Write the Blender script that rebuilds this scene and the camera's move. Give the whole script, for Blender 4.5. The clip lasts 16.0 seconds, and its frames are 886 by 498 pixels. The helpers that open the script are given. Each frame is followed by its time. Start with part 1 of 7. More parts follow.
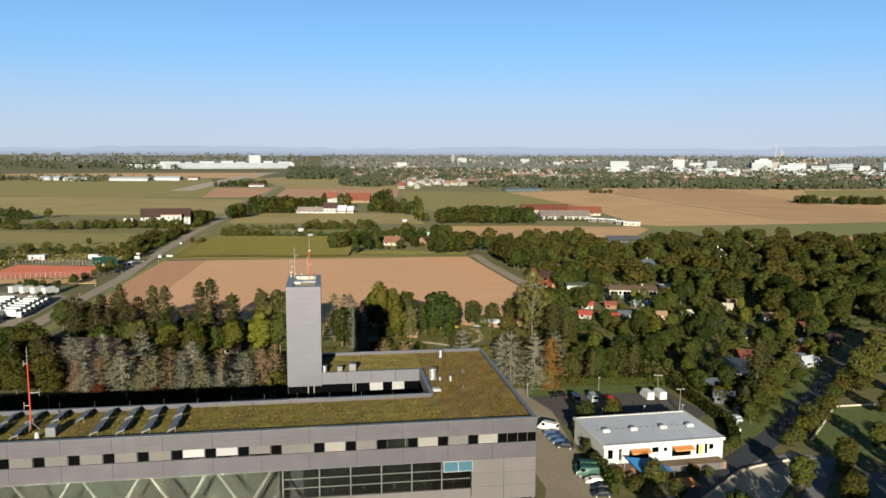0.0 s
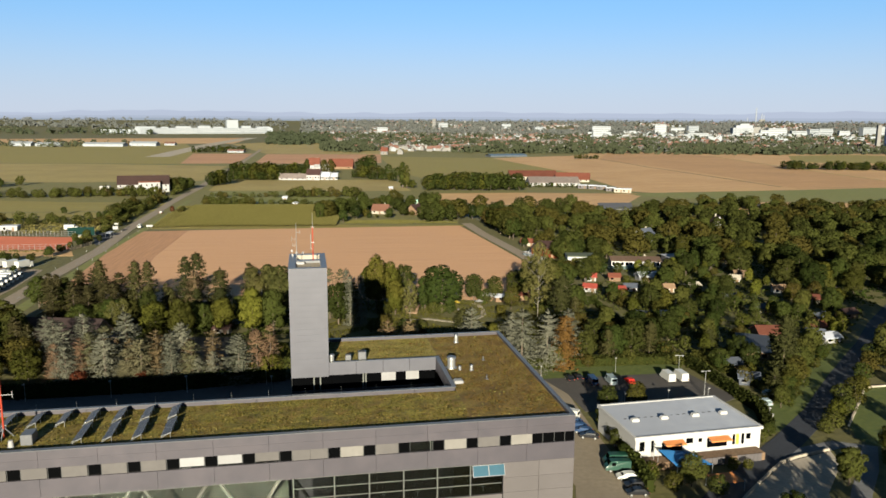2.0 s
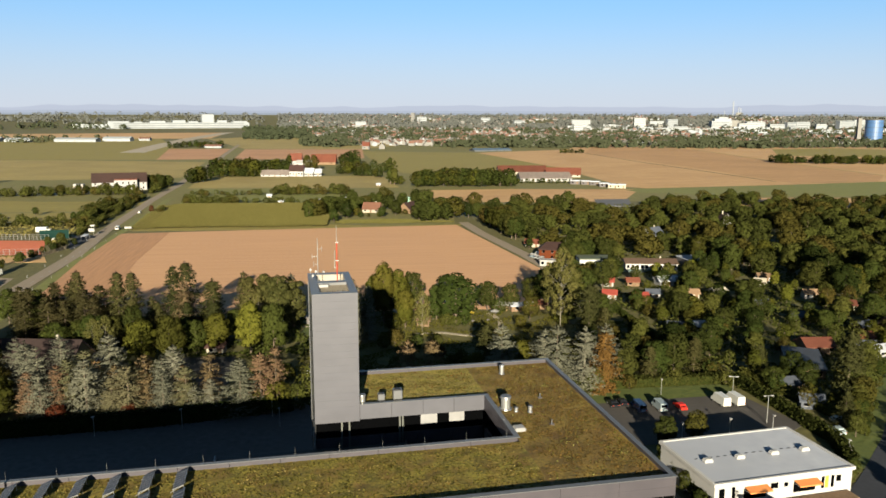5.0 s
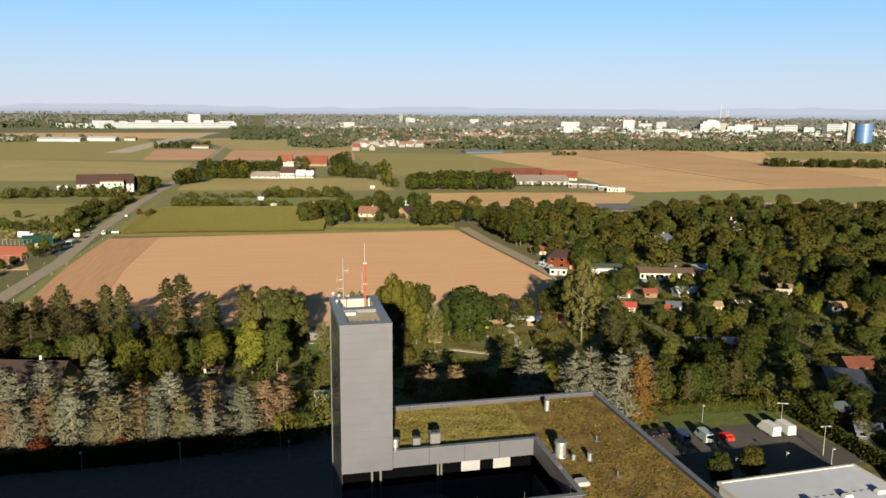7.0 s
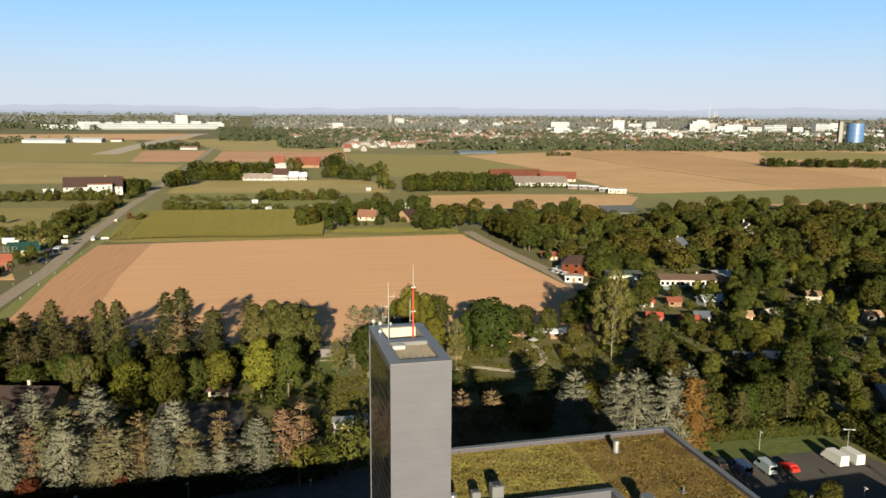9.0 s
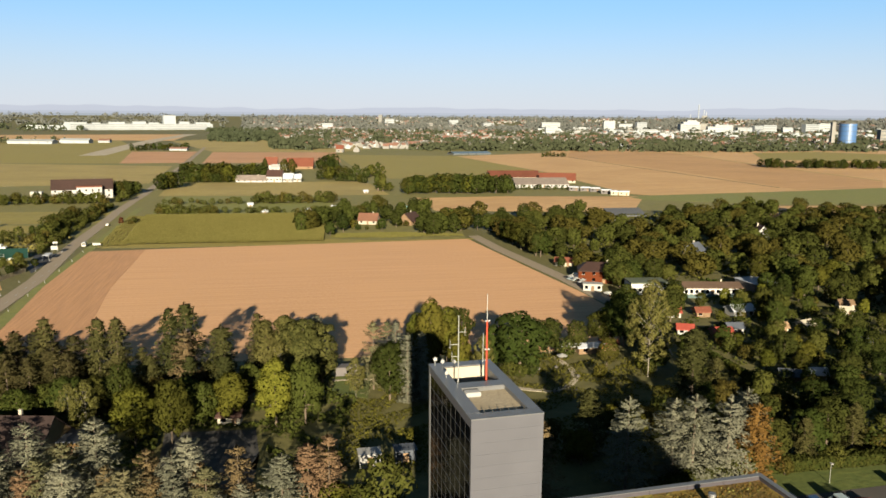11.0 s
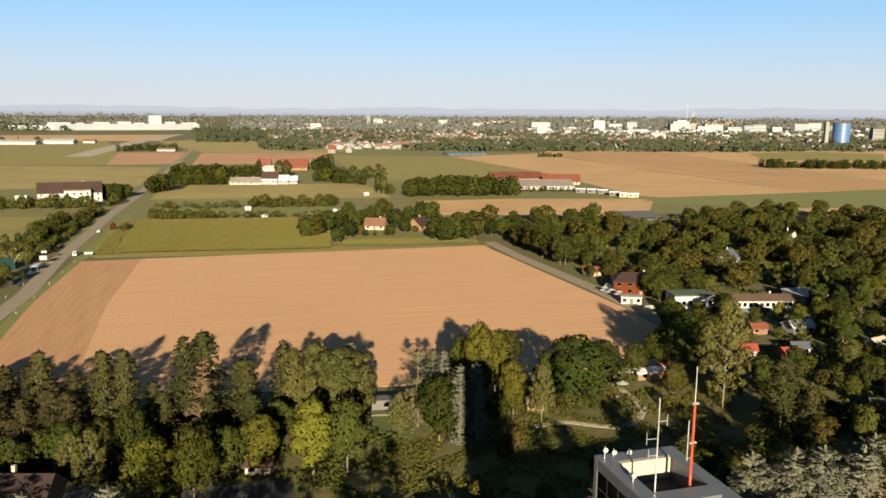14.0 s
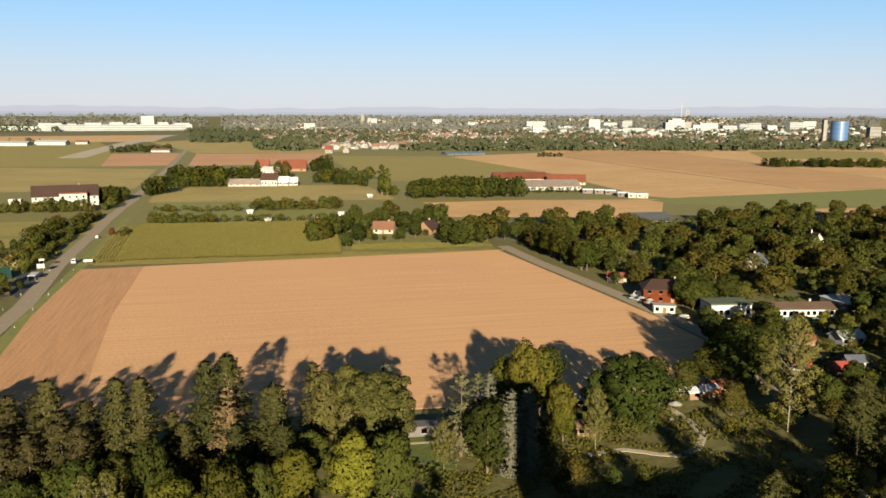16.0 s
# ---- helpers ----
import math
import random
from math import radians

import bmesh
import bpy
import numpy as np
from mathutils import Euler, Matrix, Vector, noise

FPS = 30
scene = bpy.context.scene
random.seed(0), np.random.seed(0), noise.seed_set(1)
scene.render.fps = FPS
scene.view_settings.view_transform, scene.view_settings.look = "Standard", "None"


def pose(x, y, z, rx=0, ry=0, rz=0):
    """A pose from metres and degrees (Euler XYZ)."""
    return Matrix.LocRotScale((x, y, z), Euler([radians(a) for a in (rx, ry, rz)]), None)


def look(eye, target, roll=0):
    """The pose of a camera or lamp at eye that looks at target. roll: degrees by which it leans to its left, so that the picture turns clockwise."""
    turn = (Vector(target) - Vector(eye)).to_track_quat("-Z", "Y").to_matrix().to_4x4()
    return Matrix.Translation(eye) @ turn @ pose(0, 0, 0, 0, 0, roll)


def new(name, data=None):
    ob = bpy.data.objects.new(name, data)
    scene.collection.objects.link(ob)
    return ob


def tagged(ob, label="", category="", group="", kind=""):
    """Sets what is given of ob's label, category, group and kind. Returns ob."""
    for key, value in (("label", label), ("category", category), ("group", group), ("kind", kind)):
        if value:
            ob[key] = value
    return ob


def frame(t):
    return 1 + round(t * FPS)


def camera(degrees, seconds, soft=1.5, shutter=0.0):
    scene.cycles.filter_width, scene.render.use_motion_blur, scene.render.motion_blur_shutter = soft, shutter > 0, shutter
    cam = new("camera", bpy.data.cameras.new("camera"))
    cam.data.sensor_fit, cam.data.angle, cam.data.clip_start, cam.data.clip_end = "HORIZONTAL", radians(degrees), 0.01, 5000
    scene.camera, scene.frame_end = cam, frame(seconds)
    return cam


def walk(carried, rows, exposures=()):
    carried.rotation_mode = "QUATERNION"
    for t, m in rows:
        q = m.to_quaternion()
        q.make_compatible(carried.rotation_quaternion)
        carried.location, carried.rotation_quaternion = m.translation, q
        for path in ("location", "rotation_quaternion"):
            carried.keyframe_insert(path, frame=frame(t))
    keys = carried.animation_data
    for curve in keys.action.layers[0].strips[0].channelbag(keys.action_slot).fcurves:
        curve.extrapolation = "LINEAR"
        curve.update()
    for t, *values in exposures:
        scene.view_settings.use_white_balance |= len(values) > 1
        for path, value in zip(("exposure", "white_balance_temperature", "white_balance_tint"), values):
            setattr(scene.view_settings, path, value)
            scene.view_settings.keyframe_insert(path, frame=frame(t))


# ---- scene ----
EXPO = 2.2
cam = camera(60.27, 16.0, soft=1.6)
# seconds, eye, target, roll
PATH = [
    (0, (30.41, -55.32, 69.56), (23.06, 43.65, 57.25), 0.25),
    (0.5, (28.13, -51.49, 69.55), (21.56, 47.18, 54.66), 0.21),
    (1, (25.92, -47.67, 69.56), (20.04, 50.83, 53.35), 0.26),
    (1.5, (23.71, -43.81, 69.59), (18.44, 54.73, 53.39), 0.24),
    (2, (21.64, -39.92, 69.65), (16.99, 58.56, 52.89), 0.27),
    (2.5, (19.52, -35.88, 69.69), (15.51, 62.48, 52.09), 0.34),
    (3, (17.31, -31.84, 69.73), (13.82, 66.55, 52.20), 0.39),
    (3.5, (15.01, -28.07, 69.75), (11.93, 70.37, 52.42), 0.35),
    (4, (12.74, -24.34, 69.75), (10.13, 74.10, 52.32), 0.25),
    (6.5, (2.08, -4.46, 69.87), (1.74, 93.99, 52.33), 0.38),
    (7, (-0.24, -0.24, 69.91), (-0.15, 98.24, 52.55), 0.49),
    (7.5, (-2.49, 3.92, 69.83), (-2.03, 102.40, 52.46), 0.42),
    (8, (-4.82, 8.09, 69.74), (-3.91, 106.57, 52.37), 0.47),
    (8.5, (-7.17, 12.23, 69.68), (-5.89, 110.73, 52.48), 0.47),
    (9, (-9.51, 16.24, 69.60), (-7.86, 114.72, 52.31), 0.39),
    (11.5, (-21.24, 36.35, 69.48), (-17.81, 134.80, 52.27), 0.39),
    (12, (-23.68, 40.47, 69.41), (-19.97, 138.91, 52.23), 0.37),
    (12.5, (-26.10, 44.58, 69.35), (-22.08, 143.02, 52.21), 0.36),
    (13, (-28.46, 48.68, 69.28), (-24.16, 147.10, 52.11), 0.30),
    (13.5, (-30.79, 52.87, 69.22), (-26.16, 151.26, 51.95), 0.33),
    (14, (-33.17, 57.07, 69.22), (-28.26, 155.45, 51.99), 0.36),
    (14.5, (-35.68, 61.08, 69.25), (-30.51, 159.47, 52.16), 0.33),
    (15, (-38.27, 64.99, 69.35), (-32.87, 163.37, 52.24), 0.24),
    (15.5, (-40.72, 68.85, 69.41), (-35.12, 167.21, 52.25), 0.17),
    (16, (-43.12, 72.71, 69.40), (-37.28, 171.03, 52.09), 0.16),
]
walk(cam, [(t, look(eye, target, roll)) for t, eye, target, roll in PATH], exposures=[(0, EXPO - 0.2, 5560, 8), (4, EXPO - 0.12, 5840, 8), (9, EXPO, 6050, 8), (16, EXPO, 6400, 9)])

# ---- world and sun: low morning sun from behind the camera ----
SUN_EL, SUN_AZ = 14.5, 178.0
world = bpy.data.worlds.new("world")
scene.world = world
world.use_nodes = True
wn = world.node_tree
sky = wn.nodes.new("ShaderNodeTexSky")
sky.sky_type = "NISHITA"
sky.sun_disc = False
sky.sun_elevation, sky.sun_rotation = radians(SUN_EL), radians(SUN_AZ)
sky.altitude, sky.air_density, sky.dust_density, sky.ozone_density = 100, 1.0, 0.1, 2.0
clear = wn.nodes.new("ShaderNodeMix")
clear.data_type, clear.blend_type = "RGBA", "MULTIPLY"
clear.inputs["Factor"].default_value = 1.0
clear.inputs["B"].default_value = (0.40, 0.42, 0.57, 1)
wn.links.new(sky.outputs[0], clear.inputs["A"])
haze = wn.nodes.new("ShaderNodeMix")
haze.data_type = "RGBA"
haze.inputs["Factor"].default_value = 0.5
haze.inputs["B"].default_value = (1.62, 3.2, 4.35, 1)
wn.links.new(clear.outputs["Result"], haze.inputs["A"])
# pale haze low over the horizon, all round
where, axes, low = wn.nodes.new("ShaderNodeTexCoord"), wn.nodes.new("ShaderNodeSeparateXYZ"), wn.nodes.new("ShaderNodeMapRange")
low.interpolation_type = "SMOOTHSTEP"
low.inputs["From Min"].default_value, low.inputs["From Max"].default_value = -0.02, 0.15
low.inputs["To Min"].default_value, low.inputs["To Max"].default_value = 0.85, 0.0
wn.links.new(where.outputs["Generated"], axes.inputs[0])
wn.links.new(axes.outputs["Z"], low.inputs[0])
murk = wn.nodes.new("ShaderNodeMix")
murk.data_type = "RGBA"
murk.inputs["B"].default_value = (3.3, 3.2, 3.3, 1)
wn.links.new(low.outputs[0], murk.inputs["Factor"])
wn.links.new(haze.outputs["Result"], murk.inputs["A"])
# the clear sky darkens towards the zenith
high, deep = wn.nodes.new("ShaderNodeMapRange"), wn.nodes.new("ShaderNodeVectorMath")
deep.operation = "SCALE"
high.inputs["From Min"].default_value, high.inputs["From Max"].default_value = 0.14, 0.6
high.inputs["To Min"].default_value, high.inputs["To Max"].default_value = 1.0, 0.2
wn.links.new(axes.outputs["Z"], high.inputs[0])
wn.links.new(murk.outputs["Result"], deep.inputs[0])
wn.links.new(high.outputs[0], deep.inputs["Scale"])
wn.links.new(deep.outputs[0], wn.nodes["Background"].inputs[0])
wn.nodes["Background"].inputs[1].default_value = 0.05
sun = new("sun", bpy.data.lights.new("sun", "SUN"))
sun.data.energy, sun.data.angle, sun.data.color = 5.0, radians(0.6), (1.0, 0.83, 0.55)
to_sun = Vector((math.sin(radians(SUN_AZ)) * math.cos(radians(SUN_EL)), math.cos(radians(SUN_AZ)) * math.cos(radians(SUN_EL)), math.sin(radians(SUN_EL))))
sun.rotation_mode = "QUATERNION"
sun.rotation_quaternion = (-to_sun).to_track_quat("-Z", "Y")
sun.location = (0, -200, 150)


# ---- materials ----
def surf(name, a, b, size=1.0, rough=0.85, bump=0.15, metal=0.0, c=None, big=12.0, vary=0.0, spec=0.3):
    """A surface whose colour wanders between a and b at a small and a large size (metres), with patches of c."""
    m = bpy.data.materials.new(name)
    m.use_nodes = True
    nt = m.node_tree
    bs = nt.nodes["Principled BSDF"]
    geo = nt.nodes.new("ShaderNodeNewGeometry")
    n1, n2 = nt.nodes.new("ShaderNodeTexNoise"), nt.nodes.new("ShaderNodeTexNoise")
    n1.inputs["Scale"].default_value, n1.inputs["Detail"].default_value = 1 / size, 6
    n2.inputs["Scale"].default_value, n2.inputs["Detail"].default_value = 1 / (size * big), 4
    for n in (n1, n2):
        nt.links.new(geo.outputs["Position"], n.inputs["Vector"])
    r1, r2 = nt.nodes.new("ShaderNodeValToRGB"), nt.nodes.new("ShaderNodeMapRange")
    r1.color_ramp.elements[0].position, r1.color_ramp.elements[1].position = 0.32, 0.68
    r1.color_ramp.elements[0].color, r1.color_ramp.elements[1].color = (*a, 1), (*b, 1)
    nt.links.new(n1.outputs["Fac"], r1.inputs[0])
    mix = nt.nodes.new("ShaderNodeMix")
    mix.data_type = "RGBA"
    r2.inputs["From Min"].default_value, r2.inputs["From Max"].default_value = 0.42, 0.7
    nt.links.new(n2.outputs["Fac"], r2.inputs[0])
    nt.links.new(r2.outputs[0], mix.inputs["Factor"])
    nt.links.new(r1.outputs[0], mix.inputs["A"])
    mix.inputs["B"].default_value = (*(c or [(x * 0.7 + y * 0.2) for x, y in zip(a, b)]), 1)
    last = mix.outputs["Result"]
    if vary:
        info, hsv, mr = nt.nodes.new("ShaderNodeObjectInfo"), nt.nodes.new("ShaderNodeHueSaturation"), nt.nodes.new("ShaderNodeMapRange")
        nt.links.new(info.outputs["Random"], mr.inputs[0])
        mr.inputs["To Min"].default_value, mr.inputs["To Max"].default_value = 1 - vary, 1 + vary
        nt.links.new(mr.outputs[0], hsv.inputs["Value"])
        nt.links.new(last, hsv.inputs["Color"])
        last = hsv.outputs[0]
    nt.links.new(last, bs.inputs["Base Color"])
    bs.inputs["Roughness"].default_value, bs.inputs["Metallic"].default_value = rough, metal
    bs.inputs["Specular IOR Level"].default_value = spec
    if bump:
        bp = nt.nodes.new("ShaderNodeBump")
        bp.inputs["Strength"].default_value, bp.inputs["Distance"].default_value = min(bump, 1), size * 0.25
        nt.links.new(n1.outputs["Fac"], bp.inputs["Height"])
        nt.links.new(bp.outputs[0], bs.inputs["Normal"])
    return m


def furrows(m, turn, wide, long, amount):
    """Streaks along a field's working direction: turn in degrees, widths in metres."""
    nt = m.node_tree
    bs = nt.nodes["Principled BSDF"]
    src = bs.inputs["Base Color"].links[0].from_socket
    geo, mp, n = nt.nodes.new("ShaderNodeNewGeometry"), nt.nodes.new("ShaderNodeMapping"), nt.nodes.new("ShaderNodeTexNoise")
    mp.vector_type = "TEXTURE"
    mp.inputs["Rotation"].default_value = (0, 0, radians(turn))
    mp.inputs["Scale"].default_value = (long, wide, 1)
    n.inputs["Scale"].default_value, n.inputs["Detail"].default_value = 1.0, 5
    nt.links.new(geo.outputs["Position"], mp.inputs[0])
    nt.links.new(mp.outputs[0], n.inputs["Vector"])
    mr, hsv = nt.nodes.new("ShaderNodeMapRange"), nt.nodes.new("ShaderNodeHueSaturation")
    mr.inputs["From Min"].default_value, mr.inputs["From Max"].default_value = 0.3, 0.7
    mr.inputs["To Min"].default_value, mr.inputs["To Max"].default_value = 1 - amount, 1 + amount
    nt.links.new(n.outputs["Fac"], mr.inputs[0])
    nt.links.new(mr.outputs[0], hsv.inputs["Value"])
    nt.links.new(src, hsv.inputs["Color"])
    nt.links.new(hsv.outputs[0], bs.inputs["Base Color"])


def leafy(name, a, b, vary=0.25, through_light=0.25, hue=0.02):
    """Foliage: colour by leaf island and by tree, with some light passing through."""
    m = bpy.data.materials.new(name)
    m.use_nodes = True
    nt = m.node_tree
    nt.nodes.remove(nt.nodes["Principled BSDF"])
    geo, info = nt.nodes.new("ShaderNodeNewGeometry"), nt.nodes.new("ShaderNodeObjectInfo")
    ramp = nt.nodes.new("ShaderNodeValToRGB")
    ramp.color_ramp.elements[0].color, ramp.color_ramp.elements[1].color = (*a, 1), (*b, 1)
    nt.links.new(geo.outputs["Random Per Island"], ramp.inputs[0])
    hsv = nt.nodes.new("ShaderNodeHueSaturation")
    for out, lo, hi in (("Value", 1 - vary, 1 + vary), ("Hue", 0.5 - hue, 0.5 + hue)):
        mr = nt.nodes.new("ShaderNodeMapRange")
        nt.links.new(info.outputs["Random"], mr.inputs[0])
        mr.inputs["To Min"].default_value, mr.inputs["To Max"].default_value = (lo, hi) if out == "Value" else (hi, lo)
        nt.links.new(mr.outputs[0], hsv.inputs[out])
    nt.links.new(ramp.outputs[0], hsv.inputs["Color"])
    d, t, mx = nt.nodes.new("ShaderNodeBsdfDiffuse"), nt.nodes.new("ShaderNodeBsdfTranslucent"), nt.nodes.new("ShaderNodeMixShader")
    mx.inputs[0].default_value = through_light
    for n in (d, t):
        nt.links.new(hsv.outputs[0], n.inputs["Color"])
    nt.links.new(d.outputs[0], mx.inputs[1])
    nt.links.new(t.outputs[0], mx.inputs[2])
    nt.links.new(mx.outputs[0], nt.nodes["Material Output"].inputs[0])
    return m


def plain(name, col, rough=0.5, metal=0.0, spec=0.5):
    return surf(name, [v * 0.92 for v in col], [min(1, v * 1.06) for v in col], 0.6, rough, 0.03, metal, spec=spec)


def glassy(name, tint, rough=0.03, ior=1.45):
    m = bpy.data.materials.new(name)
    m.use_nodes = True
    bs = m.node_tree.nodes["Principled BSDF"]
    bs.inputs["Base Color"].default_value = (*tint, 1)
    bs.inputs["Transmission Weight"].default_value = 1.0
    bs.inputs["Roughness"].default_value, bs.inputs["IOR"].default_value = rough, ior
    return m


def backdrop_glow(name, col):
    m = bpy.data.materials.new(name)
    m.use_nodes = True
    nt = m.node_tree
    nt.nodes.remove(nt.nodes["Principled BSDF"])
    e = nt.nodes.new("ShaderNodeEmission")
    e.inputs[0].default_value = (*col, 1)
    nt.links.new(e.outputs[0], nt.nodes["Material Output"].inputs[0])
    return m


M_ground = surf("rough_grass", (0.046, 0.0445, 0.0125), (0.082, 0.073, 0.0235), 2.5, bump=0.4, c=(0.06, 0.055, 0.018), big=9)
M_meadow = surf("dry_meadow", (0.166, 0.131, 0.0402), (0.206, 0.162, 0.0562), 6, bump=0.3, c=(0.152, 0.117, 0.0383), big=10)
M_green = surf("green_crop", (0.119, 0.103, 0.022), (0.154, 0.126, 0.0308), 5, bump=0.3, c=(0.139, 0.114, 0.0264), big=12)
M_soil = surf("harrowed_soil", (0.303, 0.172, 0.0907), (0.356, 0.21, 0.117), 1.2, bump=0.5, c=(0.336, 0.195, 0.104), big=40)
M_soil_rough = surf("ploughed_soil", (0.236, 0.125, 0.064), (0.284, 0.158, 0.084), 0.9, bump=0.6, c=(0.255, 0.138, 0.07), big=30)
M_stubble = surf("stubble", (0.268, 0.165, 0.0751), (0.321, 0.207, 0.0994), 8, bump=0.2, c=(0.256, 0.154, 0.0697), big=10)
M_fresh = surf("fresh_crop", (0.08, 0.09, 0.02), (0.112, 0.112, 0.029), 5, bump=0.3, c=(0.1, 0.098, 0.025), big=10)
M_stubble_dark = surf("old_stubble", (0.232, 0.134, 0.06), (0.28, 0.168, 0.076), 8, bump=0.2, c=(0.218, 0.127, 0.0565), big=10)
M_redsoil = surf("reddish_soil", (0.242, 0.129, 0.0688), (0.281, 0.16, 0.088), 6, bump=0.2)
M_asphalt = surf("worn_asphalt", (0.135, 0.108, 0.082), (0.172, 0.142, 0.11), 1.2, bump=0.1, c=(0.15, 0.124, 0.094))
# asphalt with the darkness and blue of shade worked into its colour
M_shade_asphalt = surf("shade_tinted_asphalt", (0.014, 0.016, 0.0233), (0.0234, 0.0262, 0.0358), 1.0, bump=0.1)
M_gravel = surf("pale_gravel", (0.198, 0.171, 0.138), (0.275, 0.242, 0.198), 0.8, bump=0.4)
# park path paving, its blue-grey taken from the shade on it
M_paving_shaded = surf("shade_grey_pavers", (0.077, 0.077, 0.084), (0.105, 0.105, 0.112), 0.8, bump=0.1)
M_yard = surf("gritty_yard", (0.03, 0.029, 0.031), (0.05, 0.048, 0.05), 1.2, bump=0.3, c=(0.036, 0.034, 0.035))
M_yard_north = surf("back_yard_asphalt", (0.052, 0.048, 0.053), (0.075, 0.07, 0.075), 1.4, bump=0.2, c=(0.06, 0.055, 0.058))
M_board = surf("pale_boards", (0.12, 0.095, 0.06), (0.17, 0.14, 0.095), 0.5, 0.8, 0.2, vary=0.15)
M_lawn = surf("mown_lawn", (0.037, 0.052, 0.0088), (0.061, 0.071, 0.014), 1.5, bump=0.4)
M_plain = surf("plain_grass", (0.075, 0.072, 0.02), (0.112, 0.1, 0.03), 6, bump=0.3, c=(0.092, 0.083, 0.024), big=14)
furrows(M_soil, 9, 1.6, 60, 0.10)
furrows(M_soil_rough, 101, 0.8, 22, 0.16)
furrows(M_stubble, 20, 5, 140, 0.10)
furrows(M_stubble_dark, 20, 5, 140, 0.12)
furrows(M_meadow, 8, 6, 120, 0.12)
furrows(M_green, 8, 4, 90, 0.12)
furrows(M_redsoil, 8, 4, 120, 0.10)
M_clay = surf("clay_court", (0.33, 0.085, 0.04), (0.4, 0.115, 0.055), 3, bump=0.05)
M_sedum = surf("sedum_roof", (0.046, 0.043, 0.0055), (0.15, 0.122, 0.0165), 0.45, bump=0.7, c=(0.098, 0.062, 0.0135), big=7)
furrows(M_sedum, 30, 1.4, 3.2, 0.4)
M_sedum_yellow = surf("yellow_sedum_roof", (0.062, 0.056, 0.0075), (0.19, 0.155, 0.03), 0.5, bump=0.7, c=(0.15, 0.118, 0.03), big=4)
furrows(M_sedum_yellow, 10, 1.4, 3.2, 0.35)
M_sedum_red = surf("reddish_sedum_roof", (0.064, 0.046, 0.0085), (0.135, 0.093, 0.0175), 0.5, bump=0.7, c=(0.08, 0.047, 0.0125), big=8)
furrows(M_sedum_red, 60, 2.2, 5, 0.35)
L_sedum = leafy("sedum_tufts", (0.04, 0.041, 0.009), (0.082, 0.072, 0.017), 0.05, 0.1)
L_sedum_red = leafy("red_sedum_tufts", (0.056, 0.037, 0.0105), (0.092, 0.056, 0.0165), 0.05, 0.1)
L_straw = leafy("dry_sedum_tufts", (0.085, 0.072, 0.02), (0.145, 0.122, 0.042), 0.05, 0.1)
M_panel = surf("grey_panel", (0.0427, 0.0399, 0.049), (0.0533, 0.0482, 0.0576), 2.5, 0.45, 0.02, metal=0.25, big=6, vary=0.015)
M_tower = surf("tower_panel", (0.0665, 0.0672, 0.0815), (0.0755, 0.0762, 0.0915), 3.0, 0.4, 0.01, metal=0.3, vary=0.012)
M_frame = plain("grey_window_frames", (0.09, 0.095, 0.09), 0.45, 0.5)
M_blind = surf("white_blinds", (0.144, 0.144, 0.151), (0.162, 0.163, 0.172), 1.5, 0.6, 0.02, vary=0.1)
M_strut = plain("strut_paint", (0.04, 0.038, 0.035), 0.5)
M_frame_dark = plain("dark_window_frames", (0.03, 0.031, 0.034), 0.45, 0.3)
M_flash = surf("zinc_flashing", (0.0951, 0.0979, 0.106), (0.111, 0.113, 0.122), 2.0, 0.4, 0.02, metal=0.4)
M_concrete = surf("smooth_concrete", (0.0519, 0.047, 0.0484), (0.0624, 0.0568, 0.0601), 1.8, 0.7, 0.08, vary=0.06)
M_white = surf("white_paint", (0.177, 0.175, 0.178), (0.197, 0.196, 0.202), 1.5, 0.55, 0.03, vary=0.08)
M_white_fresh = surf("fresh_white_paint", (0.25, 0.248, 0.25), (0.275, 0.273, 0.277), 1.5, 0.55, 0.03, vary=0.05)
M_cream = surf("cream_render", (0.196, 0.177, 0.144), (0.23, 0.209, 0.177), 1.5, 0.7, 0.05, vary=0.12)
M_dark = plain("dark_interior", (0.015, 0.015, 0.0165), 0.6)
M_pane = glassy("window_glass", (0.3, 0.34, 0.33))
M_pane_dark = plain("dark_glazing", (0.0012, 0.0013, 0.0016), 0.06, spec=0.05)
M_alu = plain("brushed_aluminium", (0.385, 0.392, 0.399), 0.35, 0.8)
M_pv = surf("solar_cells", (0.016, 0.016, 0.02), (0.024, 0.024, 0.028), 0.4, 0.4, 0.0, spec=0.25)
M_red = plain("red_paint", (0.2, 0.024, 0.0095), 0.4)
M_orange = plain("orange_canvas", (0.31, 0.112, 0.0248), 0.8)
M_blue = plain("blue_tarpaulin", (0.0165, 0.088, 0.231), 0.6)
M_roof_red = surf("red_tiles", (0.0644, 0.0177, 0.00967), (0.0905, 0.0289, 0.0161), 0.8, 0.8, 0.4, vary=0.2)
M_roof_dark = surf("dark_brown_tiles", (0.0125, 0.0066, 0.0062), (0.0205, 0.0108, 0.01), 0.8, 0.85, 0.4, vary=0.2)
M_roof_tan = surf("weathered_brown_tiles", (0.042, 0.026, 0.018), (0.06, 0.038, 0.027), 0.8, 0.8, 0.3, vary=0.15)
M_roof_brown = surf("brown_tiles", (0.0175, 0.00773, 0.0066), (0.0299, 0.0139, 0.0116), 0.8, 0.8, 0.4, vary=0.2)
M_roof_grey = surf("grey_membrane", (0.22, 0.233, 0.276), (0.259, 0.273, 0.318), 3, 0.75, 0.03, vary=0.1)
M_bark = surf("bark", (0.044, 0.033, 0.0248), (0.0825, 0.0633, 0.0468), 0.3, 0.9, 0.6)
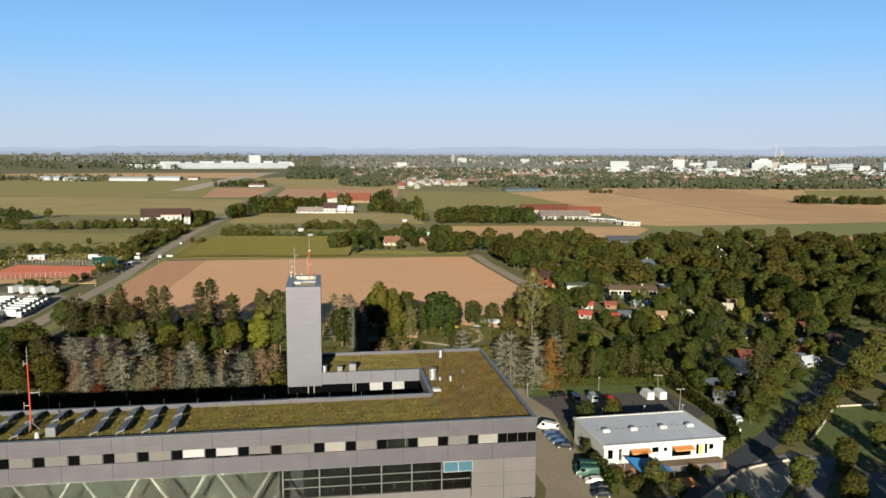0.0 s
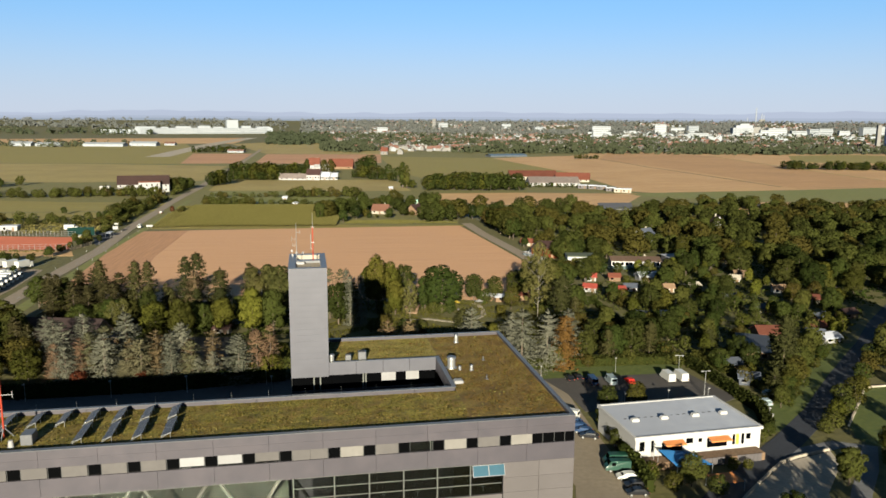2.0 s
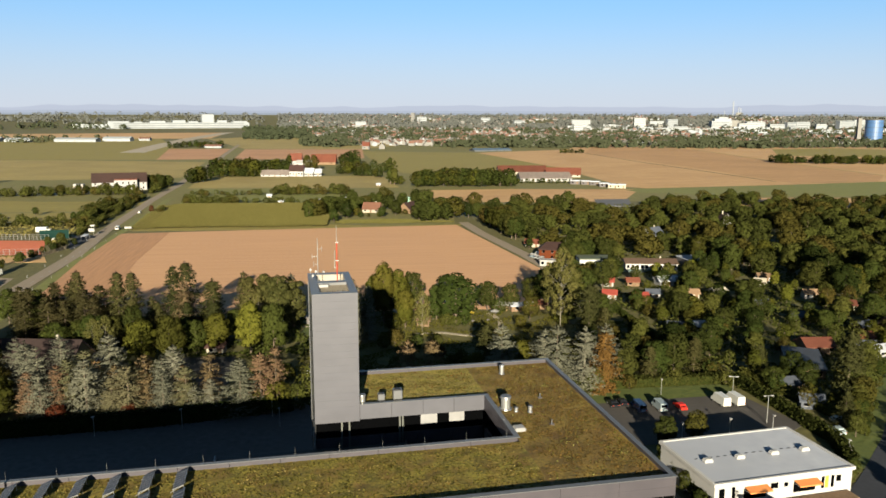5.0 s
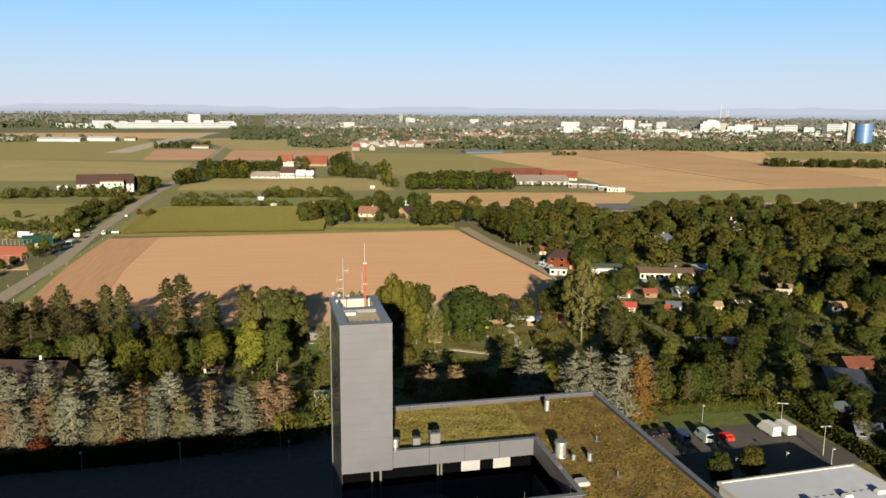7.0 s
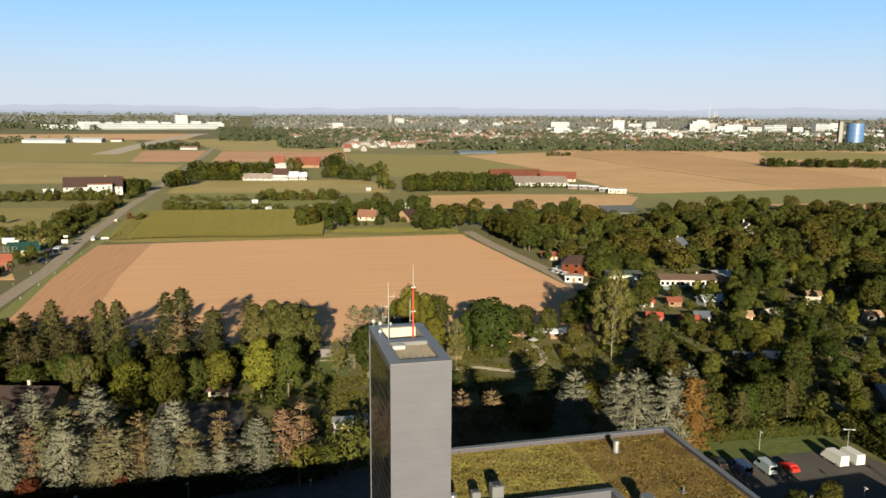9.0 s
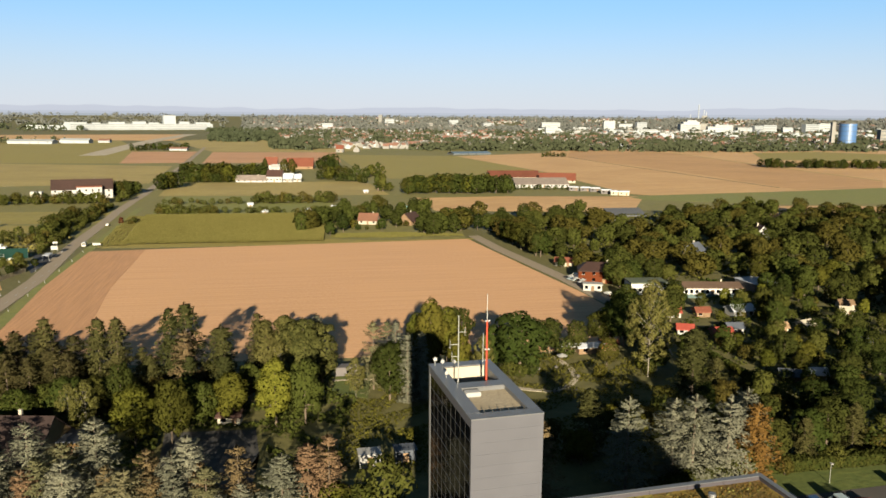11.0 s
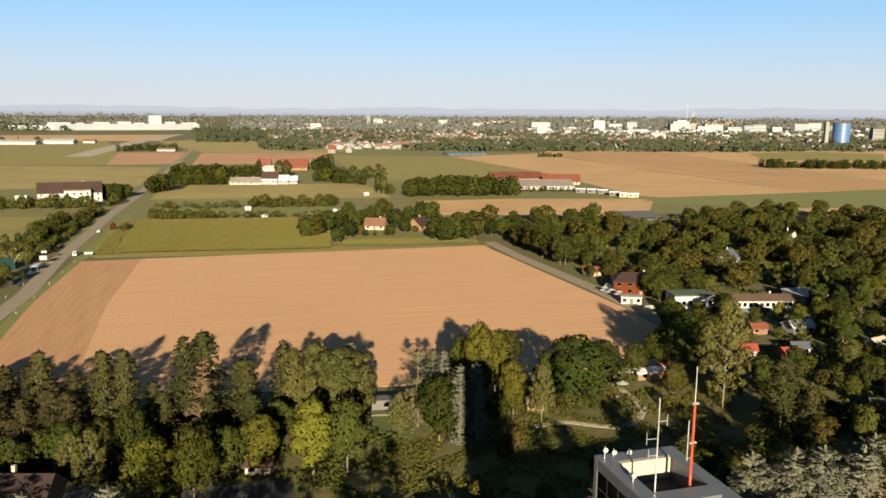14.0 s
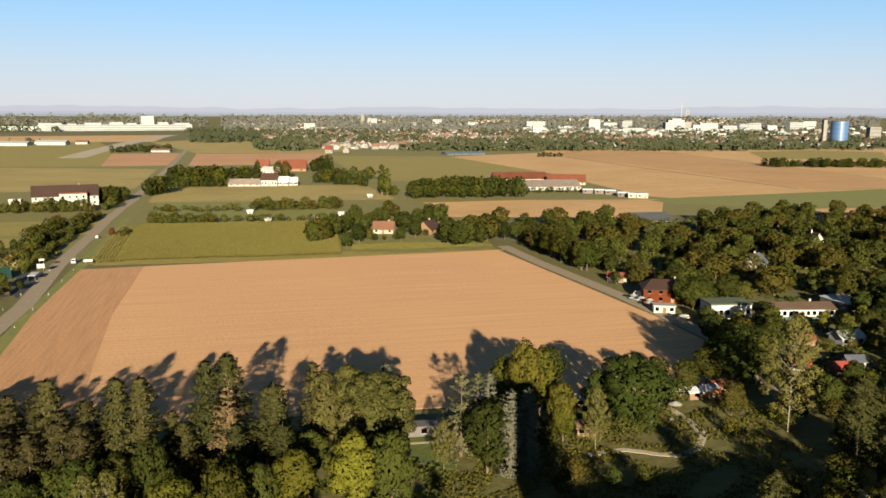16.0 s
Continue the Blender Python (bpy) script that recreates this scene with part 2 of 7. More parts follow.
M_birch_bark = surf("birch_bark", (0.09, 0.082, 0.066), (0.135, 0.122, 0.1), 0.5, 0.8, 0.3)
M_wood = surf("weathered_wood", (0.088, 0.055, 0.033), (0.143, 0.0935, 0.055), 0.5, 0.85, 0.3, vary=0.2)
M_rubber = plain("black_rubber", (0.015, 0.015, 0.015), 0.8)
L_spruce = leafy("blue_spruce_needles", (0.064, 0.065, 0.048), (0.098, 0.098, 0.074), 0.2, 0.12, 0.012)
L_spruce_olive = leafy("olive_spruce_needles", (0.05, 0.05, 0.027), (0.08, 0.077, 0.042), 0.22, 0.12, 0.02)
L_brown = leafy("browned_needles", (0.074, 0.052, 0.029), (0.105, 0.074, 0.042), 0.2, 0.15)
L_orange = leafy("orange_needles", (0.076, 0.035, 0.0125), (0.1, 0.048, 0.0175), 0.1, 0.15)
L_conifer = leafy("conifer_needles", (0.023, 0.0245, 0.0085), (0.035, 0.0345, 0.013), 0.25, 0.12, 0.025)
L_pine = leafy("pine_needles", (0.026, 0.027, 0.0085), (0.052, 0.049, 0.0165), 0.18, 0.15, 0.02)
L_pine_dark = leafy("dark_pine_needles", (0.021, 0.0195, 0.0085), (0.038, 0.033, 0.0145), 0.18, 0.15, 0.02)
L_leaf = leafy("broad_leaves", (0.0295, 0.036, 0.0086), (0.04, 0.0455, 0.0112), 0.28, 0.34, 0.03)
L_leaf_b = leafy("dark_leaves", (0.019, 0.0235, 0.006), (0.027, 0.0305, 0.008), 0.3, 0.32, 0.03)
L_leaf_c = leafy("browning_leaves", (0.031, 0.0295, 0.0068), (0.044, 0.04, 0.0095), 0.3, 0.3, 0.03)
L_olive = leafy("olive_leaves", (0.0309, 0.0324, 0.00563), (0.0539, 0.0531, 0.00967), 0.2, 0.25, 0.02)
L_yellow = leafy("yellowing_leaves", (0.052, 0.056, 0.0085), (0.09, 0.09, 0.0145), 0.12, 0.3, 0.01)
L_birch = leafy("birch_leaves", (0.056, 0.056, 0.016), (0.082, 0.077, 0.024), 0.15, 0.3)
L_rust = leafy("rusty_leaves", (0.036, 0.0135, 0.0056), (0.052, 0.022, 0.0092), 0.15, 0.2)
# far leaf colours with distance haze mixed in, strongest in the outer woods
L_far_hazed = leafy("hazed_outer_woods", (0.058, 0.062, 0.06), (0.078, 0.082, 0.079), 0.1, 0.15)
L_far = leafy("hazed_far_woods", (0.03, 0.0345, 0.02), (0.037, 0.0415, 0.0245), 0.1, 0.15)
L_maize = leafy("maize_leaves", (0.085, 0.079, 0.0235), (0.118, 0.106, 0.036), 0.05, 0.25)


# ---- mesh helpers ----
def mesh_of(name, verts, faces, *mats):
    me = bpy.data.meshes.new(name)
    me.from_pydata(verts, [], faces)
    for m in mats:
        me.materials.append(m)
    return me


def box_data(a, b, bev=0.0):
    bm = bmesh.new()
    bmesh.ops.create_cube(bm, size=1)
    for v in bm.verts:
        v.co = [a[i] + (v.co[i] + 0.5) * (b[i] - a[i]) for i in range(3)]
    if bev:
        bmesh.ops.bevel(bm, geom=bm.edges[:], offset=bev, segments=1, affect="EDGES")
    return bm


def part(name, bm, material, parent=None, label="", at=None):
    """Links a bmesh, or a mesh, as one object under a thing or a part."""
    if isinstance(bm, bmesh.types.BMesh):
        me = bpy.data.meshes.new(name)
        bmesh.ops.recalc_face_normals(bm, faces=bm.faces[:])
        bm.to_mesh(me)
        bm.free()
    else:
        me = bm
    if material and not me.materials:
        me.materials.append(material)
    ob = new(name, me)
    if parent:
        ob.parent = parent
    if at is not None:
        ob.matrix_basis = at
    if label:
        ob["label"] = label
    return ob


def box(name, a, b, material, parent=None, bev=0.03, label="", at=None):
    return part(name, box_data(a, b, bev), material, parent, label, at)


def merge(*bms):
    out = bmesh.new()
    for bm in bms:
        me = bpy.data.meshes.new("tmp")
        bm.to_mesh(me)
        out.from_mesh(me)
        bpy.data.meshes.remove(me)
        bm.free()
    return out


def rod_data(p, q, r0, r1, n=8):
    """A tapered rod from p to q."""
    p, q = Vector(p), Vector(q)
    bm = bmesh.new()
    bmesh.ops.create_cone(bm, cap_ends=True, segments=n, radius1=r0, radius2=r1, depth=(q - p).length)
    turn = (q - p).to_track_quat("Z", "Y").to_matrix().to_4x4()
    bmesh.ops.transform(bm, matrix=Matrix.Translation((p + q) / 2) @ turn, verts=bm.verts)
    return bm


def rod(name, p, q, r0, r1, material, parent=None, n=8, label=""):
    return part(name, rod_data(p, q, r0, r1, n), material, parent, label)


def thing(name, m, label, category, group="", kind=""):
    ob = new(name)
    ob.empty_display_size = 0.5
    ob.matrix_basis = m
    return tagged(ob, label, category, group, kind)


def sheet(name, pts, z, material, label, thick=0.0, category="ground", n=0):
    """A flat piece of ground with its edge turned down."""
    bm = bmesh.new()
    vs = [bm.verts.new((x, y, z)) for x, y in pts]
    f = bm.faces.new(vs)
    if f.normal.z < 0 or (f.normal_update() or f.normal.z < 0):
        f.normal_flip()
    low = [bm.verts.new((x, y, -0.3)) for x, y in pts]
    for i in range(len(vs)):
        j = (i + 1) % len(vs)
        bm.faces.new((vs[i], vs[j], low[j], low[i]))
    return tagged(part(name, bm, material), label, category, kind="structure")


def strip(name, line, width, z, material, label, category="road"):
    """A road along a line of points, with its edges turned down."""
    L = [Vector((x, y)) for x, y in line]
    left, right = [], []
    for i, p in enumerate(L):
        d = (L[min(i + 1, len(L) - 1)] - L[max(i - 1, 0)]).normalized()
        nrm = Vector((-d.y, d.x)) * width / 2
        left.append(p + nrm)
        right.append(p - nrm)
    return sheet(name, [(*p,) for p in right] + [(*p,) for p in reversed(left)], z, material, label, category=category)


rng = np.random.default_rng(7)


def leaf_mesh(name, P, N, S, material, tri=False, soft=None):
    """Many small leaf sprays, each a bent lozenge, or a triangle, at P, facing N, of size S."""
    n = len(P)
    N = N / np.maximum(np.linalg.norm(N, axis=1, keepdims=True), 1e-6)
    ref = rng.normal(size=(n, 3))
    A = np.cross(N, ref)
    A /= np.maximum(np.linalg.norm(A, axis=1, keepdims=True), 1e-6)
    B = np.cross(N, A)
    s = S[:, None]
    if tri:
        corners = [P + A * s * 0.62, P + B * s * 0.85, P - A * s * 0.62]
    else:
        dip = -N * s * 0.22
        corners = [P + A * s * 0.62 + dip, P + B * s * 0.45, P - A * s * 0.62 + dip, P - B * s * 0.5]
    return facet_mesh(name, np.stack(corners, 1), material, soft)


def facet_mesh(name, corners, material, soft=None):
    """One loose face for each row of corners; soft: the direction that each face is shaded by."""
    n, k, _ = corners.shape
    me = bpy.data.meshes.new(name)
    me.vertices.add(n * k)
    me.vertices.foreach_set("co", corners.reshape(-1))
    me.loops.add(n * k)
    me.loops.foreach_set("vertex_index", np.arange(n * k))
    me.polygons.add(n)
    me.polygons.foreach_set("loop_start", np.arange(n) * k)
    me.update(calc_edges=True)
    me.materials.append(material)
    if soft is not None:
        soft = soft / np.maximum(np.linalg.norm(soft, axis=1, keepdims=True), 1e-6)
        me.normals_split_custom_set_from_vertices(np.repeat(soft, k, axis=0).tolist())
    return me


def lobes_cloud(lobes, n, size, seed, flat=0.0):
    """Leaf places over the skins of some ellipsoid lobes (x, y, z, rx, ry, rz), uneven and with gaps."""
    g = np.random.default_rng(seed)
    W = np.array([l[3] * l[5] for l in lobes])
    pick = g.choice(len(lobes), n, p=W / W.sum())
    Lb = np.array(lobes)[pick]
    d = g.normal(size=(n, 3))
    d /= np.linalg.norm(d, axis=1, keepdims=True)
    k = 3.1
    bump = np.sin(d[:, 0] * k * 2 + pick) * np.cos(d[:, 1] * k * 2 + 2 * pick) + np.sin(d[:, 2] * k * 2.4 + pick * 3)
    r = (0.88 + 0.07 * bump) * (1 - 0.28 * g.random(n) ** 2.5)
    P = Lb[:, :3] + d * r[:, None] * Lb[:, 3:]
    keep = np.ones(n, bool)
    for i, l in enumerate(lobes):
        q = (P - np.array(l[:3])) / np.array(l[3:])
        keep &= (pick == i) | ((q ** 2).sum(1) > 0.55)
    N = d + g.normal(size=(n, 3)) * 0.3 + np.array([0, 0, 0.2])
    S = size * (0.6 + 0.8 * g.random(n))
    return P[keep], N[keep], S[keep], (d * 0.9 + N * 0.12)[keep]


def broad_tree(name, h, w, leaves, size, material, bark, seed, low=0.22, sparse=False):
    """Trunk with limbs, and a crown of leaf sprays on several lobes."""
    g = random.Random(seed)
    lobes = []
    k = 22 if not sparse else 90
    for i in range(k):
        f = (i + 0.5) / k
        z = h * (low + (0.93 - low) * f)
        prof = math.sin(math.pi * (0.18 + (0.68 if not sparse else 0.76) * f)) ** 0.7
        a = i * 2.4 + g.uniform(-0.4, 0.4)
        off = w * 0.5 * prof * (g.uniform(0.1, 1.0) ** 0.6 if sparse else g.uniform(0.35, 0.75))
        rad = w * 0.5 * prof * (g.uniform(0.16, 0.28) if sparse else g.uniform(0.3, 0.48))
        lobes.append((off * math.cos(a), off * math.sin(a), z, rad, rad, rad * g.uniform(0.7, 1.05)))
    if not sparse:
        lobes.append((0, 0, h * (low + 0.38), w * 0.38, w * 0.38, h * 0.3))
    lobes.append((g.uniform(-0.2, 0.2), g.uniform(-0.2, 0.2), h * 0.9, w * 0.2, w * 0.2, h * 0.09))
    k2 = 0.3 if sparse else 1.0
    bms = [rod_data((0, 0, -0.2), (0, 0, h * 0.45), h * 0.022 * k2, h * 0.014 * k2, 7), rod_data((0, 0, h * 0.45), (g.uniform(-0.3, 0.3), 0, h * 0.85), h * 0.014 * k2, h * (0.001 if sparse else 0.004), 6)]
    for l in (lobes[::2] if sparse else lobes[:5]):
        foot = min(h * (low * 0.9 + 0.12), l[2]) if not sparse else l[2] * 0.72
        bms.append(rod_data((0, 0, foot), (l[0], l[1], l[2]), h * 0.009 * k2, h * (0.001 if sparse else 0.003), 5))
    bm = merge(*bms)
    tm = bpy.data.meshes.new(name + "_trunk")
    bm.to_mesh(tm)
    bm.free()
    tm.materials.append(bark)
    P, N, S, D = lobes_cloud(lobes, leaves, size, seed)
    D = D * 0.6 + (P - np.array([0, 0, h * (low * 0.6 + 0.25)])) / np.array([w, w, h]) * 0.9
    return tm, leaf_mesh(name + "_crown", P, N, S, material, True, D)


def conifer(name, h, w, material, seed, boughs=230, tufts=13, size=0.5, taper=0.85, bare=0.04, droop=0.3, curtain=0.55, whorls=15, spread=0.17, finger=0.0):
    """Trunk, and boughs set round it in uneven whorls; each bough droops, lifts at its tip and carries
    sprays along it, some lying flat and some hanging like a curtain."""
    g = np.random.default_rng(seed)
    f = np.sort(g.random(boughs)) ** (1.05 if finger else 1.3)
    tight = 0.2 if finger else 0.85
    f = np.round(f * whorls + g.normal(0, 0.12, boughs)) / whorls * tight + f * (1 - tight)
    f = np.clip(f, 0, 0.985)
    az = np.arange(boughs) * 2.39996 + g.normal(0, 0.35, boughs)
    lean = 1 + 0.16 * np.sin(az * 2 + seed) + 0.1 * np.sin(az * 3 + 2 * seed)
    r = (w * 0.5 * (1 - f) ** taper * lean * g.uniform(0.62, 1.2, boughs) + 0.25)[:, None]
    z = (h * (bare + (0.97 - bare) * f))[:, None]
    t = 1 - g.random((boughs, tufts)) ** 1.5 * 0.85
    q = r * t
    out = np.stack([np.cos(az), np.sin(az), 0 * az], 1)[:, None, :]
    side = np.stack([-np.sin(az), np.cos(az), 0 * az], 1)[:, None, :]
    lat = g.normal(0, 1, (boughs, tufts)) * (0.07 + spread * r * (1.15 - 0.8 * t))
    up = z - droop * q + 0.62 * droop * q * t ** 2 + g.normal(0, 0.1, (boughs, tufts)) - 0.14 * np.abs(lat)
    if finger:
        # sprays wrapped round the bough and its two forks, so that it reads as a thick finger
        fork = g.integers(-1, 2, (boughs, tufts)) * np.maximum(0, t - 0.3) * 0.3 * r
        ang = g.uniform(-1.7, 1.7, (boughs, tufts))
        thick = finger * np.minimum(1, 0.35 + r / 3) * (1.15 - 0.55 * t ** 3)
        lat = fork + thick * np.sin(ang)
        sag = droop * (1 - 1.9 * f[:, None])
        up = z - sag * q + 0.7 * np.abs(sag) * q * t ** 2 + thick * 0.9 * np.cos(ang) - 0.1 * np.abs(fork)
    P = out * q[..., None] + side * lat[..., None]
    P[..., 2] = up
    hang = (g.random((boughs, tufts)) < curtain)[..., None]
    s = (size * g.uniform(0.6, 1.3, (boughs, tufts)) * (0.7 + 0.3 * np.minimum(1, r / 2)))[..., None]
    fan = g.normal(0, 0.45, (boughs, tufts))[..., None]
    tip = out * 0.95 + side * fan
    tip[..., 2] -= droop * 0.4
    drop = out * 0.3 + side * fan * 0.8
    drop[..., 2] -= 0.95
    long = np.where(hang, drop, tip) * s
    wide = (side - out * fan) * s * np.where(hang, 0.42, 0.34)
    corners = np.stack([P + wide, P - wide, P + long], 2).reshape(-1, 3, 3)
    face = np.cross(corners[:, 1] - corners[:, 0], corners[:, 2] - corners[:, 0])
    away = np.broadcast_to(out * 0.8 + np.array([0, 0, 0.45]), P.shape).reshape(-1, 3)
    turned = (face * away).sum(1) < 0
    corners[turned] = corners[turned][:, ::-1]
    shade = (out * 0.8 + side * (lat * 0.5 / (0.2 + 0.15 * r))[..., None] + np.array([0, 0, 0.45]) + g.normal(0, 0.25, P.shape)).reshape(-1, 3)
    if finger:
        roll = np.stack([np.sin(ang), np.cos(ang)], 2)
        shade = (out * 0.55 + side * roll[..., :1] * 0.7 + np.array([0, 0, 0.75]) * roll[..., 1:] + g.normal(0, 0.08, P.shape)).reshape(-1, 3)
    k = 40
    ang, zz = g.uniform(0, 6.28, k), h * g.uniform(0.93, 1.0, k)
    C = np.stack([0.1 * np.cos(ang), 0.1 * np.sin(ang), zz], 1)
    top = np.stack([C, C + np.stack([0.28 * np.cos(ang), 0.28 * np.sin(ang), -0.1 + 0 * ang], 1), C + np.stack([0 * ang, 0 * ang, 0.4 + 0 * ang], 1)], 1)
    bm = rod_data((0, 0, -0.2), (0, 0, h * 0.98), h * 0.014 + 0.05, 0.02, 6)
    tm = bpy.data.meshes.new(name + "_trunk")
    bm.to_mesh(tm)
    bm.free()
    tm.materials.append(M_bark)
    return tm, facet_mesh(name + "_crown", np.concatenate([corners, top]), material, np.concatenate([shade, np.stack([np.cos(ang), np.sin(ang), 0.4 + 0 * ang], 1)]))


KINDS = {}


def kind_of(key, label, category, makers, h):
    KINDS[key] = (label, category, [m() for m in makers], h)


JOINED = {}


def plant(key, x, y, h, wide=1.0, v=None, z=0.0, group="", joined=""):
    """One plant of a kind, h metres high; joined: kept for one mesh of that name."""
    label, category, protos, ph = KINDS[key]
    v = random.randrange(len(protos)) if v is None else v % len(protos)
    tm, cm = protos[v]
    s = h / ph
    m = pose(x, y, z, 0, 0, random.uniform(0, 360)) @ Matrix.Diagonal((s * wide, s * wide, s, 1))
    if joined:
        JOINED.setdefault(joined, []).append((tm, cm, m))
        return None
    name = {"blue": "spruce", "silver": "spruce", "oliveblue": "spruce", "brown": "spruce", "orange": "spruce", "conifer": "conifer", "pine": "pine", "darkpine": "pine", "leaf": "tree", "yellow": "tree", "birch": "birch", "poplar": "poplar", "bush": "shrub", "hedgebush": "shrub", "mid": "tree", "fartree": "tree", "rust": "shrub", "olive": "tree"}[key]
    ob = thing(name, m, label, category, group)
    if tm:
        part("trunk", tm, None, ob)
    part("crown", cm, None, ob)
    return ob
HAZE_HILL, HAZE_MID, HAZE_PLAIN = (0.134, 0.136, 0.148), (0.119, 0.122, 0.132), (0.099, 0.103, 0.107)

kind_of("blue", "blue-grey spruce with layered drooping boughs", "spruce", [lambda i=i: conifer("blue_spruce", 15, 9.4 + 0.7 * (i % 3), L_spruce, 20 + i, boughs=125, tufts=58, size=0.33, taper=0.62, droop=0.42, curtain=0.06, whorls=10, finger=0.4) for i in range(6)], 15)
kind_of("silver", "dense columnar silver-blue spruce", "spruce", [lambda i=i: conifer("silver_spruce", 18, 5.2, L_spruce, 26 + i, boughs=190, tufts=34, size=0.36, taper=0.36, droop=0.3, curtain=0.15, whorls=16, finger=0.32) for i in range(2)], 18)
kind_of("oliveblue", "olive-grey spruce with layered drooping boughs", "spruce", [lambda i=i: conifer("olive_spruce", 15, 8.6 + 0.6 * (i % 3), L_spruce_olive, 30 + i, boughs=120, tufts=56, size=0.33, taper=0.6, droop=0.42, curtain=0.1, whorls=10, finger=0.4) for i in range(3)], 15)
kind_of("brown", "half-dead spruce with browned needles", "spruce", [lambda i=i: conifer("brown_spruce", 14, 7.6, L_brown, 40 + i, boughs=110, tufts=50, size=0.32, taper=0.56, droop=0.4, curtain=0.15, whorls=11, finger=0.4) for i in range(3)], 14)
kind_of("orange", "dead spruce with dense orange-brown needles", "spruce", [lambda: conifer("dead_spruce", 14, 7.4, L_orange, 48, boughs=150, tufts=60, size=0.36, taper=0.48, droop=0.4, curtain=0.2, whorls=12, finger=0.45)], 14)
kind_of("conifer", "tall dark olive-green conifer with dense boughs", "conifer", [lambda i=i: conifer("conifer", 19, 8.8 + 0.8 * (i % 3), L_conifer, 60 + i, boughs=150, tufts=44, size=0.5, taper=0.5, droop=0.2, curtain=0.3, whorls=13, finger=0.6) for i in range(5)], 19)
kind_of("pine", "tall olive-green pine with a broad rounded crown", "pine", [lambda i=i: broad_tree("pine", 18, 8.5 + i, 6500, 0.48, L_pine, M_bark, 70 + i, low=0.2) for i in range(3)], 18)
kind_of("darkpine", "dark brownish pine with dense ragged boughs", "pine", [lambda i=i: conifer("dark_pine", 18, 8.4 + 0.6 * i, L_pine_dark, 75 + i, boughs=150, tufts=44, size=0.45, taper=0.46, droop=0.25, curtain=0.25, whorls=12, finger=0.5) for i in range(3)], 18)
kind_of("leaf", "broad-leaved tree with a dense olive-green crown", "tree", [lambda i=i: broad_tree("broad_tree", 14, 10 + i % 4, 4500, 0.56, (L_leaf, L_leaf_b, L_leaf, L_leaf_c)[i % 4], M_bark, 80 + i) for i in range(6)], 14)
kind_of("yellow", "broad-leaved tree with a bright yellow-green crown", "tree", [lambda: broad_tree("yellow_tree", 15, 9.5, 6500, 0.48, L_yellow, M_bark, 91)], 15)
kind_of("olive", "broad-leaved tree with a light olive crown", "tree", [lambda i=i: broad_tree("olive_tree", 13, 9.5, 5800, 0.47, L_olive, M_bark, 93 + i) for i in range(2)], 13)
kind_of("birch", "tall birch with pale trunk and thin yellowing crown", "birch", [lambda i=i: broad_tree("birch", 18, 10.5, 8000, 0.3, L_birch, M_birch_bark, 100 + i, low=0.2, sparse=True) for i in range(2)], 18)
kind_of("poplar", "slim columnar poplar with dark green crown", "poplar", [lambda: broad_tree("poplar", 22, 6, 3000, 0.75, L_leaf, M_bark, 110, low=0.06)], 22)
kind_of("bush", "rounded garden shrub with olive-green leaves", "shrub", [lambda i=i: broad_tree("shrub", 5, 5.5, 1300, 0.36, (L_leaf, L_olive, L_leaf, L_leaf_c)[i], M_bark, 120 + i, low=0.12) for i in range(4)], 5)
kind_of("rust", "shrub with rust-red autumn leaves", "shrub", [lambda: broad_tree("rusty_shrub", 5, 4.5, 1200, 0.36, L_rust, M_bark, 131, low=0.12)], 5)
kind_of("mid", "broad-leaved tree with a dark green crown", "tree", [lambda i=i: broad_tree("middle_tree", 13, 10.5 + i % 3, 1700, 0.92, (L_leaf, L_leaf_b, L_leaf_c)[i % 3], M_bark, 140 + i, low=0.15) for i in range(6)], 13)


kind_of("hedgebush", "rounded shrub with olive-green leaves", "shrub", [lambda i=i: broad_tree("far_shrub", 5, 5.5, 420, 0.62, (L_leaf, L_leaf_b, L_leaf, L_leaf_c)[i % 4], M_bark, 150 + i, low=0.1) for i in range(5)], 5)
kind_of("fartree", "broad-leaved tree with a dark green crown", "tree", [lambda i=i: broad_tree("far_tree", 13, 10.5 + i % 3, 560, 1.2, (L_leaf, L_leaf_b, L_leaf_c, L_olive)[i % 4], M_bark, 160 + i, low=0.12) for i in range(6)], 13)


# ---- ground, fields and roads ----
def rise(x, y):
    """The plain climbs gently towards the horizon."""
    return 58.6 * max(0.0, (math.hypot(x + 24, y - 40) - 3000) / 1850) ** 1.7


def ground_sheet():
    bm = bmesh.new()
    rings, n = (0, 60, 140, 260, 420, 700, 1100, 1800, 2800, 3200, 3500, 3800, 4100, 4400, 4650, 4860), 72
    prev = None
    for r in rings:
        ring = [bm.verts.new((0, 0, 0))] if r == 0 else [bm.verts.new((r * math.cos(6.28318 * i / n), r * math.sin(6.28318 * i / n), rise(r * math.cos(6.28318 * i / n), r * math.sin(6.28318 * i / n)))) for i in range(n)]
        if prev:
            for i in range(n):
                j = (i + 1) % n
                bm.faces.new((prev[0], ring[i], ring[j]) if len(prev) == 1 else (prev[i], ring[i], ring[j], prev[j]))
        prev = ring
    return tagged(part("ground", bm, M_ground), "rough grassland reaching flat to the horizon", "ground", kind="structure")


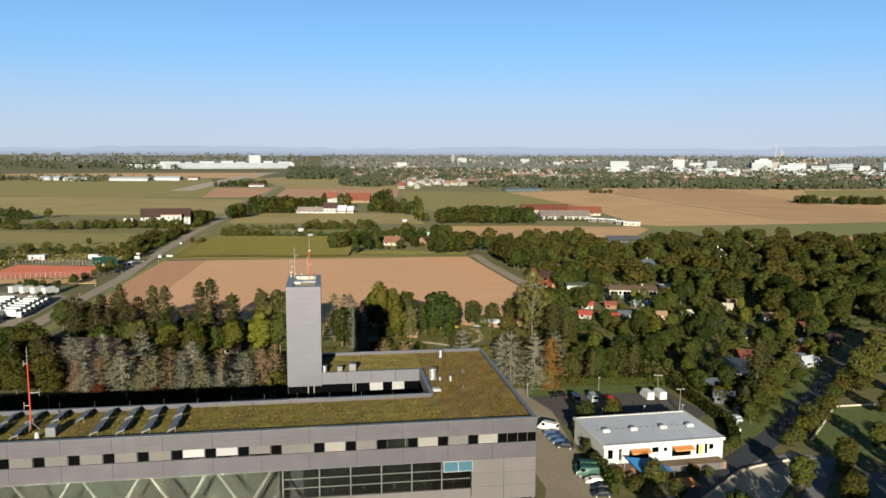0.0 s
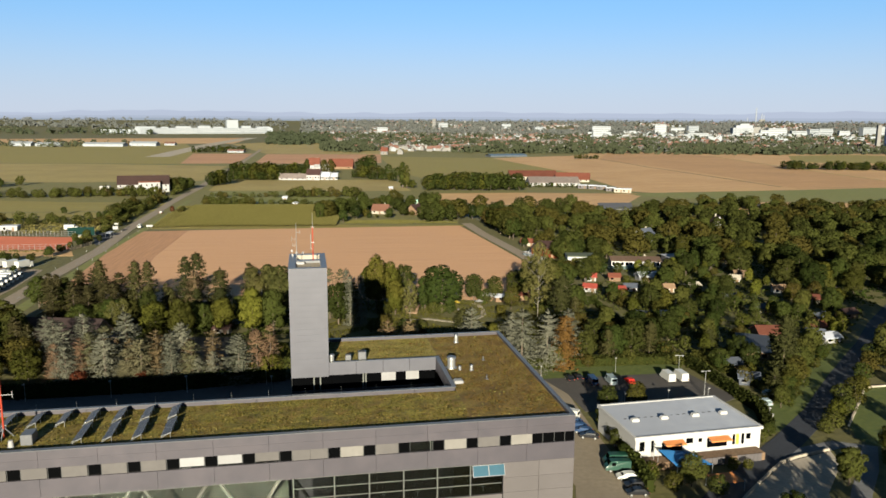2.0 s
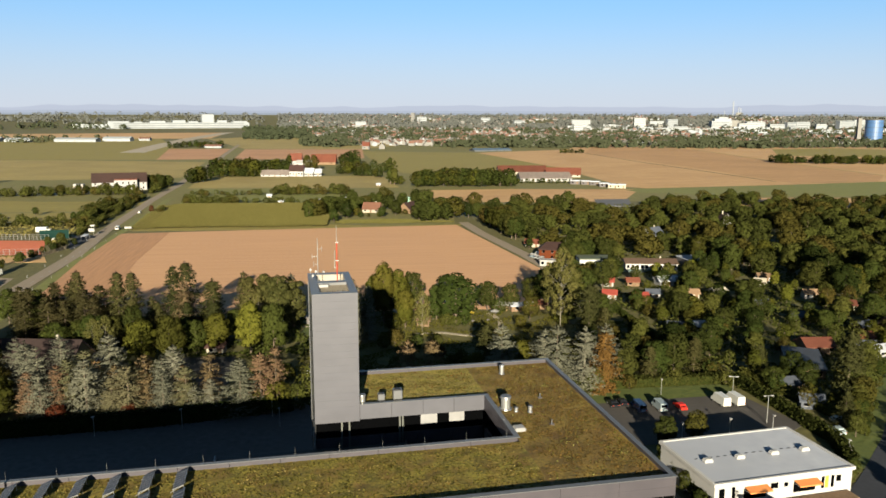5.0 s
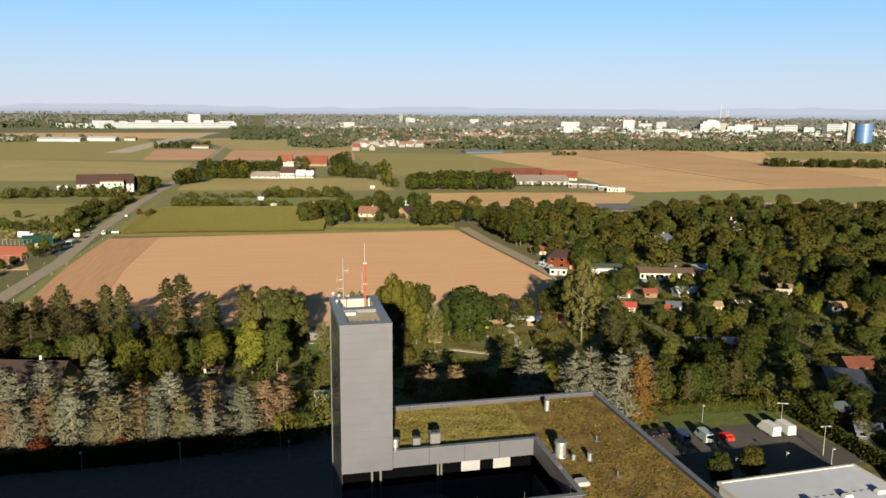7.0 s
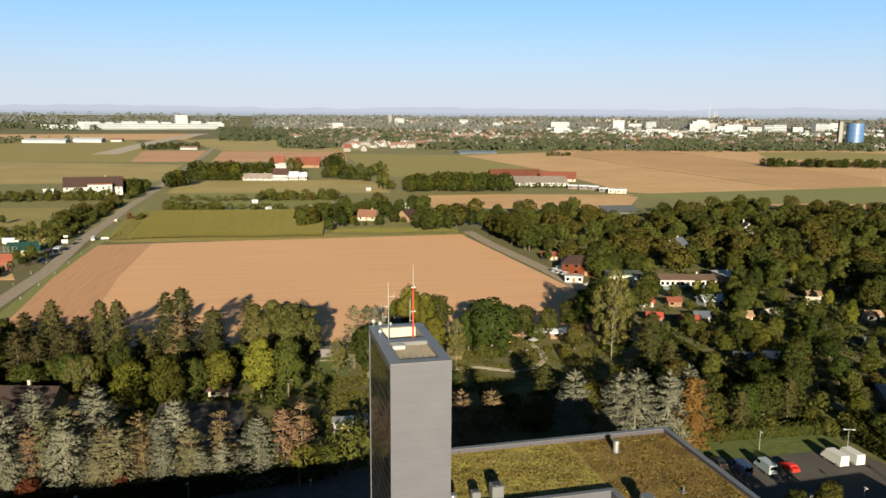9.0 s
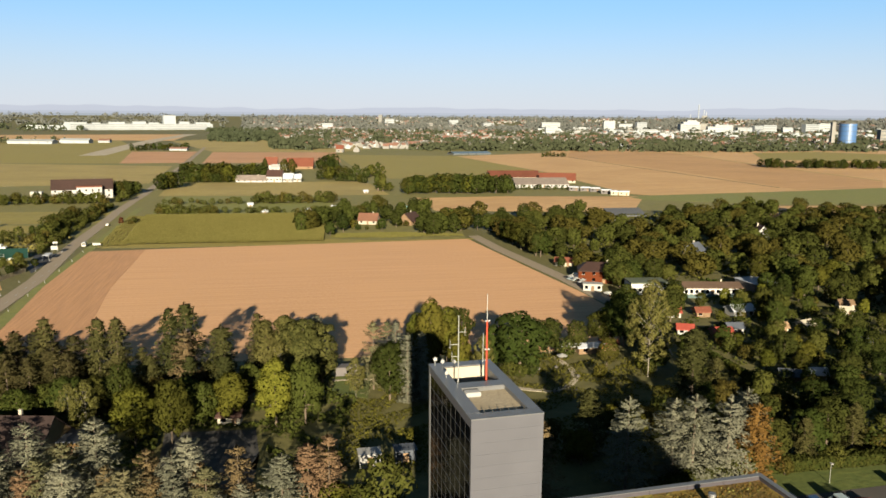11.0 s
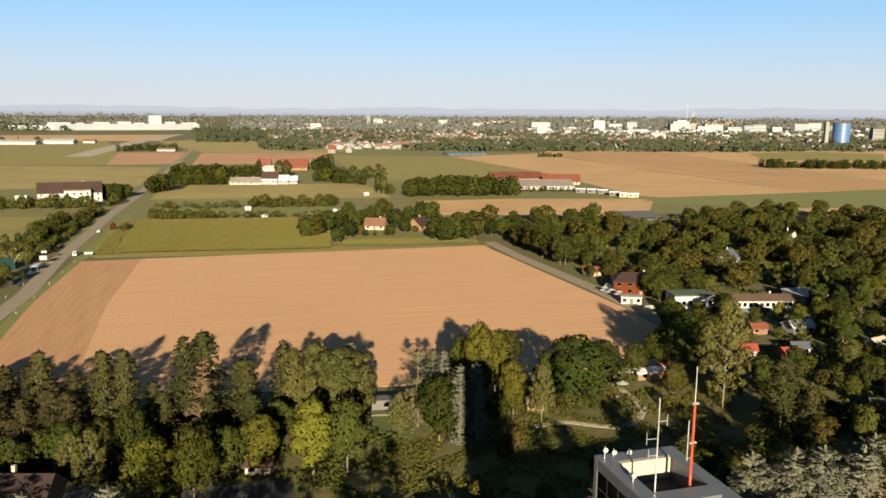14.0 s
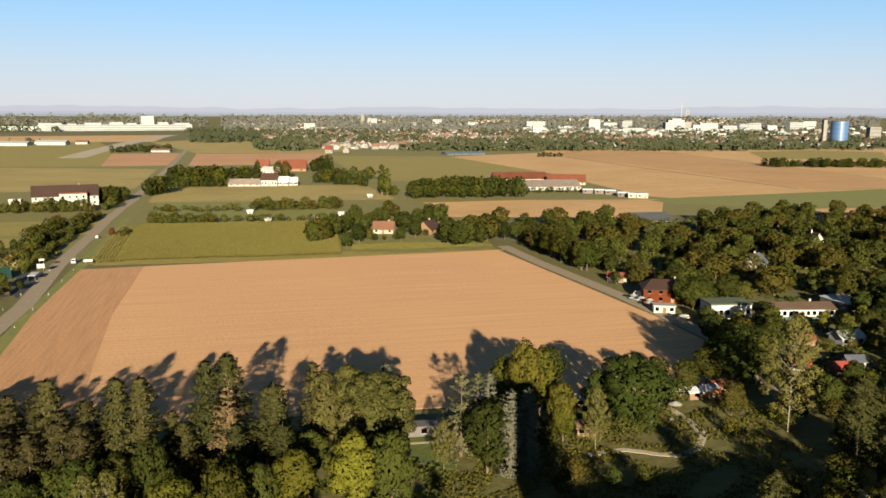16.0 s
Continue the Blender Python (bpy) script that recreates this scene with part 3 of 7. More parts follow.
ground_sheet()
sheet("field_bare", [(-145, 235.5), (-155.7, 280.9), (-171, 339.1), (-186.6, 420), (-156.4, 427.5), (8.9, 462.8), (47, 326.8), (54.2, 288.3), (40.8, 253.8)], 0.05, M_soil, "bare harrowed brown field with tree shadows along its edge", category="field")
sheet("field_ploughed", [(-145, 235.5), (-155.7, 280.9), (-171, 339.1), (-186.6, 420), (-160.4, 425.8), (-143.3, 336.8), (-128, 280.5), (-116, 238.1)], 0.09, M_soil_rough, "darker ploughed strip of the brown field", category="field")
sheet("verge_north", [(-185, 430), (-187, 447), (-72, 462), (-41, 458), (13, 466), (8, 451)], 0.04, M_green, "grass verge between bare field and maize", category="verge")
sheet("field_meadow_middle", [(-242, 690), (-45, 709), (-77, 846), (-269, 813)], 0.04, M_meadow, "pale green mown meadow behind the shrub rows", category="field")
sheet("field_green_middle", [(-167, 1399), (45, 1361), (140, 995), (81, 889), (-51, 884), (-88, 965)], 0.05, M_green, "olive-green crop field before the town", category="field")
sheet("field_stubble_right", [(45, 1361), (140, 995), (172, 725), (190, 710), (347, 756), (448, 787), (900, 900), (1400, 1000), (1700, 1800), (998, 1672), (425, 1693), (316, 1768), (220, 1497)], 0.05, M_stubble, "wide pale brown stubble field", category="field")
sheet("field_stubble_near", [(-23, 682), (-7, 594), (111, 589), (150, 618), (180, 700), (58, 698)], 0.06, M_stubble, "narrow stubble field behind the orchard trees", category="field")
sheet("field_grass_right", [(165, 691), (190, 710), (347, 756), (452, 793), (620, 800), (640, 690), (362, 648), (258, 646), (174, 673)], 0.08, M_fresh, "fresh green strip along the stubble field", category="field")
sheet("field_stubble_far_right", [(251, 630), (322, 635), (349, 628), (640, 660), (600, 560), (300, 549), (212, 537)], 0.06, M_stubble, "stubble field behind the right-hand wood", category="field")
sheet("field_soil_left", [(-441, 1126), (-358, 1145), (-432, 1477), (-549, 1466)], 0.07, M_redsoil, "reddish brown bare field beside the airstrip", category="field")
sheet("field_soil_far", [(-328, 1134), (-136, 1187), (-175, 1481), (-399, 1459)], 0.07, M_redsoil, "reddish brown bare field behind the farm", category="field")
sheet("field_meadow_left", [(-292, 812), (-350, 1072), (-587, 1104), (-900, 1080), (-900, 760), (-413, 772)], 0.05, M_meadow, "wide dry yellow-green meadow", category="field")
sheet("field_meadow_far", [(-441, 1126), (-550, 1511), (-794, 2058), (-1064, 2014), (-1500, 1750), (-1100, 1090), (-594, 1116)], 0.05, M_green, "olive meadow beside the airstrip", category="field")
sheet("field_stubble_far", [(-664, 2079), (-853, 2948), (-985, 3332), (-1499, 3090), (-1579, 2996), (-3200, 3000), (-1900, 1800), (-1064, 2014)], 0.06, M_stubble, "pale stubble fields below the factory", category="field")
sheet("plain_grass", [(-900, 470), (-216, 470), (-190, 433), (8, 466), (4, 600), (900, 600), (900, 1640), (-900, 1640)], 0.02, M_plain, "rough green grass between the fields", category="grass")
sheet("airfield_grass", [(-405, 1480), (-176, 1484), (-120, 1640), (-280, 2300), (-560, 2300), (-660, 2040)], 0.03, M_meadow, "mown grass of the airfield", category="grass")
sheet("field_rough_green", [(-203, 557), (-84, 571), (-94, 702), (-234, 686)], 0.05, M_fresh, "green grass between the shrub rows", category="field")
sheet("field_weedy", [(-188, 433), (-178, 436), (-205, 552), (-216, 552), (-201, 488)], 0.05, M_green, "ground beneath the weedy strip", category="field")
sheet("grass_by_courts", [(-239, 440), (-235, 454), (-251, 510), (-279, 513), (-330, 500), (-320, 445)], 0.05, M_green, "rough grass behind the clay courts", category="grass")
sheet("field_left_of_road", [(-280, 517), (-224, 528), (-239, 588), (-311, 577), (-430, 590), (-400, 500)], 0.04, M_green, "olive-green field beside the road", category="field")
strip("track_stubble", [(240, 1359), (274, 1135), (305, 984), (344, 790)], 3.5, 0.09, M_ground, "worn track across the stubble", "track")
strip("track_far", [(479, 1522), (487, 1148), (503, 876)], 5, 0.09, M_meadow, "grassy track across the stubble", "track")
sheet("field_old_stubble", [(479, 1522), (487, 1148), (503, 876), (452, 793), (353, 767), (319, 1024), (232, 1340), (305, 1652)], 0.07, M_stubble_dark, "darker stubble strip", category="field")
sheet("field_olive_far", [(642, 1538), (556, 1298), (744, 1264), (902, 1517), (801, 1601)], 0.08, M_green, "olive strip in the far stubble", category="field")
sheet("field_pale_right", [(516, 1014), (506, 957), (533, 924), (598, 1028)], 0.09, M_stubble, "pale stubble strip", category="field")
strip("road_main", [(-150, 200), (-165, 270), (-180, 352), (-189, 387), (-199, 423), (-207, 458), (-221, 523), (-234, 578), (-248, 648), (-260, 713), (-271, 759), (-362, 1185), (-428, 1478), (-472, 1674)], 7.0, 0.10, M_asphalt, "straight pale asphalt country road with a dashed line")
strip("road_verge", [(-140.7, 197.3), (-158.7, 281.8), (-171.6, 338), (-188.8, 423), (-205.4, 506.5), (-226.6, 603.1)], 5.0, 0.045, M_fresh, "green verge beside the road", "verge")
strip("road_field_edge", [(13.2, 474.8), (23.9, 427.8), (43.8, 358.3), (54.2, 312.3), (59.4, 283.2), (53.3, 247.9)], 6.5, 0.09, M_asphalt, "narrow asphalt lane along the field edge")
strip("road_park", [(58.1, 82.6), (69, 96.9), (78.7, 109), (90.1, 122), (104.2, 140.1), (121.2, 165.9), (132.8, 182.4), (145.2, 200), (159.7, 223.2), (182.9, 255)], 6.0, 0.08, M_shade_asphalt, "asphalt lane beside the gardens, coloured dark as in tree shade")
strip("path_airfield", [(-563, 1327), (-621, 1602), (-705, 2028), (-815, 2783)], 42, 0.09, M_gravel, "pale paved airstrip in the meadows", "airstrip")
sheet("yard_paving", [(36.7, 58.5), (63.1, 64.6), (53.1, 98.7), (48.2, 126.9), (45.2, 149.2), (36.9, 171.7), (26.8, 149), (33.9, 128.8), (40.9, 98.6)], 0.06, surf("yard_pavers", (0.132, 0.108, 0.0792), (0.163, 0.137, 0.102), 1.0, 0.8, 0.1), "pale paved yard beside the grey building", category="yard")
# the paver colour is darkened for the shadow lying over the lot
sheet("parking_lot", [(45, 149), (48, 137), (83.5, 145), (88, 149), (80, 168), (39.5, 160)], 0.1, surf("shaded_lot_pavers", (0.034, 0.0305, 0.0295), (0.046, 0.042, 0.040), 1.0, 0.85, 0.1), "paved parking lot behind the white pavilion", category="parking lot")
sheet("lot_grass", [(39.5, 160), (80, 168), (80, 175.5), (40, 169.5)], 0.08, M_lawn, "green grass strip behind the parking lot", category="verge")
sheet("yard_north", [(-159.2, 77.2), (-40, 107.9), (-30, 128.1), (22.8, 138.8), (35, 159.4), (-30.1, 158.5), (-125.3, 135.1)], 0.05, M_yard_north, "dark asphalt yard in the building's shadow", category="yard")
sheet("park_lawn", [(107.9, 131.6), (124.6, 158.4), (207, 177.3), (205.8, 110.1), (109.9, 120.4), (106.3, 124.3)], 0.05, M_lawn, "green park lawn beside the lane", category="lawn")
sheet("lane_verge", [(88.5, 128), (91, 127.5), (98.5, 137), (116.1, 163.5), (141, 200.1), (133, 199.5), (108.5, 168), (96, 148), (91.5, 137)], 0.05, M_lawn, "mown green verge beside the lane", category="verge")
sheet("plaza", [(63.2, 82.7), (71.9, 95.2), (80.7, 105.8), (83.9, 110.1), (88.3, 112.9), (97.4, 117.5), (96.8, 112.2), (94.3, 107.5), (88.7, 98.6), (85.7, 86.9)], 0.09, M_gravel, "pale round gravel plaza with tree shadows", category="plaza")
strip("park_path", [(83.9, 112.6), (88, 115.1), (94.2, 118.4), (100.4, 121.3), (107, 120.4), (101.3, 109.2), (95, 99), (89.8, 88.9)], 3.6, 0.07, M_paving_shaded, "paved park path coloured blue-grey as in shade, curving past the plaza", "path")
strip("park_path_far", [(113.7, 113.4), (109.4, 100.2), (105.2, 89)], 4, 0.07, M_paving_shaded, "paved park path coloured blue-grey as in shade", "path")
for name, line, hgt, lb in (("park_wall", [(107.7, 131.6), (116.1, 144.9), (124.4, 158.4), (154.6, 165.1), (186, 171.8)], 0.5, "low pale wall along the park lawn"), ("plaza_kerb", [(65.3, 85.7), (72.5, 96.2), (80.8, 106.6), (84.4, 110.9), (88.5, 113.7), (97.3, 118.1)], 0.55, "low sandstone kerb round the plaza")):
    low_wall = thing(name, pose(0, 0, 0), lb, "wall", kind="structure")
    for p0, p1 in zip(line, line[1:]):
        run = math.hypot(p1[0] - p0[0], p1[1] - p0[1])
        box("wall_stone", (0.01, -0.22, -0.1), (run - 0.01, 0.22, hgt), M_gravel, low_wall, 0.03, at=pose(p0[0], p0[1], 0, 0, 0, math.degrees(math.atan2(p1[1] - p0[1], p1[0] - p0[0]))))

# glowing backdrop ribbons in haze colours: distant ridge, plain and woods, far behind everything
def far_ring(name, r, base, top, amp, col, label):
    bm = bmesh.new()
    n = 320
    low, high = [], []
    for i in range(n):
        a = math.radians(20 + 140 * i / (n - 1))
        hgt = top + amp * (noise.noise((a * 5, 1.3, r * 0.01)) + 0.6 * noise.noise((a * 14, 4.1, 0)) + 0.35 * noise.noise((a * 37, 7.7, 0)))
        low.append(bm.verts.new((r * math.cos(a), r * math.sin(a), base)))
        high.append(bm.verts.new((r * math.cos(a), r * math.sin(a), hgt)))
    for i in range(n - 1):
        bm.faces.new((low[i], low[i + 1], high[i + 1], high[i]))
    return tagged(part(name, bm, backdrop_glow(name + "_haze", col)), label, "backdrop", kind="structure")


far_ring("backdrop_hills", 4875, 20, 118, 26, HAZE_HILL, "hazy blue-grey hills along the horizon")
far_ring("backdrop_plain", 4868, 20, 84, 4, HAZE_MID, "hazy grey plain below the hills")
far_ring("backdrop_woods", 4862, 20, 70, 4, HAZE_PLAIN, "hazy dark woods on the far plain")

# ---- fire station with tower: local u along the front, v to the back ----
station = thing("fire_station", pose(37.5, 76.85, 0, 0, 0, 13.0) @ Matrix.Diagonal((1.013, 1.027, 1, 1)), "grey panelled flat-roofed fire station with green roof and tower", "fire station")
ZT, ZB = 23.1, 20.6
UL = -150.0
WIN0, WINM = -88.48, 5.33


def front():
    """Street front: parapet, window band, spandrel, glass hall, curtain wall and solid end."""
    n = 19
    for i in range(n):
        a, b = UL - (UL) * i / n, UL - (UL) * (i + 1) / n
        box("parapet_panel", (a + 0.008, 0, 21.75), (b - 0.008, 0.5, ZT), M_panel, station, 0.02)
        box("parapet_panel", (a + 0.008, 0.012, 20.45), (b - 0.008, 0.5, 21.745), M_panel, station, 0.02)
        box("spandrel_panel", (a + 0.008, 0, 15.9), (b - 0.008, 0.5, 18.75), M_panel, station, 0.02)
    box("coping", (UL, -0.1, ZT), (0.1, 0.75, ZT + 0.1), M_flash, station, 0.02)
    # window band: dark square windows between panels
    box("band_backing", (UL, 0.9, 18.75), (-0.3, 1.0, 20.45), M_dark, station, 0)
    white, cream = (5, 6), (9, 12, 14)
    for i in range(-11, 15):
        a = WIN0 + WINM * i if i < 9 else -38.71 + 5.3 * (i - 9)
        b = -38.71 if i == 8 else a + 5.3
        win = box("window", (a, 0.28, 18.75), (a + 1.76, 0.34, 20.45), M_pane_dark, station, 0)
        box("window_frame", (a - 0.05, 0.2, 18.75), (a + 0.04, 0.4, 20.45), M_frame_dark, win, 0.01)
        box("window_frame", (a + 1.72, 0.2, 18.75), (a + 1.81, 0.4, 20.45), M_frame_dark, win, 0.01)
        if i == 11:
            pane = box("pane", (a + 1.84, 0.22, 18.78), (b - 0.1, 0.26, 20.43), M_pane, station, 0)
            box("window_frame", (b - 0.42, 0.15, 18.78), (b - 0.3, 0.3, 20.43), M_frame, pane, 0.01)
            continue
        w, pale = i in white, i in cream
        low = 19.05 if w or i == 7 else 18.78
        cuts = [a + 1.82, (a + 1.82 + b) / 2, b - 0.06] if i == 8 else [a + 1.82, b - 0.06]
        for p, q in zip(cuts, cuts[1:]):
            box("infill_panel", (p, 0.12, low), (q - 0.012, 0.4, 20.43), M_blind if w else (M_blind_cream if pale else M_infill), station, 0.02, "white blind panel" if w else "")
        if low > 19:
            box("pane", (a + 1.84, 0.2, 18.78), (b - 0.08, 0.24, low - 0.01), M_pane, station, 0)
    for p, q in ((-6.86, -5.28), (-5.2, -3.4), (-3.32, -1.66), (-1.58, -0.06)):
        win = box("window", (p, 0.28, 18.75), (q, 0.34, 20.45), M_pane_dark, station, 0)
        box("window_frame", (q - 0.02, 0.2, 18.75), (q + 0.1, 0.4, 20.45), M_frame_dark, win, 0.01)
    # solid end wall, in large panels
    for k in range(2):
        for j in range(4):
            z0, z1 = ((0, 4.98), (8.27, 10.8), (10.82, 13.3), (13.32, 15.88))[j]
            box("wall_panel", (-11.6 + 5.8 * k + 0.02, 0.02, z0), (-11.6 + 5.8 * (k + 1) - 0.02, 0.5, z1), M_concrete, station, 0.02)
    # curtain wall of six bays, with a strip of narrow windows below it
    rows = (10.65, 12.5, 14.15, 15.85)
    bays = (-44.0, -37.9, -32.62, -27.35, -22.1, -16.85, -11.7)
    for u0, u1 in zip(bays, bays[1:]):
        box("mullion", (u0 - 0.1, 0.0, 10.65), (u0 + 0.1, 0.35, 15.9), M_frame, station, 0.02)
        box("spandrel_panel", (u0 + 0.01, 0.0, 8.25), (u1 - 0.01, 0.5, 10.63), M_concrete, station, 0.02)
        box("wall_panel", (u0 + 0.01, 0.02, 0.0), (u1 - 0.01, 0.5, 4.98), M_concrete, station, 0.02)
        lamp = box("desk_lamp", (u0 + 2.0, 0.7, 11.6), (u0 + 2.5, 0.95, 11.85), M_white, station, 0.03)
        rod("lamp_arm", (u0 + 2.25, 0.85, 11.0), (u0 + 2.25, 0.85, 11.62), 0.04, 0.04, M_alu, lamp, 6)
        for j in range(3):
            pane = box("pane", (u0 + 0.13, 0.2, rows[j] + 0.07), (u1 - 0.13, 0.24, rows[j + 1] - 0.07), M_pane, station, 0)
            box("transom", (u0 + 0.13, 0.1, rows[j + 1] - 0.07), (u1 - 0.13, 0.3, rows[j + 1] + 0.07), M_frame, pane, 0.01)
    for q in range(40):
        w0, w1 = -44.0 + 1.06 * q, -44.0 + 1.06 * (q + 1)
        strip_pane = box("pane", (w0 + 0.06, 0.25, 5.0), (w1 - 0.06, 0.29, 8.25), M_pane, station, 0)
        box("mullion", (w0 - 0.07, 0.1, 5.0), (w0 + 0.07, 0.4, 8.25), M_frame, strip_pane, 0.01)
    # an opened pane tilted out, the sky's reflection put in as blue colour
    for k in range(2):
        vent = part("pane", box_data((-1.25, -0.03, -1.6), (1.25, 0.03, 0), 0), M_pane_sky, station, "tilted-open pane coloured blue for the reflected sky", at=pose(-15.33 + 2.55 * k, -0.1, 15.75, -22, 0, 0))
        part("pane_frame", merge(box_data((-1.3, -0.05, -1.65), (-1.2, 0.05, 0.05)), box_data((1.2, -0.05, -1.65), (1.3, 0.05, 0.05)), box_data((-1.3, -0.05, -1.7), (1.3, 0.05, -1.6)), box_data((-1.3, -0.05, 0), (1.3, 0.05, 0.1))), M_flash, vent)
    # engine hall: tall glass with slanting struts behind it
    for k in range(20):
        u0, u1 = UL + 5.255 * k, UL + 5.255 * (k + 1)
        for j in range(3):
            pane = box("pane", (u0 + 0.05, 0.3, 5.3 * j), (u1 - 0.05, 0.34, 5.3 * (j + 1) - 0.06), M_pane_green, station, 0)
            pane.visible_shadow = False
    for k in range(10):
        c = -141.25 + 10.7 * k
        for sg in (1, -1):
            part("strut", rod_data((c + sg * 0.8, 1.2, 15.8), (c + sg * 9.3, 1.2, 2), 0.28, 0.28, 6), M_strut, station, "white slanting steel strut")
    box("floor_slab", (UL, 0.5, -0.2), (0, 14.5, 0.05), M_concrete, station, 0)
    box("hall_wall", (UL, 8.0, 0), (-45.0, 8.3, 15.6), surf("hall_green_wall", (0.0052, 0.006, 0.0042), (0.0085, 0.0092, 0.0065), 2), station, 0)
    box("hall_ceiling", (UL, 0.5, 15.6), (-0.6, 15.4, 15.9), M_concrete, station, 0)
    box("soffit_slab", (UL, 0.5, 20.5), (-0.6, 15.4, 20.8), M_concrete, station, 0)


M_infill = surf("beige_grey_infill", (0.05, 0.0465, 0.047), (0.059, 0.055, 0.055), 1.2, 0.7, 0.05)
M_blind_cream = surf("cream_blind", (0.098, 0.093, 0.088), (0.112, 0.106, 0.1), 0.8, 0.7, 0.05)
M_pane_sky = plain("sky_tinted_pane", (0.029, 0.0618, 0.0834), 0.08, spec=0.9)
M_pane_green = glassy("green_glass", (0.86, 0.91, 0.88), ior=1.2)
front()


def walls_and_roof():
    # outer walls of east wing and back wing, inner court walls, in storey-high panels
    def side(u, v0, v1, z0, z1, face, n):
        for i in range(n):
            a, b = v0 + (v1 - v0) * i / n, v0 + (v1 - v0) * (i + 1) / n
            for lo, hi in ((z0, z0 + (z1 - z0) * 0.5), (z0 + (z1 - z0) * 0.5, z1)):
                box("wall_panel", (min(u, u + face), a + 0.02, lo + 0.02), (max(u, u + face), b - 0.02, hi - 0.02), M_panel, station, 0.02)
    side(0, 0.5, 48.4, 12, ZT, -0.5, 9)
    side(0, 0.5, 48.4, 0, 12, -0.5, 9)
    side(UL, 0.5, 15.9, 0, ZT, 0.5, 3)
    def facev(v, u0, u1, z0, z1, face, n, mat=M_panel):
        for i in range(n):
            a, b = u0 + (u1 - u0) * i / n, u0 + (u1 - u0) * (i + 1) / n
            box("wall_panel", (a + 0.02, min(v, v + face), z0), (b - 0.02, max(v, v + face), z1), mat, station, 0.02)
    facev(48.4, -37.5, -0.5, 0, ZT, -0.5, 7)
    facev(15.9, UL + 0.5, -16.8, 20.6, ZT, -0.5, 20)
    facev(15.9, UL + 0.5, -16.8, 0, 18.6, -0.5, 20)
    box("window", (UL + 0.5, 15.5, 18.6), (-16.8, 15.56, 20.6), M_pane_dark, station, 0, "dark ribbon window")
    # court: wing front flush with the tower, window ribbon below it
    facev(32.3, -37.48, -16.8, ZB, ZT, 0.5, 4, M_tower)
    side(-16.8, 15.9, 32.3, ZB, ZT, 0.5, 4)
    box("window", (-44.4, 33.4, 17.4), (-16.8, 33.46, ZB), M_pane_dark, station, 0, "dark ribbon window")
    # pale panels in place of the bright rooms seen through the ribbon window
    for a, b in ((-22.6, -20.0), (-27.4, -24.6)):
        box("blind", (a, 33.2, 18.6), (b, 33.3, ZB - 0.2), M_blind, station, 0.02, "pale panel standing in for the bright room behind the window")
    for a in (-40.5, -39.3, -30.6, -31.1):
        box("column", (a, 32.6, 12), (a + 0.28, 32.9, ZB), M_frame, station, 0.02)
    box("window", (-16.3, 15.9, 17.4), (-16.2, 32.3, ZB), M_pane_dark, station, 0, "dark ribbon window")
    facev(33.0, -44.6, -16.8, 0, 17.4, 0.5, 5)
    side(-16.8, 15.9, 32.3, 0, 17.4, 0.5, 4)
    box("court_roof", (-60, 15.9, 15.4), (-29.8, 32.9, 15.8), surf("dark_membrane", (0.0385, 0.0385, 0.0413), (0.0605, 0.0605, 0.0633), 2), station, 0.02, "dark flat court roof")
    box("court_wall", (-60.3, 15.9, 0), (-60.0, 33, 16.2), M_panel, station, 0.02)
    box("court_floor", (-29.8, 15.9, 12.0), (-16.8, 33.0, 12.3), M_shade_asphalt, station, 0.02)
    box("court_edge", (-30.1, 15.9, 12.3), (-29.8, 33.0, 16.2), M_panel, station, 0.02)
    # copings
    for a, b in (((-0.65, 0.76, ZT), (0.1, 48.5, ZT + 0.1)), ((-37.5, 47.75, ZT), (-0.66, 48.5, ZT + 0.1)), ((-37.5, 32.2, ZT), (-16.1, 32.9, ZT + 0.1)),
                 ((-16.85, 16.1, ZT), (-16.1, 32.19, ZT + 0.1)), ((UL, 15.35, ZT), (-16.1, 16.09, ZT + 0.1))):
        box("coping", a, b, M_flash, station, 0.02)
    # planted roof beds
    def bed(u0, v0, u1, v1, mat, seed, label, red=False):
        nu, nv = max(2, int((u1 - u0) / 0.5)), max(2, int((v1 - v0) / 0.5))
        V = []
        for i in range(nu + 1):
            for j in range(nv + 1):
                u, v = u0 + (u1 - u0) * i / nu, v0 + (v1 - v0) * j / nv
                V.append((u, v, 22.5 + 0.05 * noise.noise((u * 1.3, v * 1.3, seed)) + 0.05 * noise.noise((u * 0.4, v * 0.4, seed))))
        F = [(i * (nv + 1) + j, (i + 1) * (nv + 1) + j, (i + 1) * (nv + 1) + j + 1, i * (nv + 1) + j + 1) for i in range(nu) for j in range(nv)]
        me = mesh_of("green_roof", V, F, mat)
        me.polygons.foreach_set("use_smooth", [True] * len(F))
        part("green_roof", me, None, station, label)
        box("roof_slab", (u0, v0, 21.6), (u1, v1, 22.4), M_concrete, station, 0)
        g = np.random.default_rng(seed)
        for k, mat2, many in ((5 if red else 10, L_sedum, -0.2 if red else 0.0), (11 if red else 6, L_sedum_red, 0.5 if red else -0.3), (9, L_straw, -1.0 if red else -0.7)):
            k = int((u1 - u0) * (v1 - v0) * k)
            U, W = g.uniform(u0 + 0.3, u1 - 0.3, k), g.uniform(v0 + 0.4, v1 - 0.4, k)
            drift = np.sin(U * 0.45 + 1.6 * np.sin(W * 0.6 + seed + k)) * np.cos(W * 0.5 + 1.4 * np.sin(U * 0.33))
            if red and many > 0:
                drift = drift + np.clip((U - u0) / 8, 0, 1) * 1.4 - 1.0
            ok = drift + g.normal(0, 0.5, k) > -0.1 - many
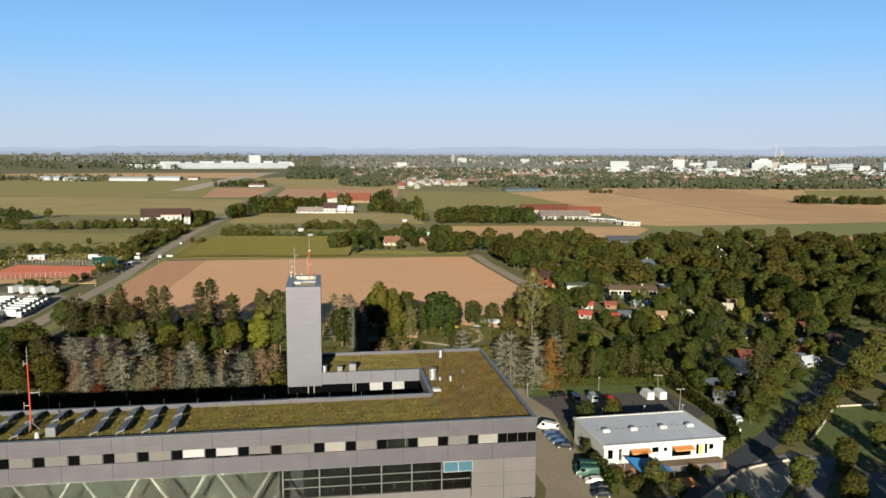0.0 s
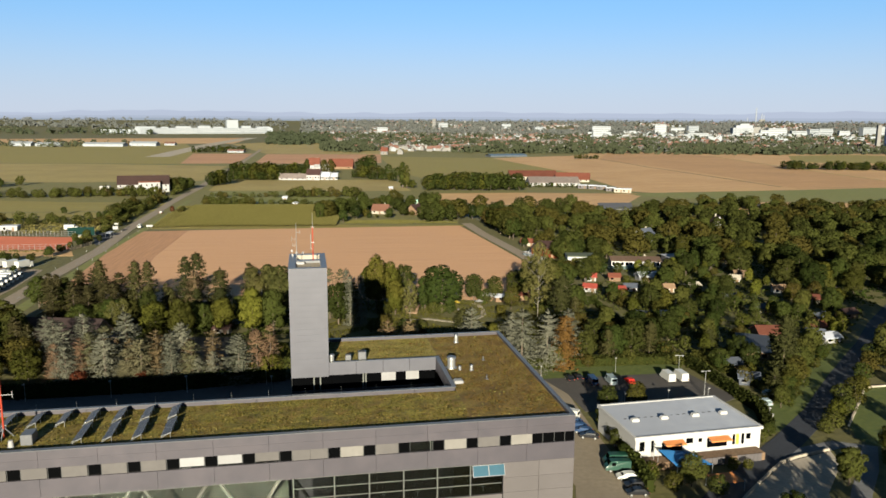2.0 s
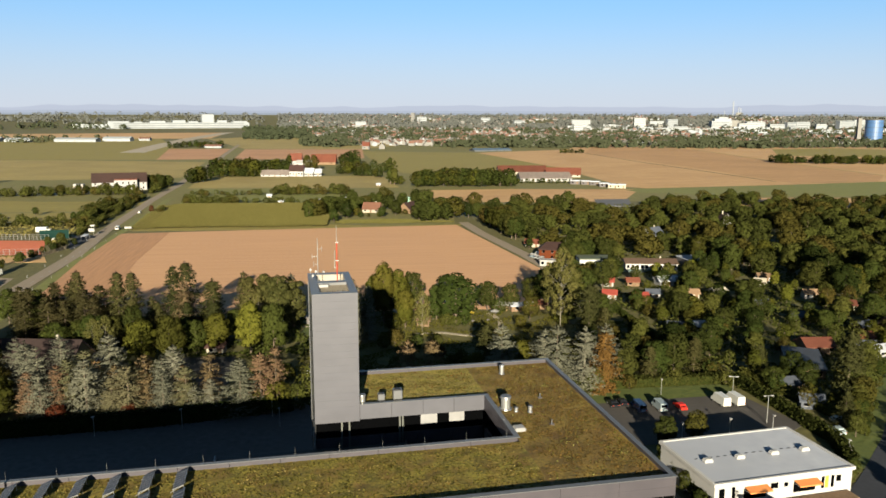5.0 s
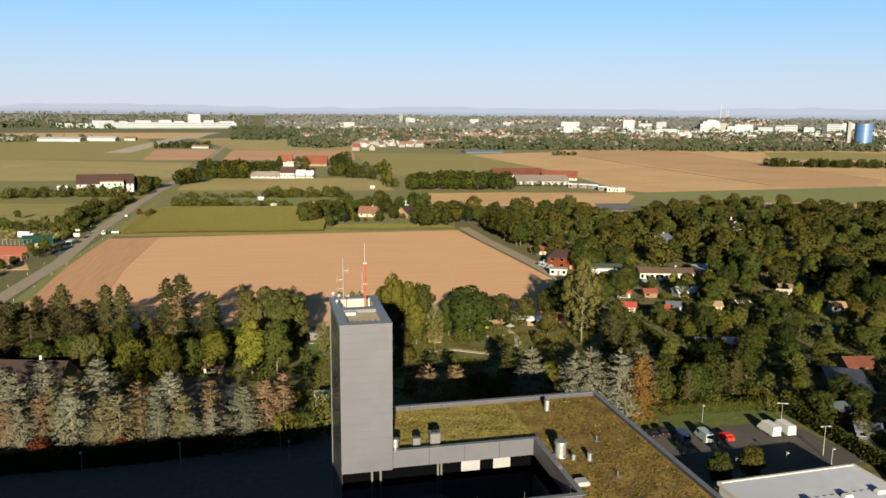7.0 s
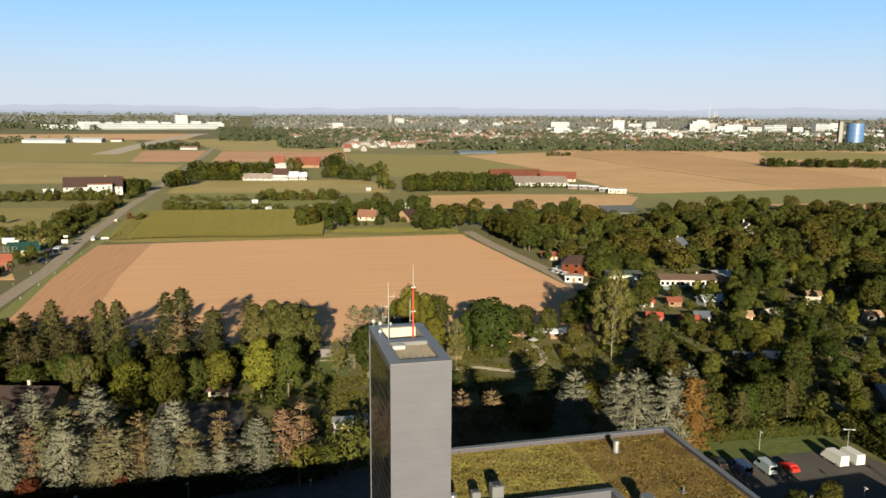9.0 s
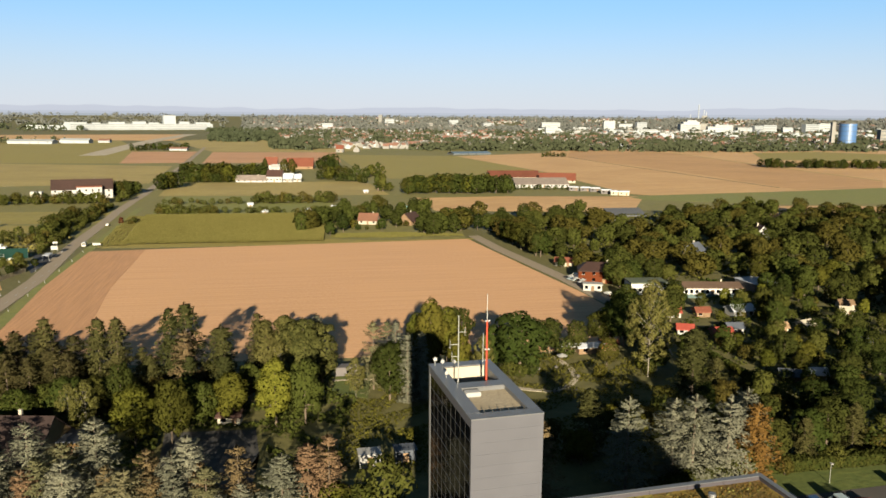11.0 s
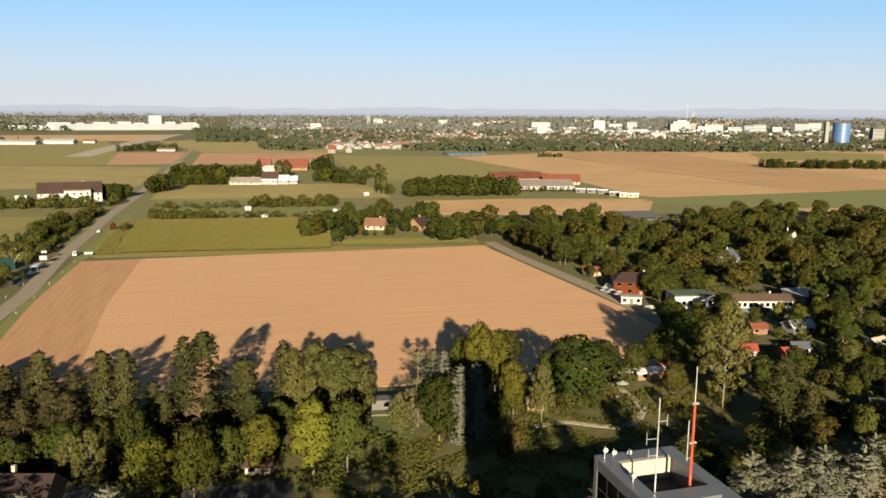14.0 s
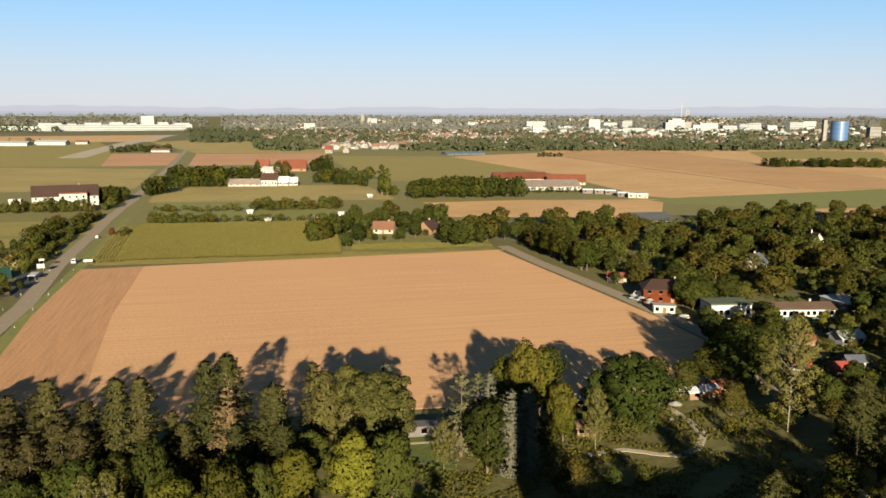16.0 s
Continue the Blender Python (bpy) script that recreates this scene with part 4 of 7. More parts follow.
            U, W = U[ok], W[ok]
            P = np.stack([U, W, 22.53 + 0.08 * g.random(len(U))], 1)
            N = np.stack([g.normal(0, 0.4, len(U)), g.normal(-0.1, 0.4, len(U)), np.ones(len(U))], 1)
            tagged(part("sedum", leaf_mesh("sedum", P, N, g.uniform(0.1, 0.3, len(U)), mat2), None, station), kind="stuff")
    bed(UL + 0.5, 0.5, -16.1, 15.4, M_sedum, 3, "green and yellow sedum planting on the roof")
    bed(-16.1, 0.5, -0.5, 47.9, M_sedum_red, 4, "yellow-green and reddish sedum planting on the roof", True)
    bed(-37.5, 32.8, -16.1, 47.9, M_sedum_yellow, 5, "green and yellow sedum planting on the roof")


walls_and_roof()
TW0, TW1, TV0, TV1, TZ = -44.6, -37.5, 32.3, 48.4, 41.7


def tower():
    t = 0.35
    n = 18
    for j in range(n):
        z0, z1 = ZB + (TZ - ZB) * j / n, ZB + (TZ - ZB) * (j + 1) / n
        box("wall_panel", (TW0, TV0, z0 + 0.003), (TW1, TV0 + t, z1 - 0.003), M_tower, station, 0.003)
        box("wall_panel", (TW1 - t, TV0 + t, z0 + 0.006), (TW1, TV1, z1 - 0.006), M_tower, station, 0.003)
        box("wall_panel", (TW0, TV1 - t, z0 + 0.006), (TW1 - t, TV1, z1 - 0.006), M_tower, station, 0.003)
    box("tower_shaft", (TW0 + 0.3, TV0 + 1.5, 0), (TW1 - 0.3, TV1 - 0.3, ZB), M_tower, station, 0.02)
    box("tower_soffit", (TW0, TV0, ZB - 0.25), (TW1, TV0 + 2, ZB), M_tower, station, 0.02)
    # glazed west side: dark panes in a thin grid
    box("tower_core", (TW0 + 0.5, TV0 + 0.4, ZB), (TW0 + 0.7, TV1 - 0.4, TZ - 0.6), M_dark, station, 0)
    nc, nr = 9, 24
    for i in range(nc):
        a, b = TV0 + 0.4 + (TV1 - TV0 - 0.8) * i / nc, TV0 + 0.4 + (TV1 - TV0 - 0.8) * (i + 1) / nc
        for j in range(nr):
            z0, z1 = 6 + (TZ - 0.9 - 6) * j / nr, 6 + (TZ - 0.9 - 6) * (j + 1) / nr
            box("pane", (TW0 + 0.06, a + 0.04, z0 + 0.04), (TW0 + 0.1, b - 0.04, z1 - 0.04), M_pane_dark, station, 0)
        box("mullion", (TW0 + 0.05, a - 0.03, 6), (TW0 + 0.12, a + 0.03, TZ - 0.9), M_rubber, station, 0)
    for j in range(nr + 1):
        z = 6 + (TZ - 0.9 - 6) * j / nr
        box("transom", (TW0 + 0.04, TV0 + 0.36, z - 0.03), (TW0 + 0.11, TV1 - 0.36, z + 0.03), M_frame_dark, station, 0.01)
    box("tower_edge", (TW0, TV0 + t, TZ - 0.9), (TW0 + t, TV1 - t, TZ), M_tower, station, 0.02)
    box("corner_post", (TW0 - 0.02, TV1 - 0.5, 6), (TW0 + 0.3, TV1 + 0.02, TZ - 0.02), M_flash, station, 0.02)
    # top: broad coping with two wells
    for a, b in (((TW0 - 0.05, TV0 - 0.05), (TW1 + 0.05, 33.6)), ((TW0 - 0.05, 33.6), (-43.3, TV1 + 0.05)), ((-38.6, 33.6), (TW1 + 0.05, TV1 + 0.05)), ((-43.3, 40.2), (-38.6, 41.8)), ((-43.3, 47.0), (-38.6, TV1 + 0.05))):
        box("coping", (*a, TZ), (*b, TZ + 0.12), M_flash, station, 0.02)
    for u0, u1 in ((-43.4, -43.3), (-38.6, -38.5)):
        box("well_wall", (u0, 33.6, TZ - 2.5), (u1, 47.0, TZ), M_flash, station, 0)
    for v0, v1, m in ((33.5, 33.6, M_panel), (40.2, 40.3, M_flash), (41.7, 41.8, M_flash), (47.0, 47.1, M_cream)):
        box("well_wall", (-43.3, v0, TZ - 2.5), (-38.6, v1, TZ), m, station, 0)
    box("gravel_bed", (-43.3, 33.6, TZ - 0.6), (-38.6, 40.2, TZ - 0.35), surf("roof_gravel", (0.165, 0.138, 0.099), (0.231, 0.198, 0.149), 0.35, 0.9, 0.6), station, 0, "pale gravel on the tower roof")
    box("well_floor", (-43.3, 41.8, TZ - 2.0), (-38.6, 47.0, TZ - 1.8), M_shade_asphalt, station, 0)
    box("well_back", (-43.2, 46.7, TZ - 1.8), (-38.7, 46.95, TZ + 0.05), M_cream, station, 0.02, "sunlit cream wall of the roof well")
    box("roof_hatch", (-43.2, 38.6, TZ - 0.35), (-41.6, 39.6, TZ + 0.15), M_white, station, 0.08, "white domed roof hatch")
    for k in range(6):
        rod("spike", (-42.9 + 0.8 * k, 33.75, TZ - 0.35), (-42.9 + 0.8 * k, 33.75, TZ + 0.35), 0.06, 0.03, M_rubber, station, 5)
    # aerials
    mast = rod("mast", (-39.9, 42.3, TZ - 1.8), (-39.9, 42.3, TZ + 6.6), 0.12, 0.1, M_red, station, 8, "red lattice aerial mast")
    rod("mast_tip", (-39.9, 42.3, TZ + 6.6), (-39.9, 42.3, TZ + 9.4), 0.05, 0.03, M_alu, mast)
    rod("side_aerial", (-40.3, 42.3, TZ + 2), (-40.3, 42.3, TZ + 5.2), 0.05, 0.04, M_alu, mast)
    rod("stay", (-40.35, 42.3, TZ + 2.2), (-39.9, 42.3, TZ + 2.2), 0.03, 0.03, M_alu, mast)
    for z in (3.4, 6.5):
        rod("ring", (-40.15, 42.3, TZ + z), (-39.6, 42.3, TZ + z), 0.1, 0.1, M_alu, mast)
    m2 = rod("mast", (-43.1, 41.9, TZ), (-43.1, 41.9, TZ + 7.4), 0.07, 0.05, M_alu, station, 8, "slim grey aerial mast")
    for z, dx in ((4.3, -0.9), (5.6, 0.7), (3.0, -0.7)):
        rod("cross_arm", (-43.1, 41.9, TZ + z), (-43.1 + dx, 41.9, TZ + z), 0.035, 0.035, M_alu, m2)
        rod("aerial_rod", (-43.1 + dx, 41.9, TZ + z - 0.4), (-43.1 + dx, 41.9, TZ + z + 0.5), 0.03, 0.03, M_alu, m2)
    for u, v, zz in ((-44.1, 47.7, 0.9), (-43.2, 47.9, 0.5), (-43.9, 43.6, 0.7), (-41.9, 47.8, 0.4)):
        d = rod("aerial_post", (u, v, TZ + 0.1), (u, v, TZ + zz + 0.3), 0.05, 0.04, M_alu, station)
        bm = bmesh.new()
        bmesh.ops.create_uvsphere(bm, u_segments=10, v_segments=6, radius=0.24)
        for q in bm.verts:
            q.co.y *= 0.5
            q.co += Vector((u, v - 0.15, TZ + zz))
        part("dish", bm, M_white, d, "white aerial dish")


tower()


def roof_things():
    def cowl(u, v, h, r):
        c = rod("vent_pipe", (u, v, 22.4), (u, v, 22.4 + h), r, r, M_alu, station, 14, "shiny cylindrical roof vent")
        rod("vent_cap", (u, v, 22.4 + h + 0.02), (u, v, 22.4 + h + 0.3), r * 1.25, r * 1.1, M_flash, c, 14)
        rod("collar", (u, v, 22.4), (u, v, 22.65), r * 1.5, r * 1.4, M_flash, c, 14)
    cowl(-14.6, 27.6, 2.0, 0.75)
    cowl(-10.5, 43.6, 1.5, 0.4)
    cowl(-36.9, 33.6, 1.7, 0.45)
    cowl(-11.2, 25.4, 0.9, 0.3)
    cowl(-13.3, 26.0, 0.6, 0.25)
    box("dome_light", (-15.9, 18.3, 22.4), (-14.1, 20.1, 23.1), M_white, station, 0.25, "white dome rooflight")
    for u, v, s in ((-31.0, 34.9, 1.5), (-33.7, 34.8, 1.1)):
        ac = box("cooling_unit", (u - s / 2, v - s / 2, 22.4), (u + s / 2, v + s / 2, 22.4 + s * 1.3), M_flash, station, 0.06, "grey rooftop cooling unit")
        rod("fan_ring", (u, v, 22.4 + s * 1.3), (u, v, 22.5 + s * 1.3), s * 0.36, s * 0.36, M_dark, ac, 14)
    box("vent_box", (-82.3, 3.6, 22.4), (-80.7, 6.0, 24.1), M_flash, station, 0.05, "grey ventilation box")
    rod("dome_cap", (-83.4, 3.2, 22.4), (-83.4, 3.2, 23.6), 0.45, 0.3, M_white, station, 10)
    mast = rod("mast", (-85.6, 6.9, 22.4), (-85.6, 6.9, 34.5), 0.15, 0.11, M_red, station, 8, "red aerial mast on the roof")
    rod("mast_tip", (-85.6, 6.9, 34.5), (-85.6, 6.9, 37.2), 0.06, 0.04, M_alu, mast)
    for z, dx in ((29.2, 1.6), (27.0, -0.9), (34.3, -0.6)):
        rod("cross_arm", (-85.6, 6.9, z), (-85.6 + dx, 6.9, z), 0.06, 0.05, M_white, mast)
        rod("aerial_rod", (-85.6 + dx, 6.9, z - 0.5), (-85.6 + dx, 6.9, z + 0.6), 0.04, 0.04, M_white, mast)
    for k in range(3):
        a = k * 2.1 + 0.5
        rod("mast_foot", (-85.6, 6.9, 24.2), (-85.6 + 1.3 * math.cos(a), 6.9 + 1.3 * math.sin(a), 22.45), 0.07, 0.07, M_alu, mast)


roof_things()
for i in range(14):
    rod("lightning_rod", (-96 + 6 * i, 15.8, ZT + 0.08), (-96 + 6 * i, 15.8, ZT + 1.3), 0.016, 0.012, M_alu, station, 5)
for u, v in ((-9.5, 20.2), (-7.6, 31.0)):
    base = box("paver", (u - 0.35, v - 0.35, 22.5), (u + 0.35, v + 0.35, 22.62), M_concrete, station, 0.02)
    rod("vent_pipe", (u, v, 22.62), (u, v, 23.3), 0.09, 0.09, M_flash, base, 8)


def solar_row(u, v, long):
    """One tilted table of cells on legs, rising to the right."""
    row = thing("solar_panel", station.matrix_basis @ pose(u, v, 22.5), "dark tilted solar panel row on a metal stand", "solar panel", "solar panels on the roof")
    tilt = pose(0, 0, 0.75, 0, -21, 0)
    tab = part("frame", box_data((-0.75, 0, -0.05), (0.75, long, 0.0)), M_alu, row, at=tilt)
    k = 7
    for i in range(k):
        part("panel", box_data((-0.7, long * i / k + 0.07, 0.003), (0.7, long * (i + 1) / k - 0.07, 0.03)), M_pv, row, at=tilt)
    for y in (0.2, long / 2, long - 0.2):
        part("leg", merge(rod_data((0.6, y, -0.1), (0.6, y, 0.9), 0.05, 0.05, 5), rod_data((-0.6, y, -0.1), (-0.6, y, 0.55), 0.05, 0.05, 5), rod_data((-1.0, y, 0.0), (0.6, y, 0.85), 0.04, 0.04, 5)), M_alu, row)


for i in range(10):
    if not 4 <= i <= 5:
        solar_row(-62.2 - 4.1 * i, 2.6, 6.3)
    solar_row(-62.45 - 4.08 * i, 9.6, 4.7)

# ---- trees behind the station ----
def plants(key, rows, group="", wide=1.0):
    for x, y, h in rows:
        plant(key, x, y, h, wide * random.uniform(0.9, 1.1), group=group)


plants("blue", [(-77.5, 151, 13.5), (-42, 153.5, 13.2)], "spruces behind the yard", 1.35)
plants("blue", [(-76.5, 162, 16.2), (-88, 161, 16), (-91, 155.5, 15), (-60.5, 154, 13.8), (-58.6, 156.5, 15.3), (-86, 147, 11.5), (-95, 158, 15), (-59, 150, 11), (-100, 163, 15)], "spruces behind the yard", 1.12)
plants("blue", [(-52.2, 151.5, 7.6), (-48.6, 152, 8.8)], "spruces behind the yard", 1.2)
plants("oliveblue", [(-66.8, 149.5, 12.6), (-82.5, 153, 13), (-70.5, 149, 10), (-54.5, 152.5, 11.5), (-80.5, 158, 13.5)], "spruces behind the yard", 1.35)
plants("blue", [(20, 165, 18.5), (31.5, 173, 15.2), (34.3, 169.8, 17.2), (41.5, 170.5, 16.7), (48, 178, 15.5)], "spruces behind the yard", 1.15)
plants("brown", [(-65, 155, 13.6), (-71, 152.5, 11.8), (-50.2, 157, 13.2), (-38, 156.5, 13.6), (-34.6, 158, 14.7), (-56, 155, 11), (-63.5, 152, 10.5), (-84, 151, 12), (-90, 149, 11)], "browned spruces", 1.15)
plants("orange", [(46.4, 169.5, 15.5)], "browned spruces")
plants("brown", [(-3.2, 163.5, 15), (2.8, 162, 15.5)], "browned spruces", 1.05)
plants("silver", [(-21.6, 211, 17.5), (-18.2, 212, 17.5)], "narrow spruces")
plants("oliveblue", [(-30.5, 220, 18), (-27, 222, 17.5)], "narrow spruces", 0.85)
plants("silver", [(-24.8, 221, 17.8), (-46, 229, 17.5)], "narrow spruces", 0.9)
plants("conifer", [(50, 214, 18), (54, 209, 12), (17.1, 183.5, 13.5)], "tall conifers", 1.25)
plants("conifer", [(-106.5, 207.6, 22.5), (-94.9, 209.1, 22), (-90.9, 210.1, 21.8), (-81, 218.1, 22.2), (-76.6, 217.1, 23.6), (-67.4, 214.5, 19), (-61.2, 227, 18.5)], "tall conifers")
plants("darkpine", [(-113, 207, 18), (-110, 211, 18.5), (-103.6, 205, 17.5), (-100.4, 208.6, 18), (-116, 212, 18), (-121, 206, 17.5), (-99, 202, 16), (-126, 210, 17), (-112, 200, 16.5), (-118, 198, 16), (-107, 200, 15.5)], "pines behind the bungalow", 1.0)
plants("conifer", [(-73.5, 208, 13), (-87.3, 216, 12.8), (-64.5, 206, 14.3), (-84, 212, 12)], "tall conifers", 1.15)
plants("brown", [(-75.4, 211.5, 18)], "browned spruces", 1.1)
plants("pine", [(-58.5, 223.5, 18), (-53.9, 225.4, 18.8), (-50.5, 220, 18.5), (-47.7, 218.4, 19.6), (-44, 222, 17.5)], "pines at the field edge")
plants("leaf", [(-44.6, 197.4, 15.8), (-86.5, 199.5, 14.2), (-71.5, 187.5, 14.6), (-82, 196, 10.5), (-67, 196, 11), (-76, 200, 10)], "broad-leaved trees", 0.72)
plants("leaf", [(-26, 212, 15), (-23, 218, 14), (-7, 249, 14.5), (2, 236, 13)], "broad-leaved trees", 0.85)
plants("olive", [(-15.6, 232.2, 21.5), (-11, 237, 18), (-19.5, 238, 16), (-8, 228, 13)], "broad-leaved trees", 0.75)
plants("leaf", [(34, 237, 9), (42, 264, 13), (20, 250, 11), (28, 251, 10), (-29, 227, 6), (-106, 192, 11), (-98, 197, 12)], "broad-leaved trees", 0.95)
plants("olive", [(-78.8, 186.5, 13.6), (-61.5, 198.2, 12.4)], "olive trees", 0.95)
plant("leaf", 8.6, 231, 18, 1.35, v=0, group="broad-leaved trees")
plants("bush", [(5.5, 229, 5), (11.5, 229.5, 5.5), (8.5, 227.5, 4)], "shrubs")
plants("yellow", [(-51, 196, 16.6)], "yellowing trees", 0.85)
plants("olive", [(26.5, 183, 9.5), (14, 176, 8), (-8, 226, 9), (23, 190, 7.5)], "olive trees")
plants("leaf", [(62, 342, 11), (65, 338, 10), (47, 377.5, 6), (54.5, 378, 7.5), (57, 389, 8)], "lane trees", 0.9)
plants("birch", [(43.2, 228.5, 28)], "birches", 0.85)
plants("birch", [(-89.5, 188, 14.5), (-94, 190, 13), (-2.2, 221, 14.6), (-34.5, 213.5, 11), (-53, 214, 15)], "birches", 0.78)
plants("bush", [(-25, 159, 10), (-33.5, 154, 7.5), (-29, 156, 6.5), (-40, 157, 5), (13, 179, 6), (5, 180, 5), (10, 188, 5), (24, 175, 7), (32, 190, 7), (39, 200, 8), (-14, 176, 4), (-36, 176, 4), (-42, 168, 5), (-8, 184, 4)], "shrubs")
plants("bush", [(-20, 186, 4), (-30, 228, 5), (27, 197, 6), (36.5, 196.4, 7), (-3, 206, 4), (3, 207, 3.5), (-12, 224, 6), (2, 238, 5), (24, 246, 6), (30, 228, 4), (-10, 208, 5), (-13, 203, 4.5)], "shrubs")
plants("leaf", [(-118, 204, 10), (-113, 212, 11), (-108, 195, 9), (-102, 198, 10), (-100, 214, 11), (-94, 203, 10), (-88, 206, 9), (-80, 204, 9), (-72, 202, 10), (-70, 218, 9), (-60, 212, 10), (-54, 205, 10), (-52, 214, 9), (-48, 208, 10)], "broad-leaved trees")
plants("darkpine", [(-112, 168, 13), (-106, 164, 12), (-118, 162, 13)], "pines behind the bungalow", 1.1)
for x, y, h in ((-97, 148, 10), (-102, 154, 11), (-107, 147, 9), (-112, 153, 11), (-118, 145, 9), (-123, 151, 10)):
    plant("leaf", x, y, h, 1.15, v=3, group="broad-leaved trees")
# trees added south of the garden clearing to throw shadows across it
plants("leaf", [(30, 188, 8), (40, 188, 9), (48, 200, 9)], "garden trees")
plants("rust", [(-81, 144, 5.5), (-66, 147, 4.5)], "rusty shrubs", 1.2)


# ---- woods and gardens to the right ----
def inside(x, y, poly):
    c = False
    for i in range(len(poly)):
        (x1, y1), (x2, y2) = poly[i], poly[i - 1]
        if (y1 > y) != (y2 > y) and x < (x2 - x1) * (y - y1) / (y2 - y1) + x1:
            c = not c
    return c


def near_line(x, y, line, d):
    p = Vector((x, y))
    for a, b in zip(line, line[1:]):
        a, b = Vector(a), Vector(b)
        t = max(0, min(1, (p - a).dot(b - a) / (b - a).length_squared))
        if (a + (b - a) * t - p).length < d:
            return True
    return False


PARK_ROAD = [(58.1, 82.6), (69, 96.9), (78.7, 109), (90.1, 122), (104.2, 140.1), (121.2, 165.9), (132.8, 182.4), (145.2, 200), (159.7, 223.2), (182.9, 255)]
LANE = [(13.2, 474.8), (23.9, 427.8), (43.8, 358.3), (54.2, 312.3), (59.4, 283.2), (53.3, 247.9)]
GARDEN_PATH = [(68.8, 249.3), (76, 208.2), (83.1, 178.6), (94.5, 151.9)]
CLEAR = [(105.9, 190.2, 12), (119.6, 206.9, 9), (124.6, 547.7, 26), (117.9, 521, 14), (53.2, 343.9, 12), (63.7, 335.7, 12), (72, 327.6, 11), (96.2, 324, 20), (74, 285.7, 10), (71.8, 268, 9), (82.3, 273.4, 8), (48.1, 393.4, 8), (53.3, 356.5, 8), (117.3, 403.2, 9), (175.5, 456.8, 9), (119, 334, 9), (113, 385, 6), (168, 440, 6)]


def scatter(key, poly, n, lo, hi, gap, seed, group, avoid=(), wide=1.0, joined=""):
    g = random.Random(seed)
    xs, ys = [p[0] for p in poly], [p[1] for p in poly]
    put = []
    for _ in range(n * 12):
        if len(put) >= n:
            break
        x, y = g.uniform(min(xs), max(xs)), g.uniform(min(ys), max(ys))
        if not inside(x, y, poly) or any((x - a) ** 2 + (y - b) ** 2 < gap * gap for a, b in put):
            continue
        if near_line(x, y, PARK_ROAD, 13 if key == "leaf" else 8) or near_line(x, y, LANE, 7) or near_line(x, y, GARDEN_PATH, 3.5) or any((x - a) ** 2 + (y - b) ** 2 < r * r for a, b, r in list(CLEAR) + list(avoid)):
            continue
        put.append((x, y))
        plant(key, x, y, g.uniform(lo, hi), wide * g.uniform(0.85, 1.15), group=group, joined=joined)


WOOD_FAR = [(25.9, 467.8), (42.8, 414.6), (63.7, 356.8), (114.2, 353), (188.4, 339.4), (352, 376.8), (368.7, 532.1), (252, 602), (150, 572), (62.2, 568), (21.5, 560.4)]
WOOD_NEAR = [(98.4, 352.6), (134.9, 306.1), (155.5, 254.3), (208.2, 245), (316.9, 311.1), (352, 376.8), (188.6, 344.7)]
GARDENS = [(51.2, 185.2), (73.8, 178.4), (100.7, 155), (131.9, 191.7), (165.8, 228.5), (155.5, 254.3), (134.9, 306.1), (103.7, 347.4), (86.6, 304.8), (59.4, 264.6)]
scatter("mid", WOOD_FAR, 330, 7, 12.5, 6.2, 11, "woodland trees", wide=1.2, joined="far_woodland")
scatter("leaf", WOOD_NEAR, 66, 10, 16, 7, 12, "woodland trees", wide=1.1)
scatter("olive", WOOD_NEAR, 14, 9, 14, 9, 18, "woodland trees", wide=1.1)
scatter("leaf", GARDENS, 26, 6, 11, 8, 13, "garden trees", wide=1.05)
scatter("olive", GARDENS, 12, 5, 9, 9, 16, "garden trees")
scatter("yellow", GARDENS, 5, 5, 8, 14, 17, "garden trees", wide=1.1)
scatter("bush", GARDENS, 110, 2.2, 5.5, 3.6, 14, "garden shrubs")
scatter("bush", WOOD_NEAR, 40, 4, 7, 6, 15, "garden shrubs", joined="woodland_shrubs")


# the southernmost ones are added only to shade plaza and park paths
plants("leaf", [(94, 102, 8), (108.5, 114.6, 7.5), (121.1, 125.6, 7.5), (101.1, 94, 8), (108.2, 85, 10), (115.5, 92.1, 10), (121.8, 100.3, 10), (129.1, 109.4, 10), (141.1, 179.4, 13), (150.7, 192, 15), (156.8, 185.9, 16), (165.5, 202.6, 18), (171.9, 215.1, 17), (134.8, 150.3, 7), (147.3, 166, 9)], "trees along the shaded lane")
plants("leaf", [(101.7, 152, 7), (106.9, 160.3, 8), (96.5, 142.7, 6), (116.2, 179.1, 8), (98.6, 171.6, 8)], "garden trees")
plants("bush", [(100.5, 127.4, 3.5), (103.6, 130.5, 4), (106.7, 135.6, 5), (110.9, 139.8, 4.5), (113, 146.9, 5), (116.1, 146, 4), (119.3, 153.2, 5), (122.4, 156.4, 4), (126.5, 164.7, 5), (130.7, 170, 5), (133.8, 175.2, 5.5), (138, 181.5, 6), (139, 174.2, 5)], "shrubs along the shaded lane", 1.1)

